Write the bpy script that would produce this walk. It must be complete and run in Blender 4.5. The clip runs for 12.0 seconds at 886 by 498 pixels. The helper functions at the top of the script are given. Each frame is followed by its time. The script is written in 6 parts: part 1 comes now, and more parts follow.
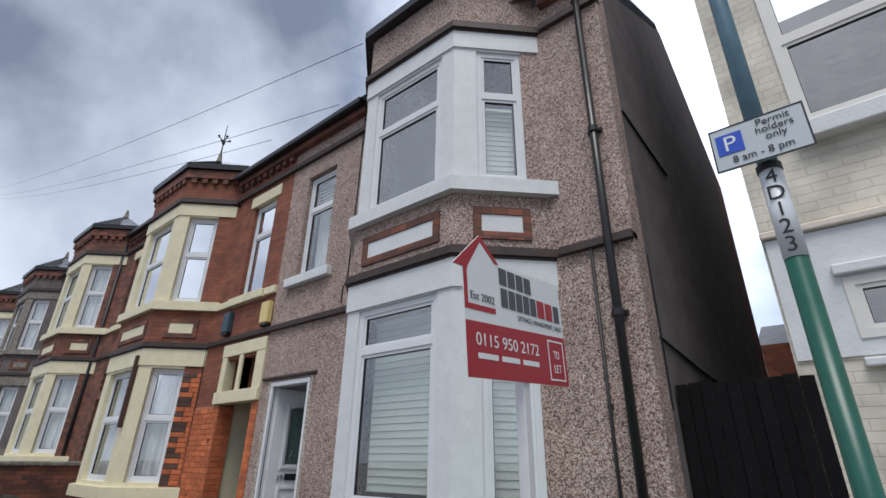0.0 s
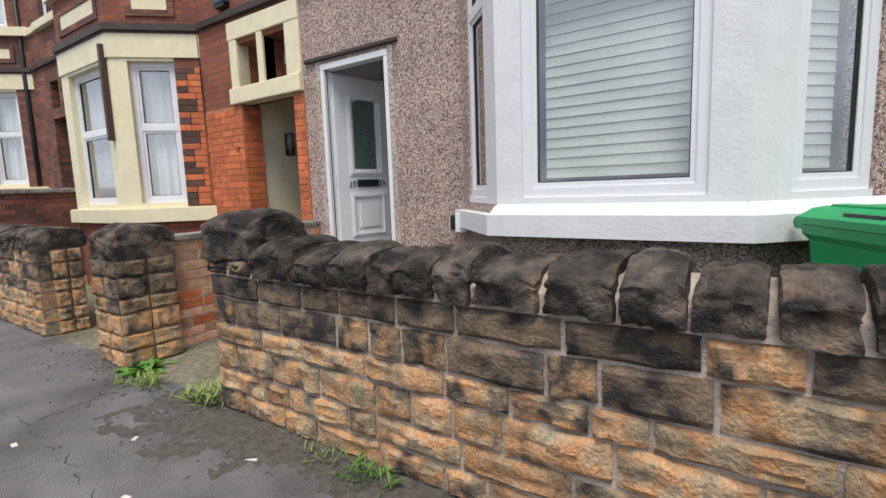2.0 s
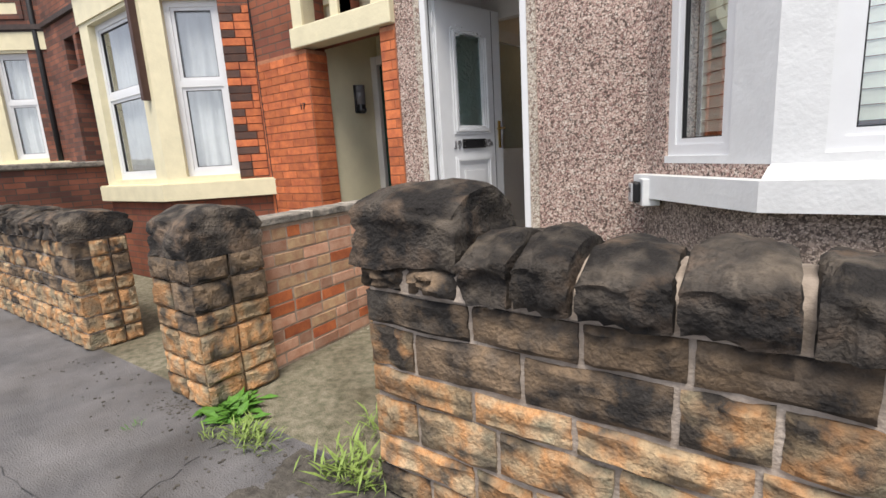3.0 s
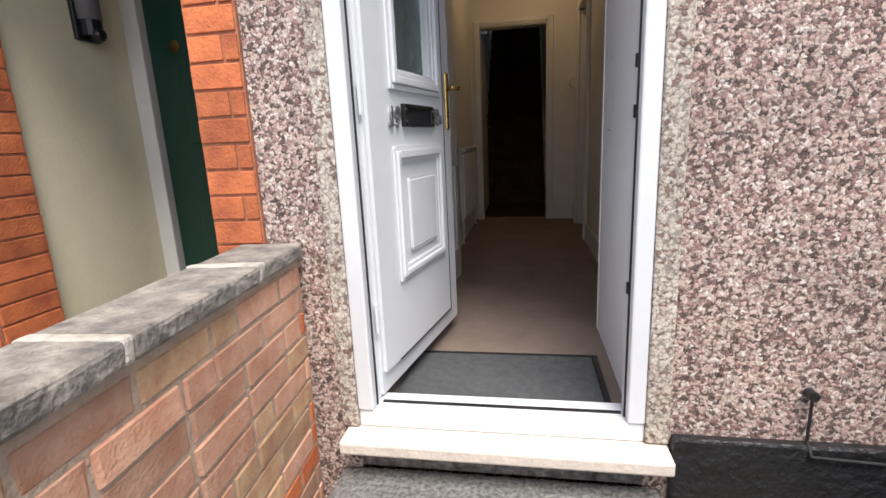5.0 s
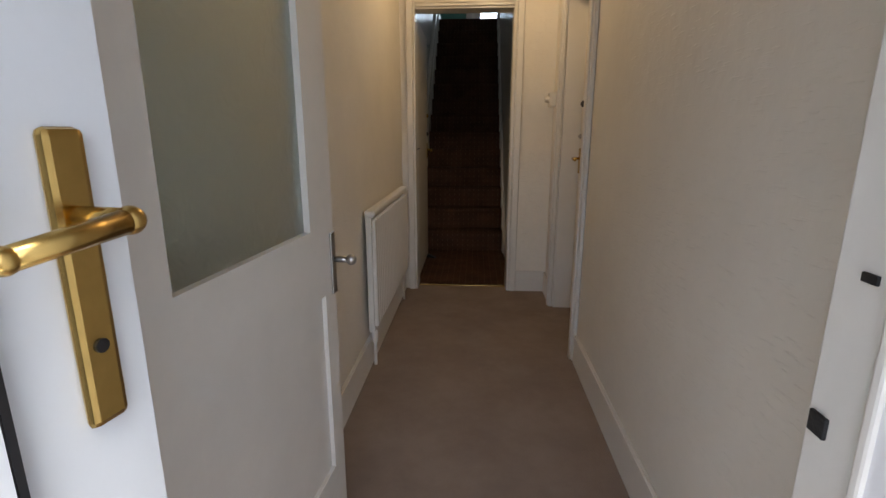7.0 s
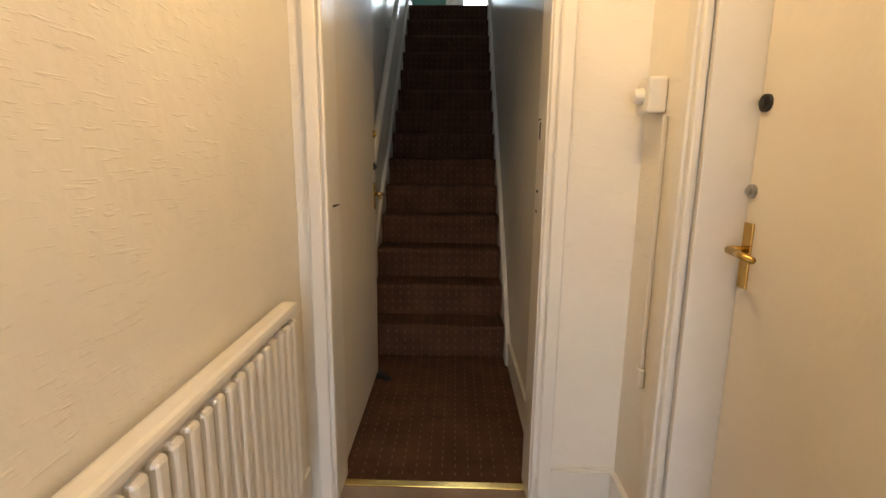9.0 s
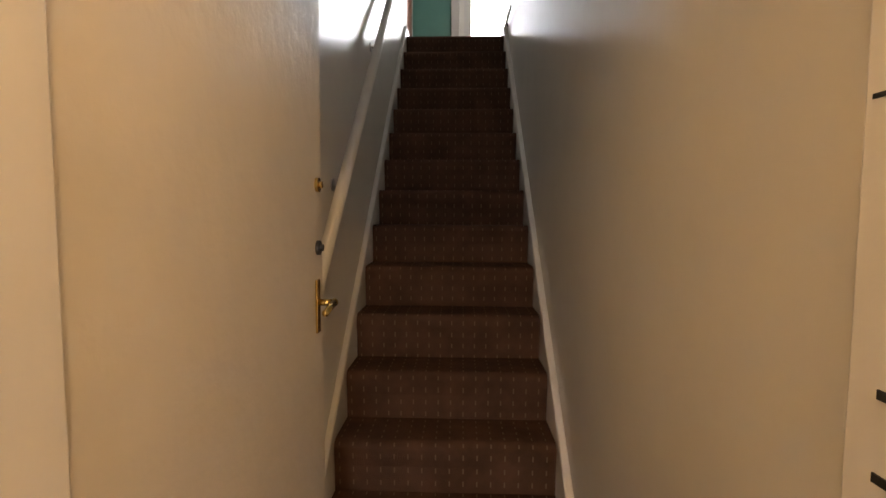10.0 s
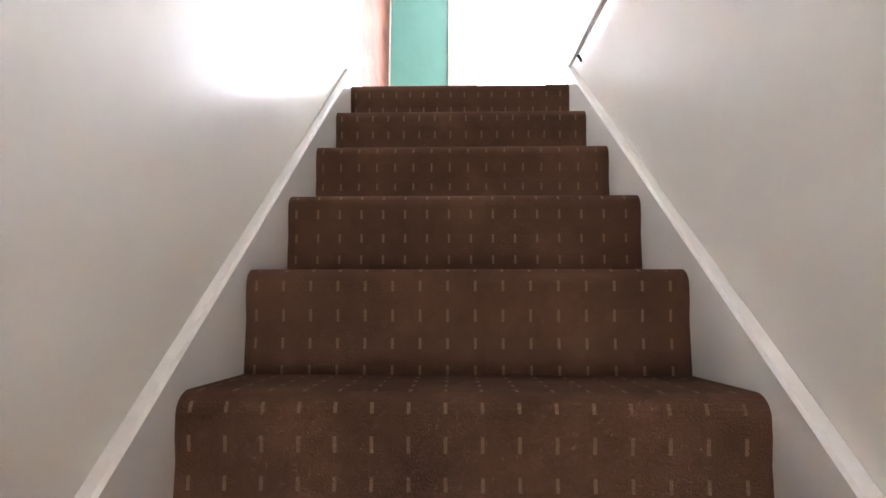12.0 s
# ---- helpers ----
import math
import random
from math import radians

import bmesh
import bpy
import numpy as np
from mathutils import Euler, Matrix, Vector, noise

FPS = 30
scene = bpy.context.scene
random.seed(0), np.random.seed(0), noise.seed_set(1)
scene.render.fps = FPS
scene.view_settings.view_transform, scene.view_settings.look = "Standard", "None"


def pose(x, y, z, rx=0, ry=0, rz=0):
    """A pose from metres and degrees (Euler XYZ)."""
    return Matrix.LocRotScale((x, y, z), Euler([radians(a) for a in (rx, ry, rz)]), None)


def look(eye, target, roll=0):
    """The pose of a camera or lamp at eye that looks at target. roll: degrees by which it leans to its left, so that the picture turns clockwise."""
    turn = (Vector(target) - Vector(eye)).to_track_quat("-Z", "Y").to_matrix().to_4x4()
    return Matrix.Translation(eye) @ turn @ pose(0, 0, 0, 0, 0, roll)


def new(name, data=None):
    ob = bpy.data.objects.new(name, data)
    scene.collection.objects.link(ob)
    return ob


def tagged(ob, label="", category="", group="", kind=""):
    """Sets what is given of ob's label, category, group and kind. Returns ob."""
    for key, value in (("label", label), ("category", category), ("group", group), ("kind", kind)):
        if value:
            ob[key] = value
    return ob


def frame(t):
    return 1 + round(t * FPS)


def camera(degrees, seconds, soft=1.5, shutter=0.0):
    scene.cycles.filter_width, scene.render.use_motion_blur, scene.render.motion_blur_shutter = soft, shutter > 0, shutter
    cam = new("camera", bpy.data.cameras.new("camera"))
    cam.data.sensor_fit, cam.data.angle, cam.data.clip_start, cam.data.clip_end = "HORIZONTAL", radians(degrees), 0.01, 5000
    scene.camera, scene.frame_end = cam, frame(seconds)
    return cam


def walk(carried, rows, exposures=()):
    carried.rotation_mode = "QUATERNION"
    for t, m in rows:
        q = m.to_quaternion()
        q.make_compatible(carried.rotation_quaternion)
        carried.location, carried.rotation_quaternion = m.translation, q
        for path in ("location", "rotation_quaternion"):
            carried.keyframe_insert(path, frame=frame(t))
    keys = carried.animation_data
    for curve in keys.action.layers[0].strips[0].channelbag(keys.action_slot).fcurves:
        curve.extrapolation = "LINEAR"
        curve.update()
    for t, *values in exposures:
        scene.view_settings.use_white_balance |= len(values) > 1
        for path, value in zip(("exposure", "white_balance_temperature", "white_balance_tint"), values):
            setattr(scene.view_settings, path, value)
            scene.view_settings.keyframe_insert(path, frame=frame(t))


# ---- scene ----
cam = camera(85.02, 12.0)
PATH = [
    (0, pose(6.275, -3.841, 1.505, 113.87, -0.81, 39.35)),
    (0.5, pose(5.764, -3.698, 1.463, 107.75, -0.59, 35.87)),
    (1, pose(5.172, -3.632, 1.382, 97.94, 0.00, 33.25)),
    (1.5, pose(4.549, -3.563, 1.268, 89.13, 0.78, 32.66)),
    (2, pose(3.857, -3.518, 1.220, 82.82, 2.00, 34.28)),
    (2.5, pose(3.150, -3.420, 1.219, 79.74, 3.21, 36.33)),
    (2.7, pose(2.860, -3.332, 1.232, 79.15, 3.41, 36.70)),
    (4.3, pose(0.919, -2.218, 1.146, 77.59, 3.30, 18.38)),
    (4.5, pose(0.786, -1.989, 1.184, 77.00, 3.22, 15.48)),
    (5, pose(0.553, -1.372, 1.217, 77.19, 2.55, 9.50)),
    (5.5, pose(0.442, -0.747, 1.276, 77.71, 1.13, 6.58)),
    (6, pose(0.451, -0.182, 1.379, 78.03, 0.53, 5.31)),
    (6.5, pose(0.507, 0.198, 1.506, 77.21, 0.04, 4.39)),
    (6.7, pose(0.520, 0.292, 1.492, 76.92, 0.02, 4.28)),
    (8.3, pose(0.470, 1.719, 1.510, 75.77, -0.47, 0.39)),
    (8.5, pose(0.476, 1.938, 1.524, 76.37, -0.60, 0.77)),
    (9, pose(0.487, 2.550, 1.553, 78.90, -0.62, 1.51)),
    (9.5, pose(0.444, 3.182, 1.563, 82.12, -0.55, 1.46)),
    (10, pose(0.432, 3.840, 1.573, 86.00, -0.23, 2.00)),
    (10.5, pose(0.382, 4.602, 1.566, 89.72, -0.20, 1.81)),
    (11, pose(0.362, 5.382, 1.626, 93.43, 0.01, 0.87)),
    (11.5, pose(0.351, 5.975, 1.877, 96.02, 0.07, 1.58)),
    (12, pose(0.358, 6.399, 2.237, 97.94, -0.08, 1.37)),
]
walk(cam, PATH, [
    (0.0, 0.65, 6300, 10), (0.5, 0.55, 6400, 10), (1.0, 0.8, 6400, 10), (1.5, 1.05, 6500, 12), (2.7, 1.45, 6900, 12), (4.3, 1.8, 7000, 14), (5.5, 1.9, 6400, 12),
    (6.7, 3.05, 6600, 10), (8.3, 4.85, 5900, 8), (9.0, 4.95, 7200, 10), (9.5, 5.0, 7900, 14), (10.0, 5.35, 8100, 18), (10.5, 6.35, 6200, 12), (11.0, 7.35, 6600, 18), (11.5, 7.85, 7300, 22), (12.0, 7.95, 7200, 23)])

# ---- world and sun ----
world = bpy.data.worlds.new("overcast_sky")
scene.world = world
world.use_nodes = True
wn, wl = world.node_tree.nodes, world.node_tree.links
sky = wn.new("ShaderNodeTexSky")
sky.sky_type, sky.sun_disc = "NISHITA", False
sky.sun_elevation, sky.sun_rotation = radians(42), radians(20)
coord = wn.new("ShaderNodeTexCoord")
cloud = wn.new("ShaderNodeTexNoise")
cloud.inputs["Scale"].default_value, cloud.inputs["Detail"].default_value = 2.6, 6.0
wl.new(coord.outputs["Generated"], cloud.inputs["Vector"])
cramp = wn.new("ShaderNodeValToRGB")
cramp.color_ramp.elements[0].position, cramp.color_ramp.elements[0].color = 0.36, (1.7, 1.95, 2.6, 1)
cramp.color_ramp.elements[1].position, cramp.color_ramp.elements[1].color = 0.75, (7.6, 8.1, 9.1, 1)
wl.new(cloud.outputs["Fac"], cramp.inputs["Fac"])
wmix = wn.new("ShaderNodeMix")
wmix.data_type = "RGBA"
wmix.inputs[0].default_value = 0.9
wl.new(sky.outputs["Color"], wmix.inputs[6])
wl.new(cramp.outputs["Color"], wmix.inputs[7])
# thinner cloud, and so a brighter sky, round the hidden sun
toward = wn.new("ShaderNodeVectorMath")
toward.operation = "DOT_PRODUCT"
toward.inputs[1].default_value = (-0.089, 0.826, 0.557)
wl.new(coord.outputs["Generated"], toward.inputs[0])
thin = wn.new("ShaderNodeMapRange")
thin.interpolation_type = "SMOOTHSTEP"
thin.inputs[1].default_value, thin.inputs[2].default_value, thin.inputs[3].default_value, thin.inputs[4].default_value = 0.72, 1.0, 0.72, 1.7
wl.new(toward.outputs["Value"], thin.inputs[0])
glow = wn.new("ShaderNodeVectorMath")
glow.operation = "SCALE"
wl.new(wmix.outputs[2], glow.inputs[0])
wl.new(thin.outputs[0], glow.inputs["Scale"])
wn["Background"].inputs["Strength"].default_value = 0.12
wl.new(glow.outputs["Vector"], wn["Background"].inputs["Color"])
sun_data = bpy.data.lights.new("sun", "SUN")
sun_data.energy, sun_data.angle, sun_data.color = 1.6, radians(30), (1.0, 0.96, 0.9)
new("sun", sun_data).matrix_world = look((0, 0, 20), (-4, 8, 2))


sky_lamp = bpy.data.lights.new("landing_window_light", "AREA")
sky_lamp.shape, sky_lamp.size, sky_lamp.size_y, sky_lamp.energy, sky_lamp.color = "RECTANGLE", 0.8, 1.98, 2.1, (0.66, 0.83, 1.0)
new("landing_window_light", sky_lamp).matrix_world = look((0.875, 10.84, 4.3), (0.875, 9.0, 4.3))


# ---- materials ----
def mat(name, color, rough=0.6, metal=0.0, var=0.0, scale=8.0, bump=0.0, bscale=60.0, color2=None, spec=0.5, objvar=0.0, stain=0.0, relief=0.01):
    """A surface with large-scale mottling, fine grain and bump in real-world size."""
    m = bpy.data.materials.new(name)
    m.use_nodes = True
    n, l = m.node_tree.nodes, m.node_tree.links
    b = n["Principled BSDF"]
    b.inputs["Roughness"].default_value, b.inputs["Metallic"].default_value = rough, metal
    b.inputs["Specular IOR Level"].default_value = spec
    b.inputs["Base Color"].default_value = (*color, 1)
    geo = n.new("ShaderNodeNewGeometry")
    out = None
    if var or color2:
        t = n.new("ShaderNodeTexNoise")
        t.inputs["Scale"].default_value, t.inputs["Detail"].default_value, t.inputs["Roughness"].default_value = scale, 7, 0.65
        l.new(geo.outputs["Position"], t.inputs["Vector"])
        r = n.new("ShaderNodeValToRGB")
        c2 = color2 or tuple(min(1, c * (1 - var)) for c in color)
        r.color_ramp.elements[0].position, r.color_ramp.elements[1].position = 0.35, 0.65
        r.color_ramp.elements[0].color, r.color_ramp.elements[1].color = (*c2, 1), (*color, 1)
        l.new(t.outputs["Fac"], r.inputs["Fac"])
        out = r.outputs["Color"]
    if stain:
        t = n.new("ShaderNodeTexNoise")
        t.inputs["Scale"].default_value, t.inputs["Detail"].default_value = 1.7, 8
        l.new(geo.outputs["Position"], t.inputs["Vector"])
        r = n.new("ShaderNodeMapRange")
        r.inputs[1].default_value, r.inputs[2].default_value, r.inputs[3].default_value, r.inputs[4].default_value = 0.45, 0.75, 0.0, stain
        l.new(t.outputs["Fac"], r.inputs[0])
        x = n.new("ShaderNodeMix")
        x.data_type, x.blend_type = "RGBA", "MULTIPLY"
        l.new(r.outputs[0], x.inputs[0])
        if out:
            l.new(out, x.inputs[6])
        else:
            x.inputs[6].default_value = (*color, 1)
        x.inputs[7].default_value = (0.45, 0.4, 0.34, 1)
        out = x.outputs[2]
    if objvar:
        oi = n.new("ShaderNodeObjectInfo")
        h = n.new("ShaderNodeHueSaturation")
        mr = n.new("ShaderNodeMapRange")
        mr.inputs[3].default_value, mr.inputs[4].default_value = 1 - objvar, 1 + objvar
        l.new(oi.outputs["Random"], mr.inputs[0])
        l.new(mr.outputs[0], h.inputs["Value"])
        if out:
            l.new(out, h.inputs["Color"])
        else:
            h.inputs["Color"].default_value = (*color, 1)
        out = h.outputs["Color"]
    if out:
        l.new(out, b.inputs["Base Color"])
    if bump:
        t = n.new("ShaderNodeTexNoise")
        t.inputs["Scale"].default_value, t.inputs["Detail"].default_value = bscale, 6
        l.new(geo.outputs["Position"], t.inputs["Vector"])
        bp = n.new("ShaderNodeBump")
        bp.inputs["Strength"].default_value, bp.inputs["Distance"].default_value = min(1, bump), relief
        l.new(t.outputs["Fac"], bp.inputs["Height"])
        l.new(bp.outputs["Normal"], b.inputs["Normal"])
    return m


def pebble(name, tones, cell, bump=1.0, dirt=0.35):
    """Pebbledash: small stones of many tones in a pale mortar, darker towards the gaps."""
    m = mat(name, (0.3, 0.25, 0.2), 0.85)
    n, l = m.node_tree.nodes, m.node_tree.links
    b = n["Principled BSDF"]
    geo = n.new("ShaderNodeNewGeometry")
    warp = n.new("ShaderNodeTexNoise")
    warp.inputs["Scale"].default_value = 65
    l.new(geo.outputs["Position"], warp.inputs["Vector"])
    add = n.new("ShaderNodeVectorMath")
    add.operation = "MULTIPLY_ADD"
    add.inputs[1].default_value = (0.03, 0.03, 0.022)
    l.new(warp.outputs["Color"], add.inputs[0])
    l.new(geo.outputs["Position"], add.inputs[2])
    v = n.new("ShaderNodeTexVoronoi")
    v.distance = "MANHATTAN"
    v.inputs["Scale"].default_value = cell
    l.new(add.outputs[0], v.inputs["Vector"])
    bw = n.new("ShaderNodeSeparateColor")
    l.new(v.outputs["Color"], bw.inputs[0])
    r = n.new("ShaderNodeValToRGB")
    r.color_ramp.interpolation = "CONSTANT"
    while len(r.color_ramp.elements) < len(tones):
        r.color_ramp.elements.new(0.5)
    for i, c in enumerate(tones):
        r.color_ramp.elements[i].position, r.color_ramp.elements[i].color = i / len(tones), (*c, 1)
    l.new(bw.outputs[0], r.inputs["Fac"])
    big = n.new("ShaderNodeTexNoise")
    big.inputs["Scale"].default_value, big.inputs["Detail"].default_value = 2.2, 8
    l.new(geo.outputs["Position"], big.inputs["Vector"])
    mr = n.new("ShaderNodeMapRange")
    mr.inputs[1].default_value, mr.inputs[2].default_value, mr.inputs[3].default_value, mr.inputs[4].default_value = 0.35, 0.7, 1.0, 1.0 - dirt
    l.new(big.outputs["Fac"], mr.inputs[0])
    x = n.new("ShaderNodeMix")
    x.data_type, x.blend_type = "RGBA", "MULTIPLY"
    x.inputs[0].default_value = 1.0
    l.new(r.outputs["Color"], x.inputs[6])
    l.new(mr.outputs[0], x.inputs[7])
    # colour falls to half from a stone's middle to the gap round it
    gap = n.new("ShaderNodeMapRange")
    gap.inputs[1].default_value, gap.inputs[2].default_value, gap.inputs[3].default_value, gap.inputs[4].default_value = 0.55, 1.05, 1.0, 0.5
    l.new(v.outputs["Distance"], gap.inputs[0])
    y = n.new("ShaderNodeMix")
    y.data_type, y.blend_type = "RGBA", "MULTIPLY"
    y.inputs[0].default_value = 1.0
    l.new(x.outputs[2], y.inputs[6])
    l.new(gap.outputs[0], y.inputs[7])
    l.new(y.outputs[2], b.inputs["Base Color"])
    bp = n.new("ShaderNodeBump")
    bp.invert = True
    bp.inputs["Strength"].default_value, bp.inputs["Distance"].default_value = bump, 0.6 / cell
    l.new(v.outputs["Distance"], bp.inputs["Height"])
    l.new(bp.outputs["Normal"], b.inputs["Normal"])
    return m


def brickmat(name, c1, c2, mortar, width=0.225, height=0.075, rough=0.85, axis="xz"):
    """Brickwork with recessed joints, for walls that stay far from the walker."""
    m = mat(name, c1, rough)
    n, l = m.node_tree.nodes, m.node_tree.links
    b = n["Principled BSDF"]
    geo = n.new("ShaderNodeNewGeometry")
    sp = n.new("ShaderNodeSeparateXYZ")
    l.new(geo.outputs["Position"], sp.inputs[0])
    sm = n.new("ShaderNodeMath")
    l.new(sp.outputs["X"], sm.inputs[0])
    l.new(sp.outputs["Y"], sm.inputs[1])
    cb = n.new("ShaderNodeCombineXYZ")
    l.new(sm.outputs[0], cb.inputs["X"])
    l.new(sp.outputs["Z"], cb.inputs["Y"])
    t = n.new("ShaderNodeTexBrick")
    t.inputs["Scale"].default_value = 1
    t.inputs["Brick Width"].default_value, t.inputs["Row Height"].default_value = width, height
    t.inputs["Mortar Size"].default_value, t.inputs["Mortar Smooth"].default_value = 0.006, 0.3
    t.inputs["Color1"].default_value, t.inputs["Color2"].default_value, t.inputs["Mortar"].default_value = (*c1, 1), (*c2, 1), (*mortar, 1)
    l.new(cb.outputs[0], t.inputs["Vector"])
    big = n.new("ShaderNodeTexNoise")
    big.inputs["Scale"].default_value, big.inputs["Detail"].default_value = 3, 8
    l.new(geo.outputs["Position"], big.inputs["Vector"])
    mr = n.new("ShaderNodeMapRange")
    mr.inputs[1].default_value, mr.inputs[2].default_value, mr.inputs[3].default_value, mr.inputs[4].default_value = 0.3, 0.75, 1.1, 0.55
    l.new(big.outputs["Fac"], mr.inputs[0])
    x = n.new("ShaderNodeMix")
    x.data_type, x.blend_type = "RGBA", "MULTIPLY"
    x.inputs[0].default_value = 1.0
    l.new(t.outputs["Color"], x.inputs[6])
    l.new(mr.outputs[0], x.inputs[7])
    l.new(x.outputs[2], b.inputs["Base Color"])
    bp = n.new("ShaderNodeBump")
    bp.invert = True
    bp.inputs["Strength"].default_value, bp.inputs["Distance"].default_value = 0.7, 0.006
    l.new(t.outputs["Fac"], bp.inputs["Height"])
    l.new(bp.outputs["Normal"], b.inputs["Normal"])
    return m


def glassmat(name, tint=(0.9, 0.95, 0.95), rough=0.0, wavy=0.0):
    m = bpy.data.materials.new(name)
    m.use_nodes = True
    n, l = m.node_tree.nodes, m.node_tree.links
    b = n["Principled BSDF"]
    b.inputs["Base Color"].default_value = (*tint, 1)
    b.inputs["Roughness"].default_value, b.inputs["IOR"].default_value = rough, 1.5 if wavy else 2.3
    b.inputs["Transmission Weight"].default_value = 1.0
    if wavy:
        geo = n.new("ShaderNodeNewGeometry")
        t = n.new("ShaderNodeTexNoise")
        t.inputs["Scale"].default_value, t.inputs["Detail"].default_value, t.inputs["Distortion"].default_value = 14, 2, 1.5
        l.new(geo.outputs["Position"], t.inputs["Vector"])
        bp = n.new("ShaderNodeBump")
        bp.inputs["Strength"].default_value, bp.inputs["Distance"].default_value = wavy, 0.03
        l.new(t.outputs["Fac"], bp.inputs["Height"])
        l.new(bp.outputs["Normal"], b.inputs["Normal"])
    return m


DASH = pebble("pebbledash", [(0.11, 0.075, 0.062), (0.62, 0.47, 0.4), (0.64, 0.49, 0.42), (0.24, 0.14, 0.12), (0.6, 0.46, 0.39), (0.78, 0.68, 0.6), (0.4, 0.25, 0.22), (0.62, 0.48, 0.41), (0.17, 0.125, 0.105), (0.55, 0.38, 0.33)], 102, 0.26, 0.25)
# the same dash in darker tones, for the bay base below the sill
DASH_DARK = pebble("darker_pebbledash", [(0.14, 0.11, 0.095), (0.36, 0.28, 0.24), (0.46, 0.37, 0.32), (0.58, 0.48, 0.41), (0.2, 0.155, 0.13), (0.4, 0.32, 0.27)], 98, 0.3, 0.5)
MORTAR_EDGE = pebble("limewashed_pebbledash", [(0.6, 0.53, 0.44), (0.64, 0.57, 0.49), (0.5, 0.42, 0.35), (0.68, 0.62, 0.54), (0.26, 0.17, 0.14), (0.57, 0.5, 0.42)], 84, 0.15, 0.25)
DAMP = mat("flaking_damp_paint", (0.022, 0.022, 0.024), 0.6, color2=(0.3, 0.28, 0.25), scale=26, bump=0.8, bscale=50)
PLINTH = mat("bitumen_paint", (0.018, 0.018, 0.02), 0.45, var=0.4, scale=10, bump=0.8, bscale=30, relief=0.02)
UPVC = mat("white_upvc", (0.7, 0.72, 0.74), 0.3, var=0.05, scale=5)
WHITE = mat("white_masonry_paint", (0.68, 0.7, 0.71), 0.55, var=0.1, scale=6, bump=0.25, bscale=40)
WHITE_WOOD = mat("white_gloss_woodwork", (0.72, 0.7, 0.66), 0.3, var=0.06, scale=5, bump=0.08, bscale=30)
CREAM = mat("cream_masonry_paint", (0.74, 0.68, 0.47), 0.55, var=0.12, scale=5, bump=0.25, bscale=40)
CREAM_SILL = mat("chalky_cream_sill", (0.72, 0.64, 0.55), 0.7, var=0.12, scale=14, bump=0.4, bscale=60)
PORCH_CREAM = mat("porch_render_paint", (0.84, 0.79, 0.56), 0.6, var=0.08, scale=4, bump=0.2)
MOULD = mat("dark_brown_moulding", (0.055, 0.035, 0.03), 0.6, var=0.4, scale=9, bump=0.5)
BRICKS = brickmat("red_brickwork", (0.31, 0.1, 0.05), (0.22, 0.07, 0.045), (0.12, 0.08, 0.06))
BRICKS_DARK = brickmat("sooty_brickwork", (0.28, 0.1, 0.06), (0.11, 0.05, 0.04), (0.09, 0.07, 0.06))
BRICKS_SIDE = brickmat("brown_gable_brickwork", (0.24, 0.17, 0.13), (0.17, 0.12, 0.1), (0.2, 0.17, 0.14))
# grey with the gable's alley shade put into it; also a grey painted front
GABLE = mat("shade_darkened_grey_render", (0.15, 0.13, 0.125), 0.9, var=0.35, scale=3, bump=0.7, bscale=80)
CREAM_BRICK = brickmat("cream_painted_brickwork", (0.72, 0.67, 0.57), (0.7, 0.65, 0.54), (0.64, 0.59, 0.48), rough=0.6)
SLATE = mat("roof_slate", (0.13, 0.14, 0.15), 0.6, var=0.35, scale=5, bump=0.3, objvar=0.2)
BLACK = mat("black_plastic", (0.012, 0.012, 0.014), 0.35, var=0.3, scale=12)
IRON = mat("weathered_dark_iron", (0.03, 0.03, 0.032), 0.5, 0.3, var=0.3, scale=20, bump=0.3)
GLASS = glassmat("window_glass")
FROST = glassmat("frosted_glass", (0.55, 0.72, 0.68), 0.35, 0.8)
FROST_FINE = glassmat("lightly_rippled_glass", (0.86, 0.93, 0.9), 0.45, 0.15)
BLIND = mat("white_blind_slat", (0.86, 0.93, 0.9), 0.45, var=0.04)
CURTAIN = mat("grey_net_curtain", (0.5, 0.52, 0.55), 0.9, var=0.15, scale=6)
ROOMDARK = mat("room_plaster", (0.35, 0.33, 0.3), 0.9, var=0.1)


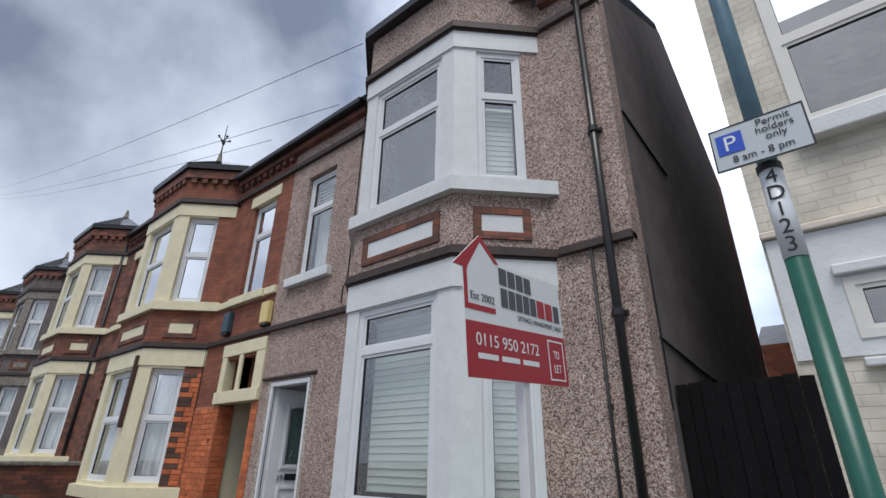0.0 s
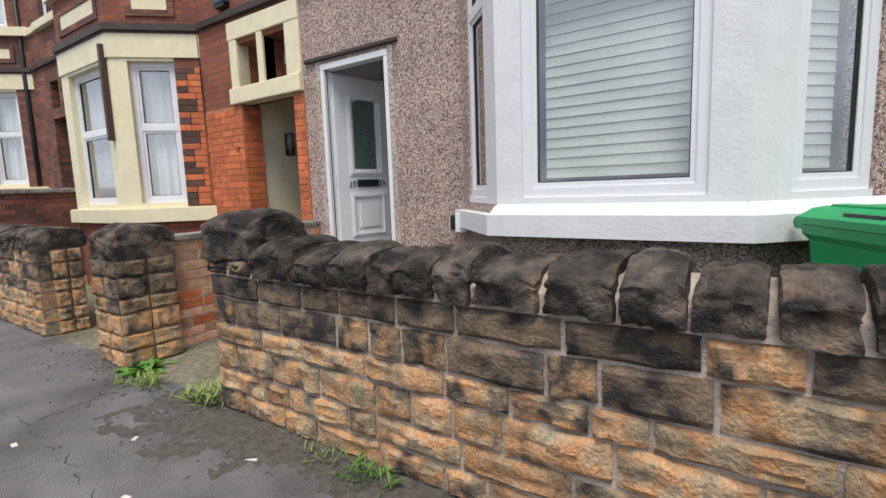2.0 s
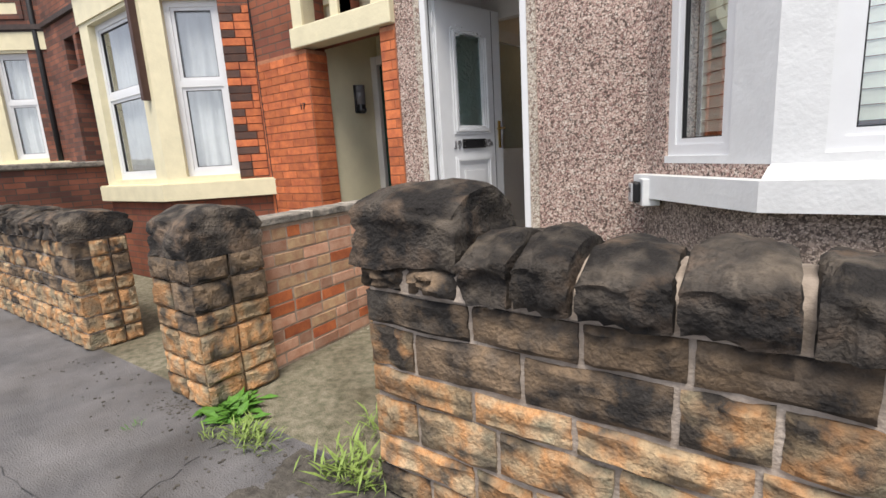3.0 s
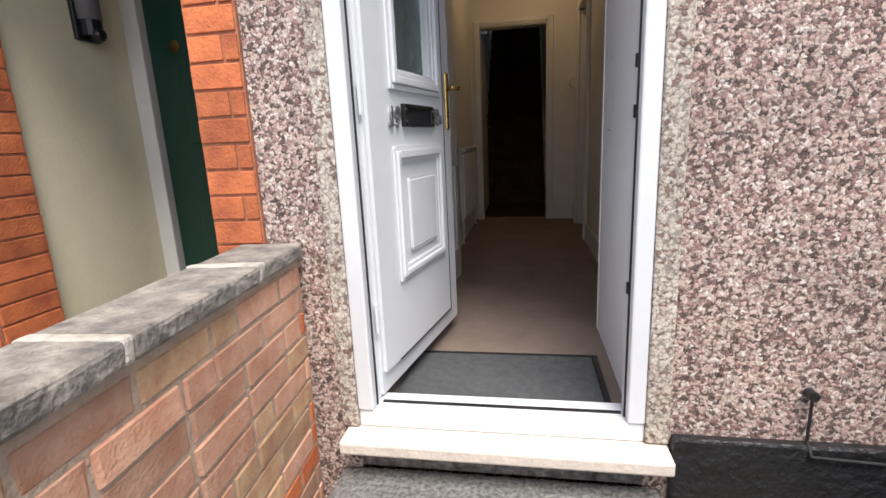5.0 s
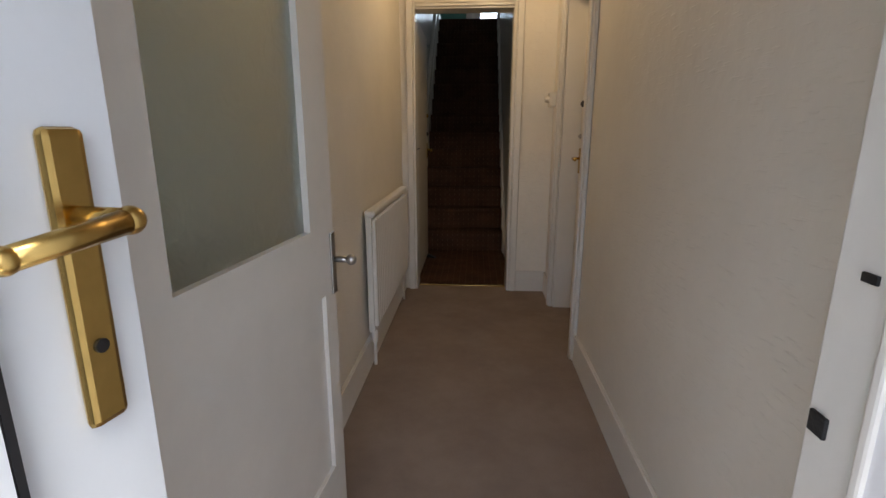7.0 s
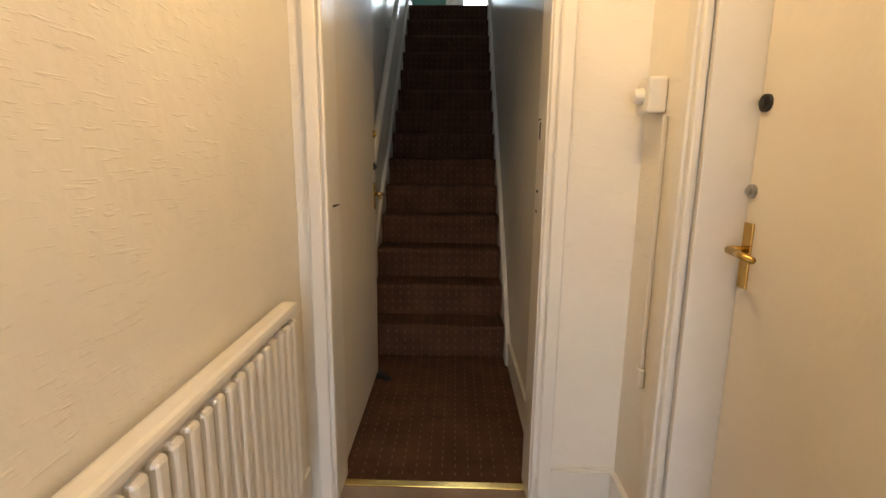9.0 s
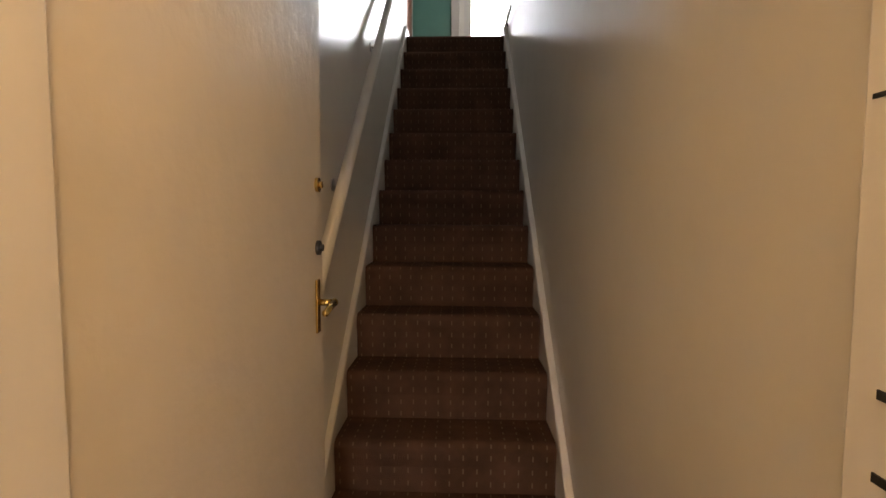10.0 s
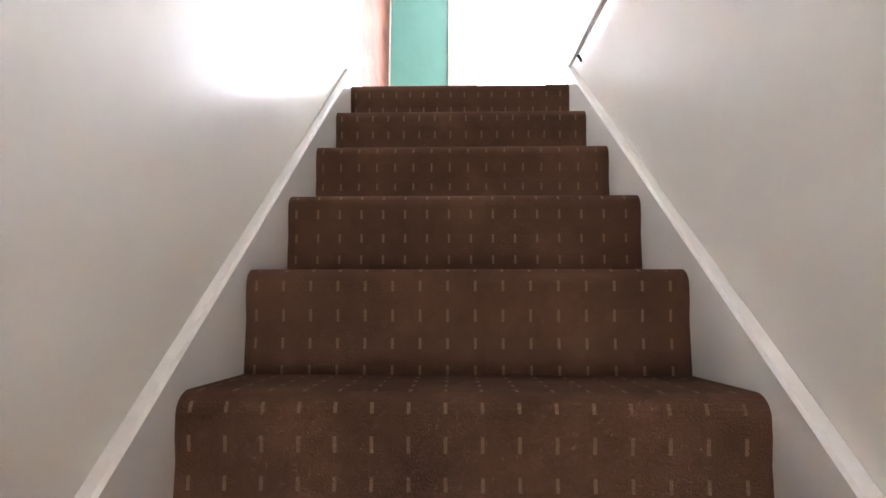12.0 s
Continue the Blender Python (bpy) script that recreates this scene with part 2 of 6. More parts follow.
def stonemat(name, tones, soot, level, grain=0.35, relief=0.012):
    """Sandstone whose hue wanders over each stone, with soot patches of their own shape."""
    m = mat(name, tones[0], 0.92, bump=1.0, bscale=70, relief=relief, spec=0.25)
    n, l = m.node_tree.nodes, m.node_tree.links
    b = n["Principled BSDF"]
    geo, oi = n.new("ShaderNodeNewGeometry"), n.new("ShaderNodeObjectInfo")
    shift = n.new("ShaderNodeVectorMath")
    shift.operation = "MULTIPLY_ADD"
    shift.inputs[1].default_value = (37, 23, 51)
    l.new(oi.outputs["Random"], shift.inputs[0])
    l.new(geo.outputs["Position"], shift.inputs[2])

    def noisy(scale, detail, rough):
        t = n.new("ShaderNodeTexNoise")
        t.inputs["Scale"].default_value, t.inputs["Detail"].default_value, t.inputs["Roughness"].default_value = scale, detail, rough
        l.new(shift.outputs[0], t.inputs["Vector"])
        return t.outputs["Fac"]

    hue = n.new("ShaderNodeValToRGB")
    while len(hue.color_ramp.elements) < len(tones):
        hue.color_ramp.elements.new(0.5)
    for k, c in enumerate(tones):
        hue.color_ramp.elements[k].position, hue.color_ramp.elements[k].color = 0.33 + 0.34 * k / (len(tones) - 1), (*c, 1)
    l.new(noisy(5.5, 4, 0.55), hue.inputs["Fac"])
    dirt = n.new("ShaderNodeMapRange")
    dirt.inputs[1].default_value, dirt.inputs[2].default_value = level, level + 0.16
    l.new(noisy(7.5, 6, 0.62), dirt.inputs[0])
    x = n.new("ShaderNodeMix")
    x.data_type = "RGBA"
    l.new(dirt.outputs[0], x.inputs[0])
    l.new(hue.outputs["Color"], x.inputs[6])
    x.inputs[7].default_value = (*soot, 1)
    fine = n.new("ShaderNodeMapRange")
    fine.inputs[1].default_value, fine.inputs[2].default_value, fine.inputs[3].default_value, fine.inputs[4].default_value = 0.3, 0.7, 1 - grain, 1 + grain
    l.new(noisy(60, 6, 0.7), fine.inputs[0])
    own = n.new("ShaderNodeMapRange")
    own.inputs[3].default_value, own.inputs[4].default_value = 0.72, 1.2
    l.new(oi.outputs["Random"], own.inputs[0])
    both = n.new("ShaderNodeMath")
    both.operation = "MULTIPLY"
    l.new(fine.outputs[0], both.inputs[0])
    l.new(own.outputs[0], both.inputs[1])
    h = n.new("ShaderNodeHueSaturation")
    l.new(both.outputs[0], h.inputs["Value"])
    l.new(x.outputs[2], h.inputs["Color"])
    l.new(h.outputs["Color"], b.inputs["Base Color"])
    return m


OCHRES = [(0.23, 0.185, 0.125), (0.38, 0.275, 0.165), (0.47, 0.245, 0.11), (0.42, 0.3, 0.185), (0.27, 0.235, 0.16)]
STONE = stonemat("sooty_sandstone", [(0.14, 0.115, 0.09), (0.075, 0.065, 0.056), (0.17, 0.12, 0.085)], (0.022, 0.02, 0.019), 0.42, 0.4, 0.018)
STONE_LIGHT = stonemat("ochre_sandstone", OCHRES, (0.1, 0.082, 0.063), 0.5)
STONE_MID = stonemat("half_sooted_sandstone", OCHRES, (0.055, 0.047, 0.04), 0.44)
STONE_DARK = stonemat("smoke_stained_sandstone", [(0.13, 0.1, 0.075), (0.2, 0.14, 0.09), (0.09, 0.078, 0.066)], (0.03, 0.027, 0.025), 0.44)
LIME = mat("lime_mortar", (0.46, 0.39, 0.33), 0.95, color2=(0.2, 0.165, 0.135), scale=6, bump=0.8, bscale=70)
BRICK_A = mat("orange_red_brick", (0.6, 0.175, 0.06), 0.8, color2=(0.36, 0.09, 0.038), scale=9, bump=0.35, bscale=110, objvar=0.22)
BRICK_B = mat("pale_weathered_brick", (0.6, 0.36, 0.25), 0.9, color2=(0.46, 0.22, 0.135), scale=11, bump=0.35, bscale=120, objvar=0.3)
BRICK_MORTAR = mat("brick_mortar", (0.5, 0.38, 0.29), 0.95, var=0.3, scale=20, bump=0.6, bscale=80)
RED_MORTAR = mat("reddish_fine_mortar", (0.46, 0.2, 0.11), 0.9, var=0.3, scale=20, bump=0.4, bscale=80)
BRICK_D = mat("dark_quoin_brick", (0.1, 0.05, 0.035), 0.8, color2=(0.06, 0.035, 0.03), scale=12, bump=0.6, bscale=70, objvar=0.3)
ASPHALT = mat("worn_tarmac", (0.165, 0.16, 0.162), 0.65, color2=(0.085, 0.083, 0.086), scale=2.2, bump=1.0, bscale=130, stain=0.75)
CONCRETE = mat("mossy_concrete", (0.25, 0.225, 0.165), 0.9, color2=(0.1, 0.098, 0.06), scale=17, bump=1.0, bscale=100, stain=0.9)
SLAB = mat("green_weathered_slab", (0.2, 0.24, 0.18), 0.75, color2=(0.12, 0.15, 0.11), scale=5, bump=0.4, bscale=40, stain=0.4)
SOIL = mat("dark_debris", (0.105, 0.095, 0.08), 0.95, color2=(0.045, 0.04, 0.034), scale=24, bump=1.0, bscale=90)
STEP_MAT = mat("painted_step_concrete", (0.27, 0.265, 0.25), 0.8, color2=(0.07, 0.07, 0.068), scale=70, bump=0.9, bscale=140)
COPING = mat("grey_concrete_coping", (0.33, 0.3, 0.26), 0.9, color2=(0.13, 0.122, 0.11), scale=16, bump=1.0, bscale=55, stain=0.5)
BIN_GREEN = mat("green_bin_plastic", (0.0, 0.33, 0.1), 0.38, var=0.12, scale=5)
BIN_DARK = mat("faded_green_bin_plastic", (0.01, 0.22, 0.085), 0.35, var=0.2, scale=4)
BIN_GREY = mat("grey_bin_plastic", (0.1, 0.105, 0.11), 0.4, var=0.2, scale=5)
FENCE = mat("black_stained_timber", (0.005, 0.005, 0.006), 0.85, spec=0.2, var=0.4, scale=6, bump=0.6, bscale=30, objvar=0.3)
RED = mat("red_sign_print", (0.36, 0.015, 0.03), 0.35)
SIGN_WHITE = mat("white_sign_print", (0.72, 0.76, 0.78), 0.35)
SIGN_GREY = mat("grey_sign_print", (0.07, 0.08, 0.09), 0.4)
SIGN_BLUE = mat("blue_sign_print", (0.02, 0.08, 0.5), 0.35)
SIGN_PALE = mat("reflective_sign_sheet", (0.5, 0.55, 0.58), 0.4)
POST_WHITE = mat("white_painted_post", (0.66, 0.66, 0.68), 0.5, var=0.08)
POST_GREEN = mat("green_painted_steel", (0.012, 0.1, 0.07), 0.35, var=0.25, scale=9)
POST_GREY = mat("galvanised_steel", (0.14, 0.24, 0.29), 0.4, 0.4, var=0.2, scale=9)
GREEN_DOOR = mat("dark_green_door_paint", (0.006, 0.045, 0.03), 0.35, var=0.15)
BRASS = mat("polished_brass", (0.62, 0.42, 0.14), 0.25, 1.0, var=0.15, scale=30)
CHROME = mat("satin_steel", (0.42, 0.42, 0.42), 0.3, 1.0, var=0.1, scale=30)
PEWTER = mat("grey_metal_numeral", (0.36, 0.36, 0.37), 0.4, 0.8, var=0.3, scale=60)
ROOM_WALL = mat("magnolia_woodchip_paint", (0.7, 0.65, 0.57), 0.5, var=0.06, scale=3, bump=0.28, bscale=20)
STAIR_WALL = mat("glossy_white_wall_paint", (0.8, 0.77, 0.71), 0.26, var=0.06, scale=2, bump=0.1, bscale=7, spec=0.07)
LOBBY = mat("white_lobby_panel_paint", (0.8, 0.8, 0.82), 0.4, var=0.05, scale=4)
SCUFF = mat("grey_scuff", (0.2, 0.2, 0.2), 0.7)
CEIL = mat("white_ceiling_paint", (0.82, 0.8, 0.76), 0.8, var=0.05)
HALL_CARPET = mat("taupe_carpet", (0.32, 0.25, 0.21), 1.0, color2=(0.26, 0.2, 0.168), scale=4, bump=0.8, bscale=300, spec=0.1)
MAT_GREY = mat("grey_door_mat", (0.12, 0.125, 0.13), 1.0, var=0.25, scale=30, bump=0.9, bscale=260, spec=0.1)
TEAL = mat("teal_door_paint", (0.12, 0.34, 0.29), 0.45, var=0.06)
LEAF = mat("weed_leaf", (0.09, 0.24, 0.03), 0.6, var=0.4, scale=40)
GRASS = mat("pavement_weed", (0.22, 0.32, 0.07), 0.7, var=0.4, scale=40)
TERRA = mat("terracotta", (0.34, 0.13, 0.07), 0.8, var=0.3, scale=12, bump=0.4)
PAPER = mat("paper_litter", (0.6, 0.58, 0.52), 0.8, var=0.2, scale=40)
LAMP_SMOKE = mat("smoked_lamp_cover", (0.16, 0.16, 0.17), 0.25)
BULB = bpy.data.materials.new("warm_bulb")
BULB.use_nodes = True
BULB.node_tree.nodes["Principled BSDF"].inputs["Emission Color"].default_value = (1.0, 0.66, 0.33, 1)
BULB.node_tree.nodes["Principled BSDF"].inputs["Emission Strength"].default_value = 6.0


def carpetmat():
    """Brown stair carpet with rows of short pale flecks."""
    m = mat("brown_flecked_carpet", (0.102, 0.051, 0.032), 1.0, color2=(0.064, 0.033, 0.022), scale=6, bump=0.5, bscale=320, spec=0.1)
    n, l = m.node_tree.nodes, m.node_tree.links
    b = n["Principled BSDF"]
    base = b.inputs["Base Color"].links[0].from_socket
    geo = n.new("ShaderNodeNewGeometry")
    sp = n.new("ShaderNodeSeparateXYZ")
    l.new(geo.outputs["Position"], sp.inputs[0])
    run = n.new("ShaderNodeMath")
    l.new(sp.outputs["Y"], run.inputs[0])
    l.new(sp.outputs["Z"], run.inputs[1])
    masks = []
    for source, pitch, half in ((sp.outputs["X"], 0.053, 0.05), (run.outputs[0], 0.05, 0.2)):
        d = n.new("ShaderNodeMath")
        d.operation = "DIVIDE"
        d.inputs[1].default_value = pitch
        l.new(source, d.inputs[0])
        f = n.new("ShaderNodeMath")
        f.operation = "FRACT"
        l.new(d.outputs[0], f.inputs[0])
        c = n.new("ShaderNodeMath")
        c.operation = "COMPARE"
        c.inputs[1].default_value, c.inputs[2].default_value = 0.5, half
        l.new(f.outputs[0], c.inputs[0])
        masks.append(c.outputs[0])
    mu = n.new("ShaderNodeMath")
    mu.operation = "MULTIPLY"
    l.new(masks[0], mu.inputs[0])
    l.new(masks[1], mu.inputs[1])
    x = n.new("ShaderNodeMix")
    x.data_type = "RGBA"
    l.new(mu.outputs[0], x.inputs[0])
    l.new(base, x.inputs[6])
    x.inputs[7].default_value = (0.15, 0.1, 0.068, 1)
    l.new(x.outputs[2], b.inputs["Base Color"])
    return m


CARPET = carpetmat()


def embossed(m):
    """Short raised dashes of an embossed wallpaper, added to a painted wall's relief."""
    n, l = m.node_tree.nodes, m.node_tree.links
    b = n["Principled BSDF"]
    geo = n.new("ShaderNodeNewGeometry")
    st = n.new("ShaderNodeVectorMath")
    st.operation = "MULTIPLY"
    st.inputs[1].default_value = (20, 20, 170)
    l.new(geo.outputs["Position"], st.inputs[0])
    t = n.new("ShaderNodeTexNoise")
    t.inputs["Scale"].default_value, t.inputs["Detail"].default_value = 1.0, 1.0
    l.new(st.outputs[0], t.inputs["Vector"])
    r = n.new("ShaderNodeMapRange")
    r.inputs[1].default_value, r.inputs[2].default_value = 0.62, 0.72
    l.new(t.outputs["Fac"], r.inputs[0])
    bp = n.new("ShaderNodeBump")
    bp.inputs["Strength"].default_value, bp.inputs["Distance"].default_value = 0.45, 0.002
    l.new(r.outputs[0], bp.inputs["Height"])
    l.new(b.inputs["Normal"].links[0].from_socket, bp.inputs["Normal"])
    l.new(bp.outputs["Normal"], b.inputs["Normal"])
    return m


HALL_PAPER = embossed(mat("embossed_magnolia_wallpaper", (0.77, 0.735, 0.67), 0.5, var=0.06, scale=3, bump=0.28, bscale=20))


# ---- building helpers ----
def thing(name, label="", category="", group="", kind="", at=(0, 0, 0)):
    """An Empty at a thing's base, which parents its parts."""
    ob = new(name)
    ob.location = at
    ob.empty_display_size = 0.05
    return tagged(ob, label, category, group, kind)


def mesh_of(name, bm, material, smooth=False):
    me = bpy.data.meshes.new(name)
    bmesh.ops.recalc_face_normals(bm, faces=bm.faces)
    if smooth:
        for f in bm.faces:
            f.smooth = True
    bm.to_mesh(me)
    bm.free()
    me.materials.append(material)
    return me


PLACE = [Matrix()]  # where the house being built stands


def world_of(ob):
    return (world_of(ob.parent) @ ob.matrix_parent_inverse if ob.parent else Matrix()) @ ob.matrix_basis


def under(ob, parent):
    ob.parent = parent
    ob.matrix_parent_inverse = world_of(parent).inverted()
    return ob


def part(name, bm, material, parent=None, label="", smooth=False):
    """One mesh object, built in place, under a thing or a part."""
    bm.transform(PLACE[0])
    ob = new(name, mesh_of(name, bm, material, smooth))
    if parent:
        under(ob, parent)
    return tagged(ob, label)


def solid(name, bm, material, label, category, kind="", group="", smooth=False):
    """A thing that is one mesh."""
    return tagged(part(name, bm, material, None, "", smooth), label, category, group, kind)


def box(bm, x0, x1, y0, y1, z0, z1, bevel=0.0, m=None):
    a = bmesh.ops.create_cube(bm, size=1, matrix=Matrix.Translation(((x0 + x1) / 2, (y0 + y1) / 2, (z0 + z1) / 2)) @ Matrix.Diagonal((x1 - x0, y1 - y0, z1 - z0, 1)))
    vs = a["verts"]
    if bevel:
        es = list({e for v in vs for e in v.link_edges})
        r = bmesh.ops.bevel(bm, geom=es, offset=bevel, segments=2, affect="EDGES", profile=0.5)
        vs = list({v for f in r["faces"] for v in f.verts} | {v for v in vs if v.is_valid})
    if m:
        bmesh.ops.transform(bm, matrix=m, verts=vs)
    return vs


def cyl(bm, p, q, r, r2=None, seg=14):
    p, q = Vector(p), Vector(q)
    d = q - p
    m = Matrix.Translation((p + q) / 2) @ d.to_track_quat("Z", "Y").to_matrix().to_4x4()
    return bmesh.ops.create_cone(bm, cap_ends=True, segments=seg, radius1=r, radius2=r if r2 is None else r2, depth=d.length, matrix=m)["verts"]


def ball(bm, c, r, sx=1, sy=1, sz=1):
    return bmesh.ops.create_uvsphere(bm, u_segments=14, v_segments=9, radius=1, matrix=Matrix.Translation(c) @ Matrix.Diagonal((r * sx, r * sy, r * sz, 1)))["verts"]


def prism(bm, poly, z0, z1):
    """A plan polygon raised from z0 to z1."""
    lo = [bm.verts.new((x, y, z0)) for x, y in poly]
    hi = [bm.verts.new((x, y, z1)) for x, y in poly]
    k = len(poly)
    bm.faces.new(lo[::-1])
    bm.faces.new(hi)
    for i in range(k):
        bm.faces.new((lo[i], lo[(i + 1) % k], hi[(i + 1) % k], hi[i]))
    return lo + hi


def extrude(bm, poly, m, depth):
    """A polygon in its own x, y plane, made depth thick along z and set in place by m."""
    lo = [bm.verts.new(m @ Vector((x, y, 0))) for x, y in poly]
    hi = [bm.verts.new(m @ Vector((x, y, depth))) for x, y in poly]
    k = len(poly)
    bm.faces.new(lo[::-1])
    bm.faces.new(hi)
    for i in range(k):
        bm.faces.new((lo[i], lo[(i + 1) % k], hi[(i + 1) % k], hi[i]))
    return lo + hi


def wall_boxes(bm, a0, a1, z0, z1, t0, t1, holes, m=None):
    """A wall from a0 to a1 and z0 to z1, t0 to t1 thick, with rectangular holes (a, a, z, z) through it."""
    xs = sorted({a0, a1, *[h[0] for h in holes], *[h[1] for h in holes]})
    xs = [x for x in xs if a0 <= x <= a1]
    for xa, xb in zip(xs, xs[1:]):
        spans = sorted((h[2], h[3]) for h in holes if h[0] <= xa + 1e-6 and h[1] >= xb - 1e-6)
        z = z0
        for s0, s1 in spans + [(z1, z1)]:
            if s0 > z + 1e-6:
                box(bm, xa, xb, t0, t1, z, min(s0, z1), 0, m)
            z = max(z, s1)
    bmesh.ops.remove_doubles(bm, verts=bm.verts[:], dist=0.0005)


def tube(bm, pts, r, seg=8):
    for p, q in zip(pts, pts[1:]):
        cyl(bm, p, q, r, seg=seg)


def facet(p, q):
    """A frame along a plan line from p to q: x along it, y inwards, z up."""
    d = Vector((q[0] - p[0], q[1] - p[1], 0))
    a = math.atan2(d.y, d.x)
    return Matrix.Translation((p[0], p[1], 0)) @ Matrix.Rotation(a, 4, "Z"), d.length


def lettering(text, size, m, material, parent, name="lettering", depth=0.0015, align="LEFT", squeeze=1.0, width=0.0, bold=0.0):
    cu = bpy.data.curves.new("lettering", "FONT")
    cu.body, cu.size, cu.extrude, cu.align_x, cu.offset = text, size, depth, align, bold
    ob = bpy.data.objects.new("lettering", cu)
    scene.collection.objects.link(ob)
    bpy.context.view_layer.update()
    me = bpy.data.meshes.new_from_object(ob.evaluated_get(bpy.context.evaluated_depsgraph_get()))
    bpy.data.objects.remove(ob)
    if width:
        squeeze = width / max(v.co.x for v in me.vertices)
    me.transform(m @ Matrix.Diagonal((squeeze, 1, 1, 1)))
    me.materials.clear()
    me.materials.append(material)
    return under(new(name, me), parent)


# ---- ground ----
bm = bmesh.new()
for x0, x1, y0, y1 in ((-400, 400, -400, -4.6), (-400, 400, 14, 400), (-400, -40, -4.6, 14), (40, 400, -4.6, 14)):
    box(bm, x0, x1, y0, y1, -0.3, -0.12)
solid("ground", bm, ASPHALT, "dark grey tarmac ground of the street", "ground", "structure")
bm = bmesh.new()
box(bm, -40, 40, -4.45, -2.0, -0.3, 0.0)
solid("pavement", bm, ASPHALT, "patched dark grey tarmac pavement", "pavement", "structure")
bm = bmesh.new()
box(bm, -40, 40, -4.6, -4.452, -0.3, 0.0, 0.015)
solid("kerb", bm, COPING, "grey concrete kerb along the pavement", "kerb", "structure")
bm = bmesh.new()
box(bm, -40, 40, -1.998, 14, -0.3, -0.002)
solid("forecourt_floor", bm, CONCRETE, "mossy worn concrete forecourt and path", "ground", "structure")


# ---- windows ----
def window(parent, m, a0, a1, z0, z1, y, transom=None, bar=0.06, material=UPVC, glass=GLASS, sash_top=True, label="white plastic framed window"):
    """A framed window in a wall's own frame m: a0 to a1 along it, y its front."""
    bm = bmesh.new()
    d = 0.07
    lights = [(z0 + bar, z1 - bar)]
    if transom:
        lights = [(z0 + bar, transom - bar * 0.55), (transom + bar * 0.55, z1 - bar)]
    wall_boxes(bm, a0, a1, z0, z1, y, y + d, [(a0 + bar, a1 - bar, za, zb) for za, zb in lights], m)
    frame_ob = part("window", bm, material, parent, label)
    for i, (za, zb) in enumerate(lights):
        bm = bmesh.new()
        s = 0.032
        wall_boxes(bm, a0 + bar, a1 - bar, za, zb, y + 0.012, y + 0.055, [(a0 + bar + s, a1 - bar - s, za + s, zb - s)], m)
        part("sash", bm, material, frame_ob)
        bm = bmesh.new()
        g = 0.006
        wall_boxes(bm, a0 + bar + s, a1 - bar - s, za + s, zb - s, y + 0.018, y + 0.05, [(a0 + bar + s + g, a1 - bar - s - g, za + s + g, zb - s - g)], m)
        part("gasket", bm, BLACK, frame_ob)
        bm = bmesh.new()
        box(bm, a0 + bar + s, a1 - bar - s, y + 0.03, y + 0.036, za + s, zb - s, 0, m)
        pane = part("pane", bm, glass, frame_ob)
        pane.visible_shadow = False
    return frame_ob


def blind(m, a0, a1, z0, z1, y, tilt=84, label="white slatted blind closed behind the window glass"):
    """A closed slatted blind: a head rail and its slats."""
    ob = thing("window_blind", label, "blind", "window blinds", "", tuple(m @ Vector(((a0 + a1) / 2, y, z0))))
    bm = bmesh.new()
    box(bm, a0, a1, y - 0.02, y + 0.02, z1 - 0.04, z1, 0.004, m)
    part("head_rail", bm, BLIND, ob)
    bm = bmesh.new()
    w, c = 0.0605, math.radians(tilt)
    dy, dz = -w / 2 * math.cos(c), w / 2 * math.sin(c)
    vs = [bm.verts.new(m.to_3x3() @ Vector(p)) for p in ((a0 - (a0 + a1) / 2, -dy, dz), (a1 - (a0 + a1) / 2, -dy, dz), (a1 - (a0 + a1) / 2, 0.001, 0.0), (a0 - (a0 + a1) / 2, 0.001, 0.0), (a1 - (a0 + a1) / 2, dy, -dz), (a0 - (a0 + a1) / 2, dy, -dz))]
    bm.faces.new((vs[0], vs[1], vs[2], vs[3]))
    bm.faces.new((vs[3], vs[2], vs[4], vs[5]))
    bmesh.ops.solidify(bm, geom=bm.faces[:], thickness=0.002)
    me = mesh_of("slat", bm, BLIND)
    z = z1 - 0.07
    while z > z0:
        s = new("slat", me)
        s.location = m @ Vector(((a0 + a1) / 2, y, z))
        under(s, ob)
        z -= 0.0635
    return ob


def curtain(m, a0, a1, z0, z1, y, parent, material=CURTAIN):
    """A gathered curtain hung behind a window."""
    bm = bmesh.new()
    k = int((a1 - a0) / 0.018)
    cols = []
    for i in range(k + 1):
        x = a0 + (a1 - a0) * i / k
        dy = 0.018 * math.sin(i * 1.1) + 0.01 * math.sin(i * 0.37)
        cols.append([bm.verts.new(m @ Vector((x + 0.004 * math.sin(j * 2 + i), y + dy * (0.6 + 0.13 * j), z1 + (z0 - z1) * j / 4))) for j in range(5)])
    for a, b in zip(cols, cols[1:]):
        for j in range(4):
            bm.faces.new((a[j], b[j], b[j + 1], a[j + 1]))
    part("curtain", bm, material, parent, "pale grey net curtain", True)


# ---- houses of the terrace ----
BA, BB, BC, BD = (1.67, 0.0), (2.34, -0.66), (3.75, -0.66), (4.42, 0.0)
SILL_Z = 1.0
SIDE = [0.745, 0.247, 0.18]  # side lights from the outer corner, margin of the front light


def bay_poly(out):
    """The bay's plan, out metres larger all round."""
    k = out * 0.42
    return [(BA[0] - out * 1.4, 0.0), (BB[0] - k, BB[1] - out), (BC[0] + k, BC[1] - out), (BD[0] + out * 1.4, 0.0)]


def bay_ring(bm, out, z0, z1, thick=0.16):
    """A band that runs round the bay, from z0 to z1, standing out from its face."""
    o, i = bay_poly(out), bay_poly(-thick)
    prism(bm, o + i[::-1], z0, z1)


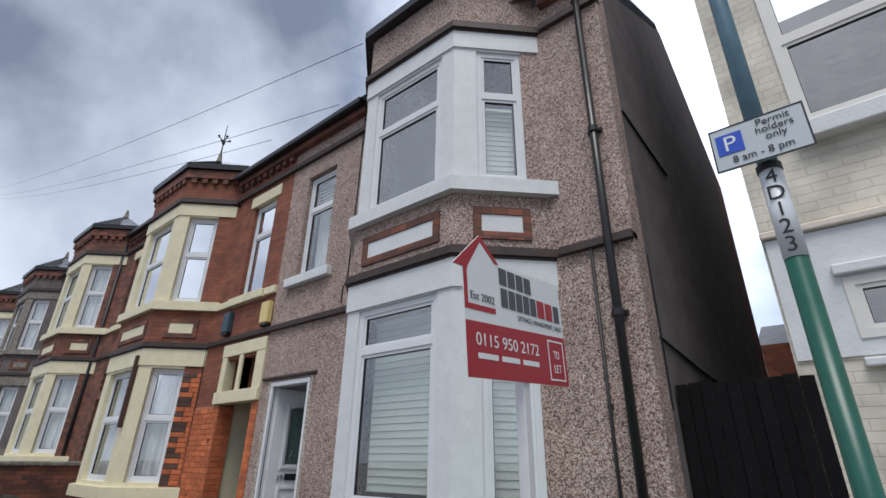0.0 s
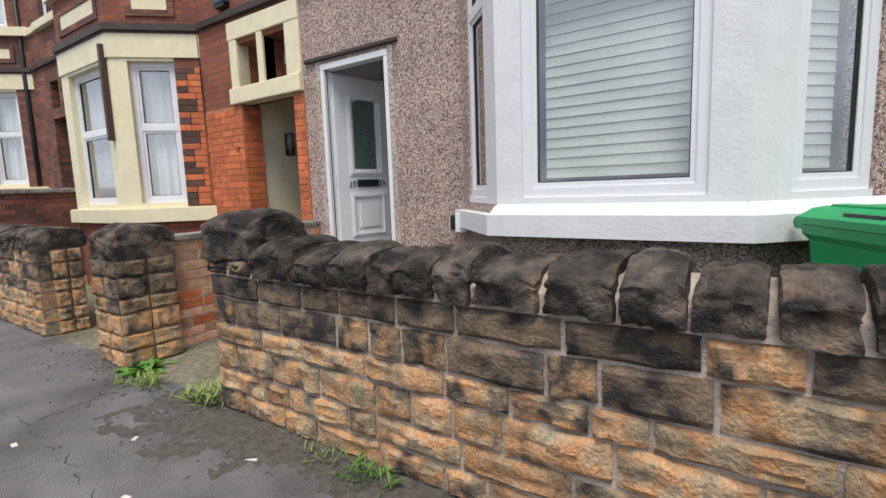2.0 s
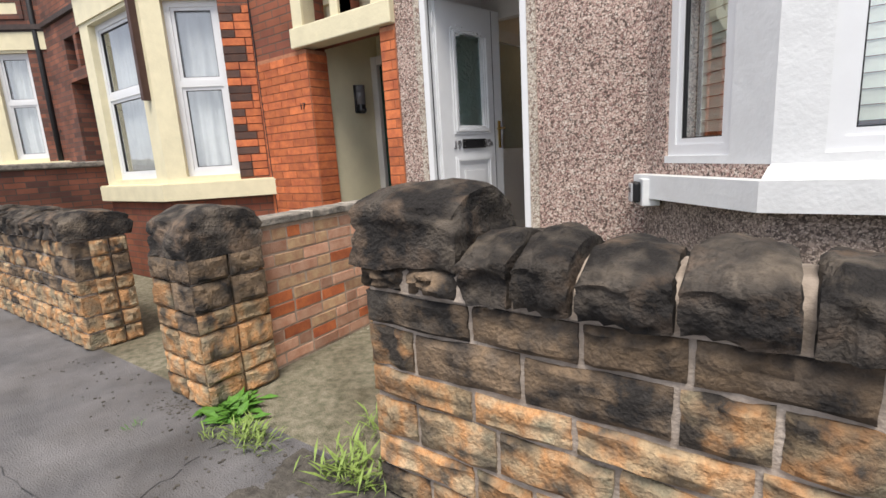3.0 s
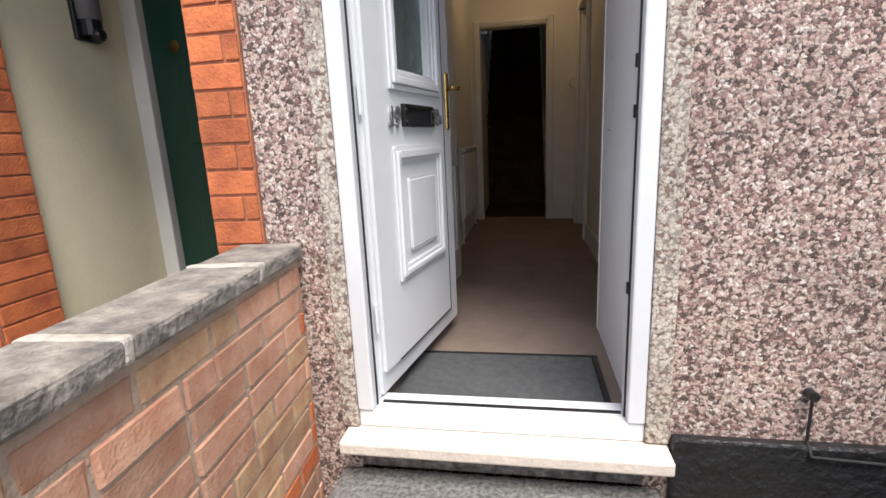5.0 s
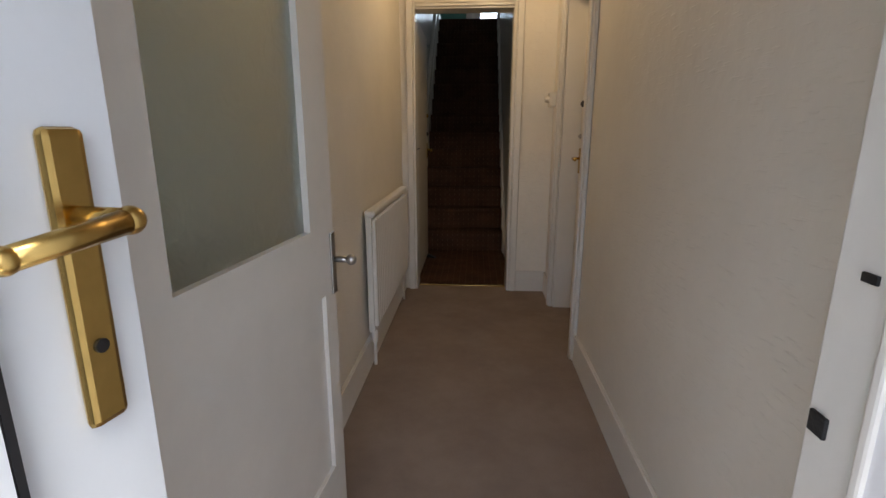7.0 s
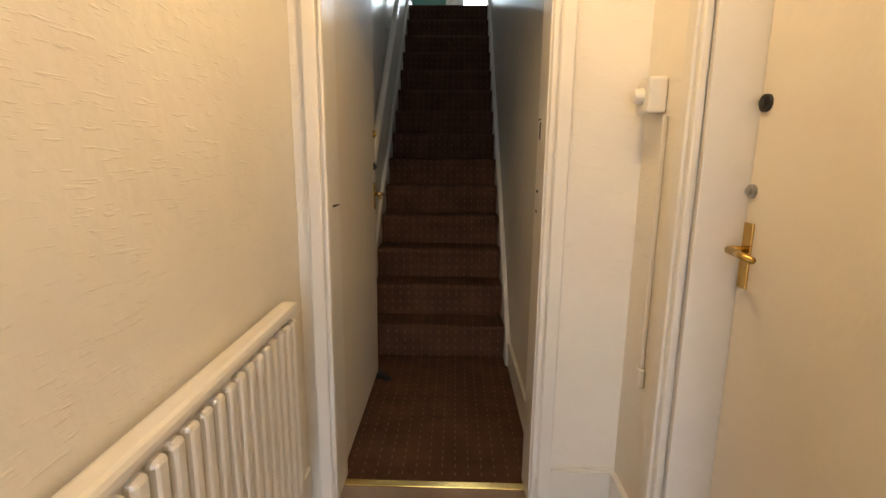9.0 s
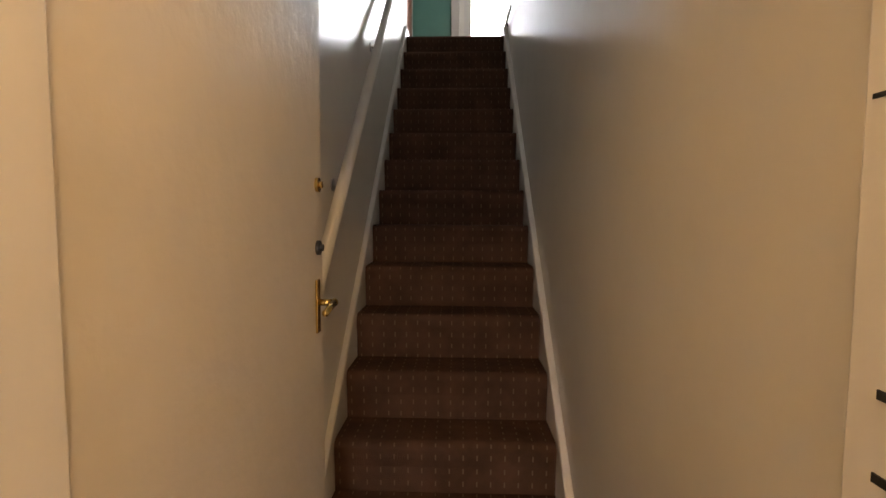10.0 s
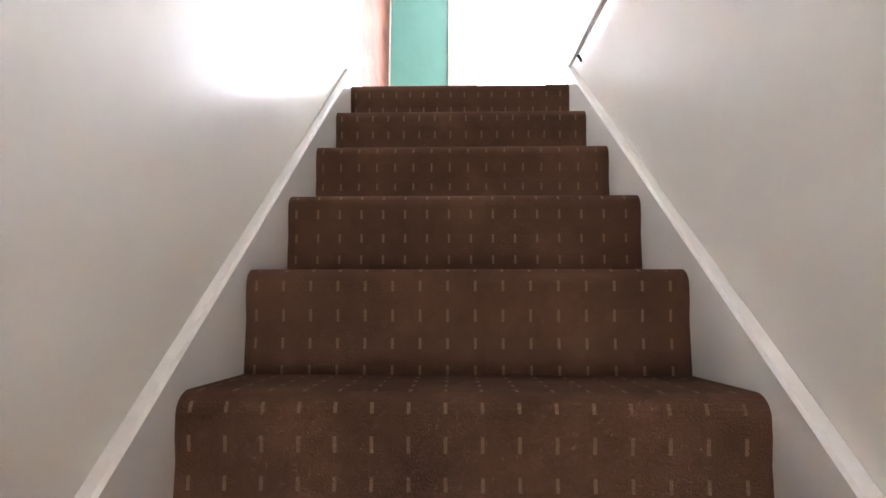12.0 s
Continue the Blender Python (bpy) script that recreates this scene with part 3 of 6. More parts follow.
def house(name, label, wall, paint, mould, band, curtains, ours=False, top=0.0):
    h = thing(name, label, "house", "terraced houses", "", tuple(PLACE[0] @ Vector((2.5, 1.0, 0))))
    door_hole = (0.0, 0.9, 0.15, 2.5) if ours else (-0.08, 0.88, -0.1, 2.3)
    holes = [door_hole, (0.21, 0.92, 4.0, 5.76), (1.95, 4.15, 1.1, 3.0), (1.95, 4.15, 4.1, 5.9)]
    if not ours:
        holes += [(-0.02, 0.36, 2.47, 2.95), (0.46, 0.84, 2.47, 2.95)]
    bm = bmesh.new()
    wall_boxes(bm, -0.25, 5.17, -1.6, 6.5, 0.0, 0.25, holes)
    part("front_wall", bm, wall, h)
    # bay: base, mid band, parapet
    bm = bmesh.new()
    bay_ring(bm, 0.0, -1.6, 0.92)
    part("bay_base", bm, DASH_DARK if ours else wall, h)
    bm = bmesh.new()
    bay_ring(bm, 0.0, 3.33, 3.9)
    part("bay_panel_wall", bm, wall, h)
    bm = bmesh.new()
    bay_ring(bm, 0.0, 6.15, 6.82)
    prism(bm, bay_poly(-0.1), 6.7, 6.8)
    part("bay_parapet", bm, wall, h)
    for z0, z1, out in ((3.25, 3.33, 0.055), (6.06, 6.15, 0.06)):
        bm = bmesh.new()
        bay_ring(bm, out, z0, z1)
        bay_ring(bm, out * 0.5, z0 - 0.03, z0)
        box(bm, -0.25, BA[0] - 0.08, -out, 0.1, z0, z1, 0.008)
        box(bm, BD[0] + 0.08, 5.17, -out, 0.1, z0, z1, 0.008)
        part("string_course", bm, mould, h, "dark projecting moulding")
    for z0, z1 in ((0.92, 1.1), (3.9, 4.06)):
        bm = bmesh.new()
        if ours and z0 < 1:
            prism(bm, [(1.645, 0.0), (1.625, -0.075)] + bay_poly(0.085)[1:] + bay_poly(-0.16)[::-1], 0.9, 1.035)
            lower, upper = [(1.64, 0.0)] + bay_poly(0.07)[1:], bay_poly(0.012)
            a = [bm.verts.new((x, y, 1.036)) for x, y in lower]
            b = [bm.verts.new((x, y, 1.1)) for x, y in upper]
            c = [bm.verts.new((x, y, 1.1)) for x, y in bay_poly(-0.16)]
            for i in (1, 2):
                bm.faces.new((a[i], a[i + 1], b[i + 1], b[i]))
                bm.faces.new((b[i], b[i + 1], c[i + 1], c[i]))
            m, length = facet(BA, BB)
            low = bmesh.new()
            box(low, 0.0, length, 0.002, 0.16, 1.036, 1.1, 0, m)
            part("bay_side_wall", low, wall, h)
        else:
            bay_ring(bm, 0.085, z0, z1)
        bmesh.ops.bevel(bm, geom=[e for e in bm.edges if abs(e.verts[0].co.z - e.verts[1].co.z) < 1e-4 and e.verts[0].co.z > z1 - 1e-3], offset=0.012, segments=2, affect="EDGES")
        part("bay_sill", bm, paint, h, "painted stone sill round the bay")
    for z0, z1 in ((2.94, 3.22), (5.79, 6.03)):
        bm = bmesh.new()
        bay_ring(bm, 0.02, z0, z1)
        part("bay_fascia", bm, paint, h, "painted stone fascia over the bay windows")
    sides = ((BA, BB, "l"), (BB, BC, "f"), (BC, BD, "r"))
    for z0, z1, w0, w1, tr in ((1.1, 2.94, 1.14 if ours else 1.16, 2.925 if ours else 2.9, 2.5 if ours else 2.1), (4.06, 5.79, 4.07, 5.76, 5.14 if ours else 5.0)):
        for p, q, s in sides:
            m, length = facet(p, q)
            a0, a1 = {"l": (length - SIDE[0], length - SIDE[1]), "f": (SIDE[2], length - SIDE[2]), "r": (SIDE[1], SIDE[0])}[s]
            for e0, e1 in {"r": ((0, a0),), "l": ((a1, length),), "f": ((0, a0), (a1, length))}[s]:
                bm = bmesh.new()
                box(bm, e0, e1, 0, 0.16, z0, z1, 0, m)
                part("bay_post", bm, paint, h)
            for e0, e1 in ((z0, w0), (w1, z1)):
                bm = bmesh.new()
                box(bm, a0, a1, 0.0, 0.16, e0, e1, 0, m)
                part("window_surround", bm, paint, h)
            if s != "f":
                bm = bmesh.new()
                e0, e1 = (a1, length) if s == "r" else (0, a0)
                box(bm, e0, e1, 0.002, 0.16, z0, z1, 0, m)
                part("bay_side_wall", bm, wall, h)
            w = window(h, m, a0, a1, w0, w1, 0.022 if ours else 0.075, tr)
            if curtains:
                curtain(m, a0 + 0.07, a1 - 0.07, w0 + 0.05, w1 - 0.05, 0.2, w)
    # recessed name panels in the band between the storeys
    for p, q, s in sides:
        m, length = facet(p, q)
        a0, a1 = (0.24, length - 0.24) if s == "f" else (length / 2 - 0.2, length / 2 + 0.2)
        bm = bmesh.new()
        for x0, x1, z0, z1 in ((a0 - 0.08, a0, 3.42, 3.76), (a1, a1 + 0.08, 3.42, 3.76), (a0, a1, 3.42, 3.5), (a0, a1, 3.68, 3.76)):
            box(bm, x0, x1, -0.02, 0.05, z0, z1, 0.004, m)
        part("panel_border", bm, BRICKS_DARK, h, "dark brick border round a panel")
        bm = bmesh.new()
        box(bm, a0, a1, -0.008, 0.05, 3.5, 3.68, 0.003, m)
        part("panel", bm, paint, h, "painted blank stone panel")
    # small window over the door
    m, _ = facet((0, 0), (1, 0))
    w = window(h, m, 0.22, 0.91, 4.02, 5.74, 0.07, 5.14)
    if ours:
        curtain(m, 0.3, 0.84, 4.1, 5.68, 0.25, w)
    bm = bmesh.new()
    box(bm, 0.05, 1.08, -0.09, 0.07, 3.86, 4.0, 0.012)
    part("window_sill", bm, paint, h)
    if not ours:
        bm = bmesh.new()
        box(bm, 0.1, 1.05, -0.02, 0.12, 5.76, 5.98, 0.008)
        part("lintel", bm, paint, h, "painted stone lintel")
        bm = bmesh.new()
        box(bm, -0.25, 0.05, -0.05, 0.05, 3.88, 4.0, 0.01)
        part("sill_band", bm, paint, h, "painted band between the sills")
        bm = bmesh.new()
        box(bm, 1.08, BA[0] - 0.1, -0.05, 0.05, 3.88, 4.0, 0.01)
        part("sill_band", bm, paint, h, "painted band between the sills")
    # cornice of small brick dentils, gutter and roofs
    bm = bmesh.new()
    x = -0.2
    while x < 5.1 and not ours:
        if not BA[0] - 0.15 < x < BD[0] + 0.1:
            box(bm, x, x + 0.1, -0.07, 0.02, 6.3, 6.4)
        x += 0.21
    if not ours:
        for p, q, s in sides:
            m, length = facet(p, q)
            a = 0.05
            while a < length - 0.08:
                box(bm, a, a + 0.1, -0.06, 0.02, 6.5, 6.6, 0, m)
                a += 0.2
        tagged(part("dentil_course", bm, BRICKS_DARK, h, "small dark brick dentils under the gutter"), "small dark brick dentils under the gutter", "", "", "stuff")
        bm = bmesh.new()
        bay_ring(bm, 0.07, 6.6, 6.78)
        part("bay_cornice", bm, BRICKS_DARK, h, "dark brick cornice of the bay")
    for x0, x1 in ((-0.25, BA[0] - 0.1), (BD[0] + 0.1, 5.17)):
        bm = bmesh.new()
        box(bm, x0, x1, -0.1, 0.05, 6.4, 6.5)
        part("cornice", bm, BRICKS_DARK, h, "dark brick cornice below the gutter")
    bm = bmesh.new()
    bay_ring(bm, 0.12, 6.8, 6.92)
    box(bm, -0.25, BA[0] - 0.1, -0.22, 0.0, 6.5, 6.6, 0.02)
    box(bm, BD[0] + 0.14, 5.17, -0.22, 0.0, 6.5, 6.6, 0.02)
    part("gutter", bm, BLACK, h, "black gutter")
    bm = bmesh.new()
    for y0, z0, y1, z1 in ((-0.2, 6.58, 3.2, 8.6), (3.2, 8.6, 6.4, 6.9)):
        vs = [bm.verts.new(p) for p in ((-0.25, y0, z0), (5.17, y0, z0), (5.17, y1, z1), (-0.25, y1, z1))]
        bm.faces.new(vs)
    bmesh.ops.solidify(bm, geom=bm.faces[:], thickness=0.12)
    part("roof", bm, SLATE, h, "grey slate roof")
    if not ours:
        o = bay_poly(0.1)
        apex = Vector(((o[1][0] + o[2][0]) / 2, 0.05, 7.75))
        bm = bmesh.new()
        steps = 7
        ring = [(*o[0], 6.93), (*o[1], 6.93), (*o[2], 6.93), (*o[3], 6.93)]
        for i in range(steps):
            f0, f1 = i / steps, (i + 1) / steps
            lo = [Vector(p).lerp(apex, f0) + Vector((0, 0, 0.012)) for p in ring]
            hi = [Vector(p).lerp(apex, f1) for p in ring]
            for a in range(3):
                bm.faces.new([bm.verts.new(v) for v in (lo[a], lo[a + 1], hi[a + 1], hi[a])])
        bmesh.ops.solidify(bm, geom=bm.faces[:], thickness=0.02)
        part("bay_roof", bm, SLATE, h, "hipped grey slate roof over the bay")
        bm = bmesh.new()
        cyl(bm, apex - Vector((0, 0, 0.05)), apex + Vector((0, 0, 0.2)), 0.07, 0.03)
        part("roof_cap", bm, COPING, h)
    # chimney
    bm = bmesh.new()
    box(bm, -0.25 if not ours else 2.0, 0.65 if not ours else 2.6, 2.9, 3.5, 7.5, 9.4, 0.01)
    part("chimney", bm, BRICKS_DARK, h, "brick chimney stack")
    # party wall, back and floors close the house
    bm = bmesh.new()
    wall_boxes(bm, -0.25, 5.17, -1.6, 6.9, 6.1, 6.4, [(-0.2, 1.3, 0.1, 6.6)])
    part("back_wall", bm, BRICKS, h)
    bm = bmesh.new()
    box(bm, 1.35, 5.1, 0.25, 6.1, 3.0, 3.1)
    box(bm, 1.35, 5.1, 0.25, 6.1, 0.2, 0.3)
    box(bm, 1.35, 5.1, 0.25, 6.1, 6.0, 6.1)
    box(bm, -0.15, 1.35, 0.25, 4.1, 6.0, 6.1)
    part("floors", bm, ROOMDARK, h)
    bm = bmesh.new()
    box(bm, 1.25, 1.34, 0.26, 6.09, 0.0, 6.5)
    part("inner_wall", bm, ROOMDARK, h)
    return h


h19 = house("house", "brown pebbledashed terraced house with white bay windows", DASH, WHITE, MOULD, None, False, ours=True)
OWN_BAY = BA, BB, BC, BD
BA, BB, BC, BD = (1.67, 0.0), (2.4, -0.72), (3.92, -0.72), (4.65, 0.0)
SIDE[:] = 0.73, 0.195, 0.23
MIRROR = Matrix.Translation((-0.5, 0, 0)) @ Matrix.Diagonal((-1, 1, 1, 1))
PLACE[0] = MIRROR
h17 = house("house", "red brick terraced house with cream painted bay", BRICKS, CREAM, MOULD, None, True)
PLACE[0] = Matrix.Translation((-5.75, 0, 0.42)) @ MIRROR
house("house", "dark red brick terraced house with cream stonework", BRICKS_DARK, CREAM, MOULD, None, True)
PLACE[0] = Matrix.Translation((-11.6, 0, 0.6)) @ MIRROR
house("house", "grey painted terraced house further along the street", GABLE, COPING, MOULD, None, True)
PLACE[0] = Matrix.Translation((-17.4, 0, 0.9)) @ MIRROR
house("house", "brick terraced house at the far end of the row", BRICKS_DARK, CREAM, MOULD, None, True)
PLACE[0] = Matrix()
BA, BB, BC, BD = OWN_BAY
SIDE[:] = 0.745, 0.247, 0.18

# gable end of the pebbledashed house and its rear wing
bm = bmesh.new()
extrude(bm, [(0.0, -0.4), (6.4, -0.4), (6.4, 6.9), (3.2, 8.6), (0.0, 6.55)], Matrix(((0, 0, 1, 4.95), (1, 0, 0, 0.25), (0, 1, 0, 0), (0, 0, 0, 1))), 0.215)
part("gable_wall", bm, GABLE, h19, "grey rendered gable wall, darkened for alley shade")
bm = bmesh.new()
box(bm, -0.45, -0.22, 0.25, 10.8, -0.4, 6.5)
part("party_wall", bm, BRICKS, h19)
bm = bmesh.new()
wall_boxes(bm, -0.9, 3.0, -0.4, 6.6, 10.6, 10.8, [(0.47, 1.28, 3.3, 5.3)])
box(bm, 2.9, 3.0, 6.4, 10.6, -0.4, 6.6)
box(bm, -0.9, -0.8, 6.4, 10.8, -0.4, 6.6)
box(bm, -0.9, 3.0, 6.3, 10.8, 6.55, 6.7)
part("rear_wing", bm, BRICKS, h19)


# ---- hall, stairs and landing ----
ZF, YE, RISE, GOING, YS = 0.30, 4.224, 0.203, 0.213, 5.412
XL, XR, SXL, SXR = -0.075, 0.834, -0.047, 0.804
LAND = ZF + 14 * RISE


def wall(name, *boxes, material=HALL_PAPER, label="off-white textured hall wall"):
    bm = bmesh.new()
    for b in boxes:
        box(bm, *b)
    return solid(name, bm, material, label, "wall", "structure")


bm = bmesh.new()
box(bm, -0.2, 1.3, 0.1, 4.22, 0.1, ZF)
solid("floor", bm, HALL_CARPET, "taupe carpet on the hall floor", "floor", "structure")
bm = bmesh.new()
box(bm, -0.2, 0.95, 4.222, YS + 0.03, 0.1, ZF - 0.004)
solid("stair_foot_floor", bm, CARPET, "brown carpet at the foot of the stairs", "floor", "structure")
bm = bmesh.new()
box(bm, 0.03, 0.795, 4.185, 4.22, ZF - 0.01, ZF + 0.006, 0.002)
solid("threshold_strip", bm, BRASS, "brass carpet strip in the stair doorway", "threshold", "structure")
wall("wall_left", (-0.22, -0.03, 0.25, 4.11, 0.1, 2.95))
wall("wall_lobby_left", (-0.029, 0.02, 0.13, 0.9, 0.1, 2.95), material=LOBBY, label="white panelled lobby wall")
wall("wall_lobby_right", (0.885, 1.069, 0.13, 0.9, 0.1, 2.95), material=LOBBY, label="white panelled lobby wall with scuffs")
bm = bmesh.new()
wall_boxes(bm, 0.25, 4.3, 0.1, 2.95, 0.0, 0.2, [(2.97, 3.76, 0.0, 2.36)], Matrix(((0, -1, 0, 1.27), (1, 0, 0, 0), (0, 0, 1, 0), (0, 0, 0, 1))))
solid("wall_right", bm, HALL_PAPER, "off-white textured hall wall with a door", "wall", "structure")
bm = bmesh.new()
wall_boxes(bm, -0.22, 1.07, 0.1, 6.0, 4.112, 4.25, [(0.03, 0.796, 0.0, 2.366)])
solid("wall_end", bm, HALL_PAPER, "off-white hall end wall round the stair doorway", "wall", "structure")
bm = bmesh.new()
box(bm, -0.22, 1.27, 0.25, 4.11, 2.85, 3.0)
solid("ceiling", bm, CEIL, "white hall ceiling", "ceiling", "structure")
wall("wall_stair_left", (-0.22, XL, 4.252, 8.5, 0.0, 5.72), material=STAIR_WALL, label="glossy white painted stair wall")
wall("wall_stair_right", (XR, 1.0, 4.252, 8.36, 0.0, 5.72), material=STAIR_WALL, label="glossy white painted stair wall")
wall("wall_landing_left", (-0.6, -0.46, 8.4, 10.47, 3.0, 5.72), (-0.46, -0.2, 8.4, 8.5, 3.0, 5.72), material=STAIR_WALL, label="white painted landing wall")
wall("wall_landing_right", (2.2, 2.35, 8.2, 10.47, 3.0, 5.72), (1.0, 2.2, 8.2, 8.36, 3.0, 5.72), material=STAIR_WALL, label="white painted landing wall")
bm = bmesh.new()
wall_boxes(bm, -0.6, 2.35, 3.0, 5.72, 10.47, 10.598, [(0.47, 1.28, 3.3, 5.3)])
solid("wall_landing_end", bm, STAIR_WALL, "white painted landing end wall", "wall", "structure")
bm = bmesh.new()
box(bm, -0.6, 2.35, 4.25, 10.6, 5.722, 5.9)
solid("ceiling_stairs", bm, CEIL, "white ceiling over the stairs and landing", "ceiling", "structure")
bm = bmesh.new()
box(bm, -0.46, 2.2, 8.2, 10.47, LAND - 0.2, LAND - 0.005)
solid("landing_floor", bm, CARPET, "brown carpeted landing floor", "floor", "structure")

for (ya, za), (yb, zb), r in (((0.751, 1.226), (0.66, 1.218), 0.0013), ((0.788, 1.343), (0.767, 1.344), 0.001), ((0.782, 1.135), (0.762, 1.144), 0.0012), ((0.72, 1.5), (0.7, 1.49), 0.0008)):
    bm = bmesh.new()
    cyl(bm, (0.8845, ya, za), (0.8845, yb, zb), r, r * 0.4, 6)
    solid("wall_scratch", bm, SCUFF, "thin grey scratch on the lobby wall", "scratch", "structure")
bm = bmesh.new()
box(bm, 0.892, 0.8968, 0.955, 0.98, 1.17, 1.195, 0.001)
box(bm, 0.893, 0.8968, 0.93, 0.95, 1.352, 1.362, 0.001)
solid("latch_keep", bm, IRON, "small dark latch keep on the inner door post", "latch", "structure")

# staircase
stairs = thing("staircase", "steep straight staircase with brown flecked carpet", "staircase", "", "structure", (0.38, YS, ZF))
for k in range(1, 15):
    bm = bmesh.new()
    y, z, r = YS + (k - 1) * GOING, ZF + k * RISE, 0.03
    yb = y + GOING + 0.06
    prof = [(yb, z), (y + r, z)]
    for a in range(1, 7):
        t = math.radians(90 + a * 15)
        prof.append((y + r + r * math.cos(t), z - r + r * math.sin(t)))
    prof += [(y + 0.002, z - 0.06), (y + 0.009, z - 0.1), (y + 0.012, z - RISE), (yb, z - RISE)]
    extrude(bm, prof, Matrix(((0, 0, 1, SXL), (1, 0, 0, 0), (0, 1, 0, 0), (0, 0, 0, 1))), SXR - SXL)
    part("step", bm, CARPET, stairs)
slope = RISE / GOING


def nose(y):
    return ZF + RISE + (y - YS) * slope


for x0, x1 in ((XL, SXL), (SXR, XR)):
    bm = bmesh.new()
    y0, y1 = YS - 0.12, YS + 13 * GOING + 0.05
    extrude(bm, [(y0, ZF), (y0, nose(y0) + 0.05), (y1, nose(y1) + 0.05), (y1 + 0.3, nose(y1) + 0.05), (y1 + 0.3, LAND - 0.3), (YS + 0.4, ZF)], Matrix(((0, 0, 1, x0), (1, 0, 0, 0), (0, 1, 0, 0), (0, 0, 0, 1))), x1 - x0)
    bmesh.ops.bevel(bm, geom=[e for e in bm.edges if abs(e.verts[0].co.x - e.verts[1].co.x) < 1e-4], offset=0.005, segments=1, affect="EDGES")
    part("string", bm, WHITE_WOOD, stairs, "white painted string board")
rail = thing("handrail", "white painted wooden handrail on the stair wall", "handrail", "", "", (-0.02, 5.3, 1.33))
bm = bmesh.new()
cyl(bm, (-0.012, 5.0, 1.04), (-0.012, 8.15, 4.07), 0.023, seg=16)
part("rail", bm, WHITE_WOOD, rail, "", True)
for y in (5.75, 6.6, 7.6):
    z = 1.30 + (y - 5.27) * 2.77 / 2.88
    bm = bmesh.new()
    tube(bm, [(XL, y, z - 0.07), (-0.03, y, z - 0.075), (-0.012, y, z - 0.02)], 0.006)
    cyl(bm, (XL, y, z - 0.07), (XL + 0.006, y, z - 0.07), 0.025)
    part("bracket", bm, CHROME, rail, "metal wall bracket")
# short thin rail where a dark line of unknown kind crosses the wall
short = thing("handrail", "short thin rail on the wall by the landing", "handrail", "", "", (0.8, 8.1, 3.2))
bm = bmesh.new()
tube(bm, [(0.815, 8.2, 3.22), (0.815, 7.72, 3.19)], 0.01)
part("rail", bm, WHITE_WOOD, short)
bm = bmesh.new()
tube(bm, [(0.815, 8.1, 3.215), (XR, 8.1, 3.18)], 0.006)
part("bracket", bm, IRON, short)

# landing window and teal door
PANE_FRAME = facet((0, 10.47), (1, 10.47))[0]
wnd = thing("window_1", "tall bright white framed window on the landing", "window", "", "structure", (0.95, 10.55, 3.3))
window(wnd, PANE_FRAME, 0.47, 1.28, 3.3, 5.3, 0.03, 4.75, material=WHITE_WOOD, label="white framed landing window")
door_t = thing("door_2", "closed teal painted door on the landing", "door", "", "structure", (0.05, 10.47, LAND))
bm = bmesh.new()
box(bm, -0.21, 0.3, 10.43, 10.468, LAND, 5.12, 0.003)
part("leaf", bm, TEAL, door_t)
bm = bmesh.new()
box(bm, -0.31, -0.212, 10.4, 10.469, LAND, 5.22, 0.006)
box(bm, 0.302, 0.41, 10.4, 10.469, LAND, 5.22, 0.006)
box(bm, -0.212, 0.302, 10.4, 10.469, 5.122, 5.22, 0.006)
part("frame", bm, WHITE_WOOD, door_t)

# stair doorway: lining, architrave, leaf folded back against the wall
trim = thing("door_frame", "cream gloss frame of the stair doorway", "door frame", "", "structure", (0.4, 4.1, ZF))
for b in ((0.031, 0.078, 4.105, 4.255, ZF, 2.333), (0.766, 0.795, 4.105, 4.26, ZF, 2.333), (0.031, 0.795, 4.105, 4.26, 2.334, 2.364)):
    bm = bmesh.new()
    box(bm, *b, 0.003)
    part("lining", bm, WHITE_WOOD, trim)
for x0, x1, z0, z1 in ((0.016, 0.078, ZF, 2.405), (0.771, 0.839, ZF, 2.405), (0.079, 0.77, 2.347, 2.405)):
    bm = bmesh.new()
    if z0 == ZF:
        flat, bead = ((x0, x0 + 0.046), (x0 + 0.05, x1)) if x0 < 0.4 else ((x0 + 0.022, x1), (x0, x0 + 0.018))
        box(bm, x0, x1, 4.094, 4.11, z0, z1, 0.003)
        box(bm, *flat, 4.08, 4.096, z0, z1 - 0.004, 0.006)
        box(bm, *bead, 4.086, 4.096, z0, z1 - 0.03, 0.004)
    else:
        box(bm, x0, x1, 4.088, 4.11, z0, z1, 0.006)
        box(bm, x0, x1, 4.078, 4.089, z0 + 0.02, z1, 0.004)
    part("architrave", bm, WHITE_WOOD, trim)
for y0, y1, z0, z1, mt, lb in ((4.205, 4.222, 1.605, 1.66, BLACK, "dark lock recess in the door lining"), (4.2, 4.228, 1.428, 1.436, IRON, "small metal strike plate"), (4.2, 4.228, 1.36, 1.368, IRON, "small metal strike plate"), (4.2, 4.25, 1.668, 1.672, IRON, "thin dark edge of a filler patch")):
    bm = bmesh.new()
    box(bm, 0.7645, 0.767, y0, y1, z0, z1)
    part("strike_plate", bm, mt, trim, lb)
bm = bmesh.new()
cyl(bm, (0.079, 4.15, 1.378), (0.1, 4.155, 1.384), 0.004, 0.002, 8)
part("hook", bm, IRON, trim, "small metal hook on the lining")


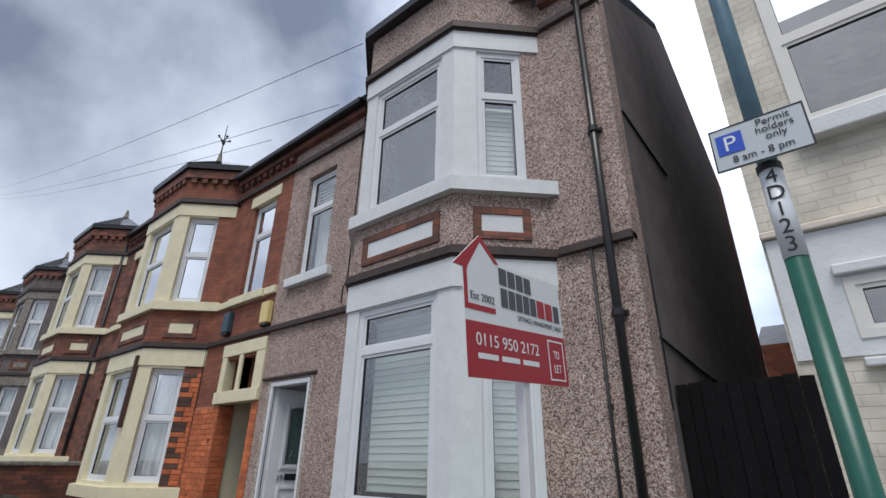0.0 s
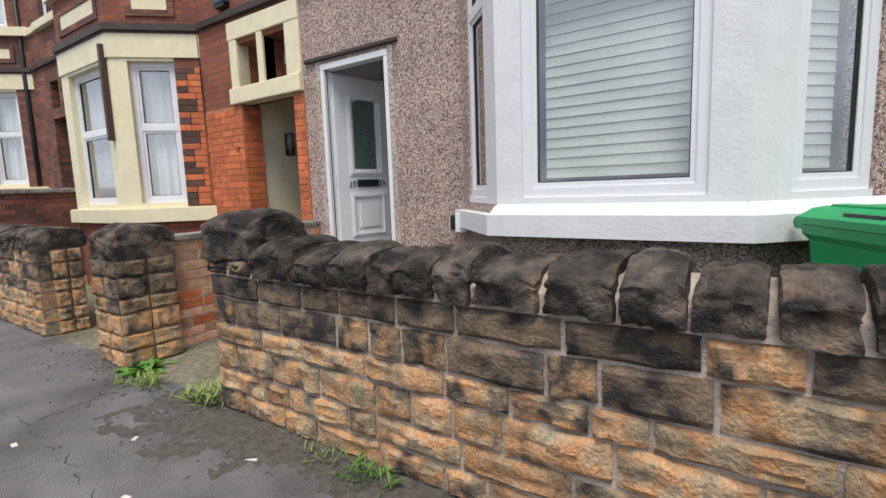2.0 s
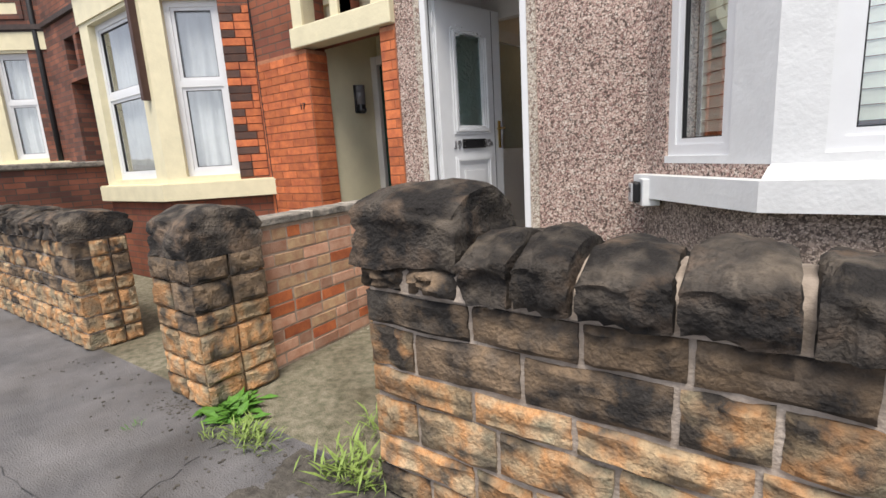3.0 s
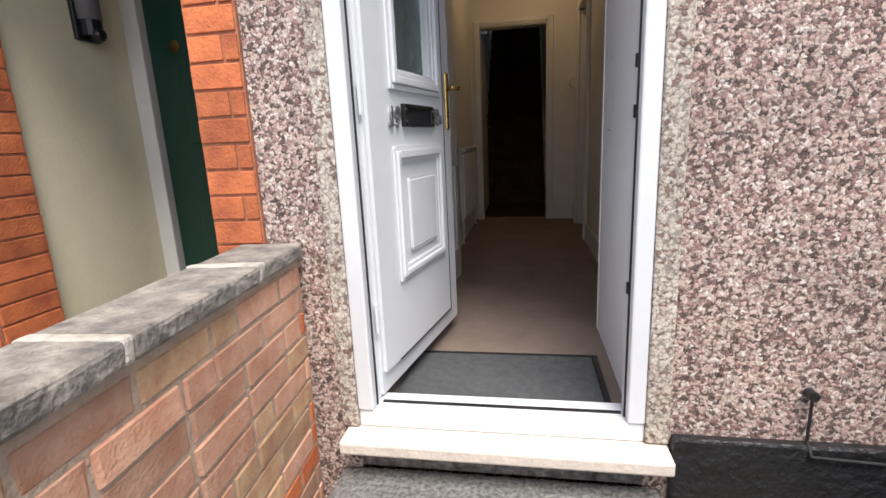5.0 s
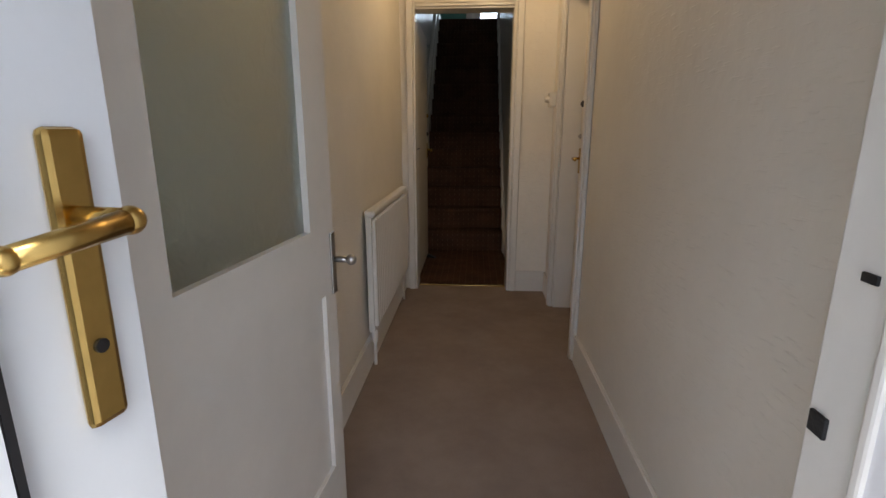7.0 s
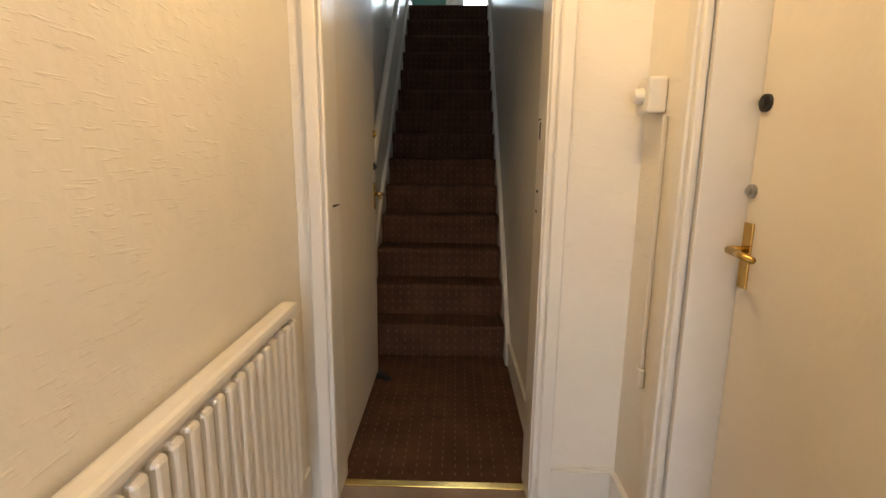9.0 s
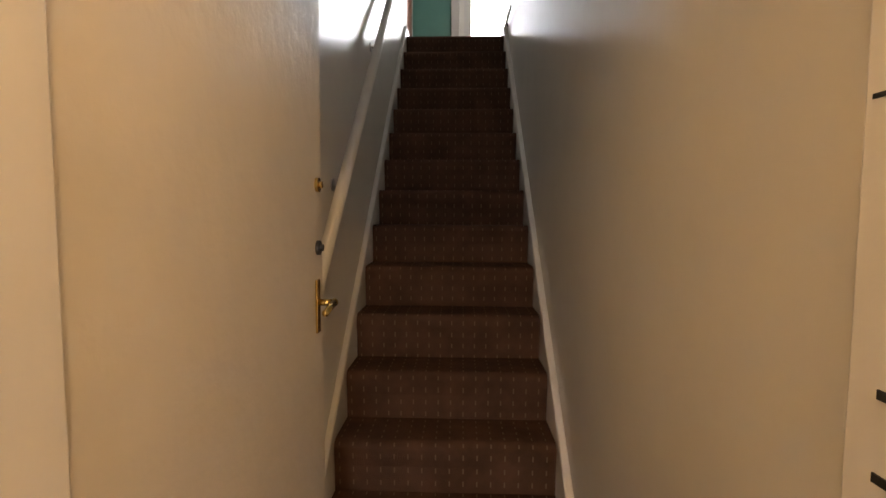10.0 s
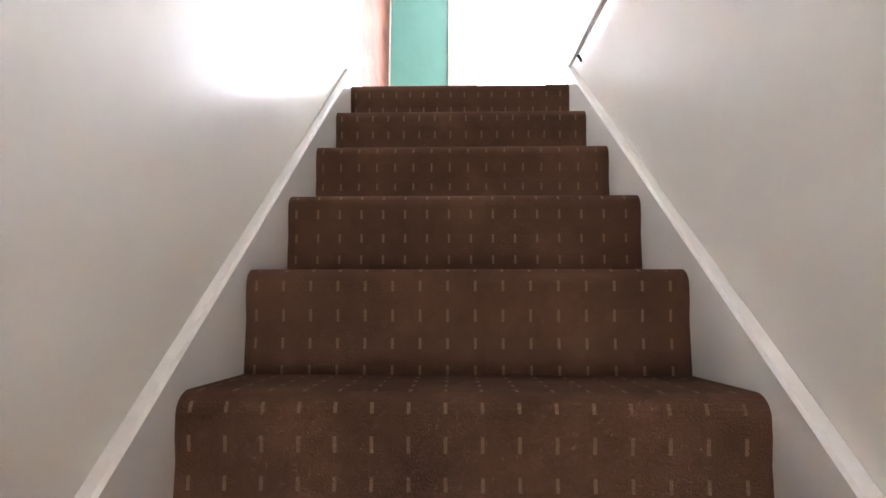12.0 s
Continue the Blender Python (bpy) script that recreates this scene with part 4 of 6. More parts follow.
def lever(bm, m, x, z, side, out):
    """A lever handle in a leaf's frame m, reaching sideways from its spindle."""
    a, b = m @ Vector((x, out * 0.0, z)), m @ Vector((x, out * 0.045, z))
    cyl(bm, a, b, 0.009)
    c = m @ Vector((x + side * 0.1, out * 0.05, z - 0.008))
    cyl(bm, b, c, 0.0095, 0.008)
    ball(bm, b, 0.011)
    ball(bm, c, 0.009)


sd = thing("door_3", "plain white stair door standing open against the wall", "door", "", "structure", (0.0, 4.28, ZF))
SM = Matrix.Translation((0.066, 4.262, 0)) @ Matrix.Rotation(radians(90.4), 4, "Z")
bm = bmesh.new()
box(bm, 0, 0.872, 0, 0.035, ZF + 0.03, 2.325, 0.003, SM)
part("leaf", bm, ROOM_WALL, sd, "flat off-white door leaf")
bm = bmesh.new()
box(bm, 0.8, 0.83, -0.006, 0.0, 1.265, 1.405, 0.002, SM)
part("handle_plate", bm, BRASS, sd)
bm = bmesh.new()
lever(bm, SM, 0.815, 1.345, -1, -1)
part("lever", bm, BRASS, sd, "", True)
for z, mt in ((1.487, IRON), (1.65, BRASS)):
    bm = bmesh.new()
    cyl(bm, SM @ Vector((0.825, 0.0, z)), SM @ Vector((0.825, -0.008, z)), 0.019)
    cyl(bm, SM @ Vector((0.825, -0.008, z)), SM @ Vector((0.825, -0.016, z)), 0.009)
    part("lock_cylinder", bm, mt, sd, "round metal lock")

bm = bmesh.new()
extrude(bm, [(0.0, 0.0), (0.09, 0.0), (0.085, 0.008), (0.02, 0.03), (0.0, 0.03)], Matrix(((0.94, 0, 0.34, 0.05), (-0.34, 0, 0.94, 5.1), (0, 1, 0, ZF - 0.004), (0, 0, 0, 1))), 0.035)
solid("door_stop", bm, BLACK, "small black rubber wedge beside the open stair door", "door stop")

# door in the right-hand hall wall
rd = thing("door_4", "closed cream painted door in the hall wall", "door", "", "structure", (1.2, 3.4, ZF))
bm = bmesh.new()
box(bm, 1.192, 1.23, 2.99, 3.735, ZF + 0.01, 2.335, 0.003)
part("leaf", bm, ROOM_WALL, rd, "flat cream door leaf")
for y0, y1, z1 in ((2.972, 2.99, 2.355), (3.736, 3.758, 2.355)):
    bm = bmesh.new()
    box(bm, 1.075, 1.26, y0, y1, ZF, z1, 0.002)
    part("lining", bm, WHITE_WOOD, rd)
for y0, y1, z0, z1 in ((2.9, 2.985, ZF, 2.43), (3.745, 3.83, ZF, 2.43), (2.986, 3.744, 2.345, 2.43)):
    bm = bmesh.new()
    box(bm, 1.048, 1.069, y0, y1, z0, z1, 0.006)
    box(bm, 1.038, 1.049, y0 + 0.02, y1 - 0.02, z0, z1 - 0.02, 0.004)
    part("architrave", bm, WHITE_WOOD, rd)
bm = bmesh.new()
box(bm, 1.186, 1.192, 3.692, 3.728, 1.24, 1.4, 0.002)
part("handle_plate", bm, BRASS, rd)
bm = bmesh.new()
cyl(bm, (1.188, 3.71, 1.335), (1.145, 3.71, 1.335), 0.009)
cyl(bm, (1.147, 3.71, 1.335), (1.142, 3.605, 1.33), 0.0095, 0.008)
part("lever", bm, BRASS, rd, "", True)
for z, y, mt, r in ((1.475, 3.717, CHROME, 0.016), (1.675, 3.707, IRON, 0.02)):
    bm = bmesh.new()
    cyl(bm, (1.193, y, z), (1.183, y, z), r)
    cyl(bm, (1.184, y, z), (1.176, y, z), r * 0.5)
    part("lock_cylinder", bm, mt, rd, "round metal lock")

# skirting boards
for name, b in (("baseboard", (0.841, 1.067, 4.09, 4.111, ZF, 0.46)), ("baseboard", (-0.029, -0.012, 1.9, 4.08, ZF, 0.46)), ("baseboard", (1.052, 1.069, 1.04, 2.89, ZF, 0.46)),
                ("baseboard", (1.052, 1.069, 3.832, 4.088, ZF, 0.46)), ("baseboard", (XR - 0.016, XR - 0.001, 4.27, YS - 0.13, ZF, 0.46)), ("baseboard", (XL + 0.001, XL + 0.016, 4.27, YS - 0.13, ZF, 0.46))):
    bm = bmesh.new()
    box(bm, *b)
    x0, x1, y0, y1, z0, z1 = b
    bmesh.ops.bevel(bm, geom=[e for e in bm.edges if min(v.co.z for v in e.verts) > z1 - 1e-3], offset=0.007, segments=2, affect="EDGES")
    solid(name, bm, WHITE_WOOD, "white painted skirting board", "skirting", "structure")

# radiator
rad = thing("radiator", "white ribbed panel radiator on the hall wall", "radiator", "", "", (0.0, 3.3, ZF))
bm = bmesh.new()
box(bm, -0.012, 0.018, 2.745, 3.885, 0.50, 1.105, 0.006)
part("panel", bm, WHITE_WOOD, rad)
bm = bmesh.new()
box(bm, -0.016, 0.036, 2.737, 3.891, 1.095, 1.13, 0.012)
part("top_grille", bm, WHITE_WOOD, rad)
bm = bmesh.new()
box(bm, 0.01, 0.038, 0, 0.037, 0.53, 1.085, 0.01)
me = mesh_of("rib", bm, WHITE_WOOD)
for i in range(23):
    o = new("rib", me)
    o.location = (0, 2.756 + i * 0.0489, 0)
    under(o, rad)
for y in (2.8, 3.84):
    bm = bmesh.new()
    tube(bm, [(0.006, y, 0.52), (0.006, y, ZF - 0.02)], 0.009)
    cyl(bm, (0.006, y, 0.43), (0.006, y, 0.5), 0.017)
    part("valve", bm, WHITE_WOOD, rad, "radiator valve and pipe")
for y in (3.0, 3.6):
    bm = bmesh.new()
    box(bm, -0.029, -0.012, y, y + 0.04, 0.6, 1.0)
    part("wall_bracket", bm, WHITE_WOOD, rad)

# thermostat with its cable
th = thing("thermostat", "small white box with a round knob on the wall", "thermostat", "", "", (1.05, 4.02, 1.7))
bm = bmesh.new()
box(bm, 1.015, 1.069, 3.955, 4.051, 1.672, 1.77, 0.008)
part("body", bm, WHITE_WOOD, th)
bm = bmesh.new()
cyl(bm, (1.017, 4.0, 1.72), (0.99, 4.0, 1.72), 0.024, 0.019)
part("knob", bm, WHITE_WOOD, th)
bm = bmesh.new()
box(bm, 1.055, 1.068, 3.935, 3.948, 0.92, 1.665, 0.003)
box(bm, 1.05, 1.069, 3.925, 3.955, 0.86, 0.92, 0.004)
part("cable_trunking", bm, WHITE_WOOD, th, "white cable cover down the wall")

# ceiling lamp near the stair doorway
lamp = thing("ceiling_lamp", "bare warm bulb hanging from the hall ceiling", "lamp", "", "", (0.62, 3.35, 2.85))
bm = bmesh.new()
cyl(bm, (0.62, 3.35, 2.85), (0.62, 3.35, 2.81), 0.045)
cyl(bm, (0.62, 3.35, 2.81), (0.62, 3.35, 2.70), 0.004)
cyl(bm, (0.62, 3.35, 2.71), (0.62, 3.35, 2.66), 0.018)
part("holder", bm, WHITE_WOOD, lamp)
bm = bmesh.new()
ball(bm, (0.62, 3.35, 2.62), 0.032, 1, 1, 1.25)
part("bulb", bm, BULB, lamp, "glowing warm bulb", True).visible_shadow = False
ld = bpy.data.lights.new("bulb_light", "POINT")
ld.energy, ld.color, ld.shadow_soft_size = 0.32, (1.0, 0.78, 0.48), 0.035
new("bulb_light", ld).location = (0.62, 3.35, 2.62)

# ---- front door, lobby, inner door ----
fd = thing("door_1", "white plastic front door standing open", "door", "", "structure", (0.45, 0.05, 0.3))
for name, b in (("frame_post", (0.0015, 0.055, -0.006, 0.1, 0.358, 2.436)), ("frame_post", (0.848, 0.8985, -0.006, 0.1, 0.358, 2.436)), ("frame_head", (0.0015, 0.8985, -0.006, 0.1, 2.437, 2.498)), ("frame_sill", (0.0015, 0.8985, 0.0, 0.12, 0.296, 0.357))):
    bm = bmesh.new()
    box(bm, *b, 0.006)
    part(name, bm, UPVC, fd)
for b in ((0.0545, 0.06, 0.03, 0.037, 0.36, 2.434), (0.843, 0.8485, 0.03, 0.037, 0.36, 2.434), (0.07, 0.84, 0.05, 0.062, 0.3575, 0.362)):
    bm = bmesh.new()
    box(bm, *b)
    part("gasket", bm, BLACK, fd)
for z in (0.75, 1.25, 1.38, 2.1):
    bm = bmesh.new()
    box(bm, 0.84, 0.8475, 0.045, 0.06, z, z + 0.035, 0.002)
    part("keep", bm, IRON, fd, "dark metal lock keep")
FM = Matrix.Translation((0.08, 0.075, 0)) @ Matrix.Rotation(radians(79.4), 4, "Z")
bm = bmesh.new()
wall_boxes(bm, 0.0, 0.8, 0.37, 2.425, 0.014, 0.062, [(0.23, 0.543, 1.456, 2.19)], FM)
leaf = part("leaf", bm, UPVC, fd, "white panelled door leaf")
bm = bmesh.new()
wall_boxes(bm, 0.012, 0.672, 0.45, 2.41, 0.0, 0.013, [(0.23, 0.543, 1.456, 2.19)], FM)
part("raised_face", bm, UPVC, leaf)
bm = bmesh.new()
box(bm, 0.673, 0.679, -0.001, 0.0138, 0.442, 2.41, 0, FM)
box(bm, 0.13, 0.672, -0.001, 0.0138, 0.443, 0.449, 0, FM)
part("seal", bm, BLACK, leaf, "black rubber seal")
bm = bmesh.new()
box(bm, 0.23, 0.543, 0.03, 0.036, 1.456, 2.19, 0, FM)
part("glass", bm, FROST, leaf, "rippled frosted glass")


def moulding(bm, m, x0, x1, z0, z1, w, out, arch=0.0):
    """A stepped picture-frame moulding in a leaf's frame, with a bowed top."""
    for k, (d, o) in enumerate(((0.0, out * 0.55), (w * 0.3, out), (w * 0.7, out * 0.5))):
        e = w * (0.3, 0.4, 0.3)[k]
        a0, a1, b0, b1 = x0 + d, x1 - d, z0 + d, z1 - d
        box(bm, a0, a0 + e, -o, 0.0, b0, b1, 0.0045, m)
        box(bm, a1 - e, a1, -o, 0.0, b0, b1, 0.0045, m)
        box(bm, a0 + e, a1 - e, -o, 0.0, b0, b0 + e, 0.0045, m)
        n = 8
        for i in range(n):
            t0, t1 = a0 + e + (a1 - a0 - 2 * e) * i / n, a0 + e + (a1 - a0 - 2 * e) * (i + 1) / n
            h = arch * (1 - (2 * (i + 0.5) / n - 1) ** 2)
            box(bm, t0, t1, -o, 0.0, b1 - e + h, b1 + h, 0, m)


bm = bmesh.new()
moulding(bm, FM, 0.157, 0.62, 1.384, 2.22, 0.066, 0.02, 0.04)
part("glazing_moulding", bm, UPVC, leaf)
bm = bmesh.new()
moulding(bm, FM, 0.156, 0.617, 0.726, 1.2, 0.055, 0.018)
part("panel_moulding", bm, UPVC, leaf)
bm = bmesh.new()
box(bm, 0.26, 0.525, -0.012, 0.0, 0.82, 1.085, 0.01, FM)
part("raised_panel", bm, UPVC, leaf)
bm = bmesh.new()
for x0, x1, z0, z1 in ((0.247, 0.275, 1.265, 1.343), (0.501, 0.529, 1.265, 1.343), (0.275, 0.501, 1.265, 1.278), (0.275, 0.501, 1.33, 1.343)):
    box(bm, x0, x1, -0.016, 0.0, z0, z1, 0.003, FM)
lb = part("letter_plate", bm, BLACK, leaf, "black letter plate")
bm = bmesh.new()
box(bm, 0.273, 0.503, -0.006, -0.001, 1.276, 1.332, 0.001, FM)
part("letter_flap", bm, IRON, leaf)
for x, z in ((0.261, 1.284), (0.261, 1.324), (0.515, 1.284), (0.515, 1.324)):
    bm = bmesh.new()
    cyl(bm, FM @ Vector((x, -0.016, z)), FM @ Vector((x, -0.018, z)), 0.004, seg=8)
    part("screw", bm, CHROME, leaf)
FACE = FM @ Matrix(((1, 0, 0, 0), (0, 0, -1, 0), (0, 1, 0, 0), (0, 0, 0, 1)))
lettering("19", 0.092, FACE @ Matrix.Translation((0.14, 1.267, 0.004)), PEWTER, leaf, "numeral", 0.005, bold=0.0025)
lettering("19", 0.085, FACE @ Matrix.Translation((0.534, 1.276, 0.004)), PEWTER, leaf, "numeral", 0.005, squeeze=0.9, bold=0.003)
lettering("A", 0.045, FACE @ Matrix.Translation((0.611, 1.281, 0.004)), PEWTER, leaf, "numeral", 0.005, squeeze=0.9, bold=0.0015)
for x0, z0 in ((0.141, 1.267), (0.534, 1.276)):
    bm = bmesh.new()
    box(bm, x0, x0 + 0.034, -0.009, 0.0, z0, z0 + 0.009, 0.002, FM)
    part("numeral_foot", bm, PEWTER, leaf)
bm = bmesh.new()
box(bm, 0.735, 0.769, 0.003, 0.0145, 1.256, 1.497, 0.006, FM)
part("handle_plate", bm, BRASS, leaf, "brass handle plate")
bm = bmesh.new()
lever(bm, FM, 0.752, 1.43, -0.9, -1)
part("lever", bm, BRASS, leaf, "brass lever handle", True)
bm = bmesh.new()
cyl(bm, FM @ Vector((0.752, 0.003, 1.325)), FM @ Vector((0.752, 0.001, 1.325)), 0.006, seg=10)
part("keyhole", bm, BLACK, leaf)
for z in (0.6, 1.3, 2.2):
    bm = bmesh.new()
    cyl(bm, (0.066, 0.066, z), (0.066, 0.066, z + 0.1), 0.006)
    part("hinge", bm, UPVC, fd)

idf = thing("door_5", "white half-glazed inner door standing open", "door", "", "structure", (0.05, 0.95, ZF))
for name, b in (("frame_post", (0.897, 1.069, 0.901, 0.99, ZF, 2.85)), ("frame_post", (-0.029, 0.03, 0.901, 0.99, ZF, 2.85)), ("frame_head", (0.031, 0.896, 0.901, 0.99, 2.38, 2.85))):
    bm = bmesh.new()
    box(bm, *b, 0.004)
    part(name, bm, WHITE_WOOD, idf)
for b in ((0.88, 0.912, 0.885, 0.9, ZF, 2.42), (0.912, 0.924, 0.99, 1.005, ZF, 2.42), (1.0, 1.07, 0.991, 1.012, ZF, 2.42)):
    bm = bmesh.new()
    box(bm, *b, 0.004)
    part("beading", bm, WHITE_WOOD, idf)
IM = Matrix.Translation((0.04, 1.0, 0)) @ Matrix.Rotation(radians(85), 4, "Z")
bm = bmesh.new()
wall_boxes(bm, 0, 0.81, ZF + 0.01, 2.36, 0, 0.04, [(0.15, 0.66, 1.245, 2.25), (0.17, 0.735, 0.5, 1.05)], IM)
il = part("leaf", bm, WHITE_WOOD, idf, "white painted wooden leaf")
bm = bmesh.new()
box(bm, 0.15, 0.66, 0.017, 0.023, 1.245, 2.25, 0, IM)
part("glass", bm, FROST_FINE, il, "large frosted glass pane")
bm = bmesh.new()
box(bm, 0.17, 0.735, 0.012, 0.028, 0.5, 1.05, 0, IM)
part("sunk_panel", bm, WHITE_WOOD, il)
bm = bmesh.new()
box(bm, 0.78, 0.81, -0.006, 0.0, 1.04, 1.22, 0.002, IM)
part("latch_plate", bm, CHROME, il)
bm = bmesh.new()
cyl(bm, IM @ Vector((0.8, -0.004, 1.14)), IM @ Vector((0.8, -0.05, 1.14)), 0.009)
ball(bm, IM @ Vector((0.8, -0.055, 1.14)), 0.016)
part("knob", bm, CHROME, il, "small round steel knob", True)
bm = bmesh.new()
box(bm, 0.072, 0.815, 0.135, 0.55, ZF + 0.001, ZF + 0.01, 0.003)
dm = solid("door_mat", bm, MAT_GREY, "grey ribbed door mat with black rubber edge", "mat")
bm = bmesh.new()
for x0, x1, y0, y1 in ((0.072, 0.84, 0.551, 0.567), (0.816, 0.838, 0.135, 0.55)):
    box(bm, x0, x1, y0, y1, ZF + 0.0005, ZF + 0.012, 0.003)
part("rubber_edge", bm, BLACK, dm, "black rubber edging")


# ---- blinds behind the windows of the pebbledashed house ----
for p, q, s in ((BA, BB, "l"), (BB, BC, "f"), (BC, BD, "r")):
    m, length = facet(p, q)
    a0, a1 = {"l": (length - SIDE[0], length - SIDE[1]), "f": (SIDE[2], length - SIDE[2]), "r": (SIDE[1], SIDE[0])}[s]
    if s == "f":
        blind(m, a0 + 0.09, a1 - 0.09, 1.27, 2.82, 0.19)
    else:
        blind(m, a0 + 0.05, a1 - (0.07 if s == "r" else 0.05), 1.27, 2.82, 0.19)
        blind(m, a0 + 0.08, a1 - 0.08, 4.16, 5.1, 0.19)
blind(facet((0, 0), (1, 0))[0], 0.3, 0.83, 5.22, 5.66, 0.19, 30, "white slatted blind half raised in a window")

# ---- doorstep and door surround ----
bm = bmesh.new()
box(bm, -0.04, 0.965, -0.095, 0.018, 0.25, 0.295, 0.008)
solid("door_sill", bm, CREAM_SILL, "chalky cream painted sill under the front door", "sill", "structure")
bm = bmesh.new()
box(bm, 0.0, 0.9, 0.0, 0.12, 0.14, 0.249)
part("threshold_bricks", bm, DAMP, h19, "damp flaking black paint under the sill")
bm = bmesh.new()
box(bm, -0.065, 0.945, -0.37, -0.002, -0.05, 0.146, 0.014)
ds = solid("doorstep", bm, STEP_MAT, "grey concrete doorstep with worn paint", "step", "structure")
bm = bmesh.new()
box(bm, -0.085, 0.955, -0.385, -0.004, -0.05, 0.062, 0.012)
bmesh.ops.subdivide_edges(bm, edges=[e for e in bm.edges if e.calc_length() > 0.3], cuts=14, use_grid_fill=True)
for v in bm.verts:
    v.co += Vector((0.006, 0.008, 0.006)) * noise.noise(v.co * 9)
part("step_foot", bm, mat("damp_dark_concrete", (0.075, 0.072, 0.066), 0.7, color2=(0.03, 0.03, 0.028), scale=14, bump=1.0, bscale=80, stain=0.5), ds, "damp dark footing of the step")
for b in ((-0.055, 0.001, 0.3, 2.52), (0.899, 0.965, 0.3, 2.52)):
    bm = bmesh.new()
    box(bm, b[0], b[1], -0.012, 0.03, b[2], b[3], 0.006)
    part("door_reveal", bm, MORTAR_EDGE, h19, "pale render margin beside the door")
bm = bmesh.new()
box(bm, -0.2, 1.02, -0.035, 0.02, 2.53, 2.57, 0.01)
part("drip_moulding", bm, MOULD, h19)
bm = bmesh.new()
box(bm, 0.97, 1.68, -0.035, 0.0, -0.05, 0.335, 0.008)
part("plinth", bm, PLINTH, h19, "black bitumen painted plinth")
bm = bmesh.new()
tube(bm, [(1.325, -0.022, 0.485), (1.325, -0.022, 0.345), (1.33, -0.045, 0.31), (1.52, -0.045, 0.3)], 0.0045)
cyl(bm, (1.325, -0.032, 0.485), (1.325, 0.0, 0.485), 0.014)
part("earth_cable", bm, IRON, h19, "thin dark cable and clamp")
rnd = random.Random(31)
bm = bmesh.new()
for _ in range(110):
    x, z, e = rnd.gauss(1.33, 0.12), abs(rnd.gauss(0, 0.035)), rnd.uniform(0.0012, 0.0045)
    if z < 0.3 and 0.98 < x < 1.67:
        bm.faces.new([bm.verts.new((x + e * rnd.uniform(0.6, 1.4) * math.cos(k * 1.26), -0.0365, z + e * rnd.uniform(0.5, 1.2) * math.sin(k * 1.26))) for k in range(5)])
tagged(part("paint_flake", bm, PAPER, h19, "pale flaking patches low on the black plinth"), "pale flaking patches low on the black plinth", "", "", "stuff")
KEY_GREY = mat("pale_grey_plastic", (0.42, 0.43, 0.45), 0.4, var=0.06)
bm = bmesh.new()
hatch = [(1.66, -0.04), (1.16, -0.9), (1.62, -1.12), (2.33, -0.66), (1.72, -0.04)]
prism(bm, hatch, -0.02, 0.25)
hb = solid("cellar_hatch", bm, STONE, "low dark cellar hatch with a grey slab lid", "hatch")
bm = bmesh.new()
prism(bm, [(1.7, -0.13), (1.27, -0.86), (1.62, -1.02), (2.2, -0.66)], 0.252, 0.285)
bmesh.ops.bevel(bm, geom=bm.edges[:], offset=0.012, segments=2, affect="EDGES")
part("lid", bm, SLAB, hb, "weathered grey green slab")
ks = thing("key_safe", "grey and black key safe fixed to the white sill end", "key safe", "", "", (1.6, -0.08, 0.9))
KM, _ = facet((1.632, -0.05), (1.72, -0.23))
KM = Matrix.Translation((0, 0, -0.04)) @ KM
bm = bmesh.new()
box(bm, -0.005, 0.175, 0.0, 0.1, 0.895, 1.055, 0.006, KM)
part("sill_end", bm, WHITE, h19, "square white painted end of the bay sill")
bm = bmesh.new()
box(bm, 0.052, 0.142, -0.045, -0.001, 0.912, 1.038, 0.014, KM)
part("body", bm, BLACK, ks)
bm = bmesh.new()
box(bm, 0.06, 0.136, -0.056, -0.044, 0.92, 1.03, 0.005, KM)
cov = part("cover", bm, KEY_GREY, ks, "pale grey plastic cover")
bm = bmesh.new()
box(bm, 0.074, 0.122, -0.058, -0.0555, 0.975, 1.003, 0.001, KM)
part("window", bm, BLACK, cov, "dark dial window")

# downpipes and cables on the pebbledashed front
dp = thing("downpipe", "black downpipe on the pebbledashed front", "pipe", "downpipes", "", (4.97, -0.05, 0))
bm = bmesh.new()
cyl(bm, (4.97, -0.06, 0.0), (4.97, -0.06, 6.9), 0.036, seg=16)
part("pipe", bm, BLACK, dp, "", True)
for z in (0.8, 2.6, 4.4, 6.2):
    bm = bmesh.new()
    cyl(bm, (4.97, -0.06, z), (4.97, -0.06, z + 0.06), 0.047, seg=16)
    box(bm, 4.9, 5.04, -0.03, 0.0, z + 0.01, z + 0.05)
    part("bracket", bm, BLACK, dp)
thin = thing("downpipe", "thin rusty drain pipe on the pebbledashed front", "pipe", "downpipes", "", (4.8, -0.03, 0))
bm = bmesh.new()
cyl(bm, (4.8, -0.03, 0.0), (4.8, -0.03, 3.25), 0.014)
part("pipe", bm, IRON, thin, "", True)
bm = bmesh.new()
box(bm, 4.78, 4.82, -0.03, 0.0, 1.9, 1.94)
part("bracket", bm, IRON, thin)
cbl = thing("wall_cable", "dark cable clipped to the pebbledashed wall", "cable", "", "", (1.45, -0.01, 3.4))
bm = bmesh.new()
tube(bm, [(1.5, -0.012, 6.4), (1.49, -0.012, 5.2), (1.47, -0.012, 4.4), (1.45, -0.012, 3.7), (1.38, -0.012, 3.62), (1.37, -0.012, 3.4)], 0.008)
part("cable", bm, BLACK, cbl)
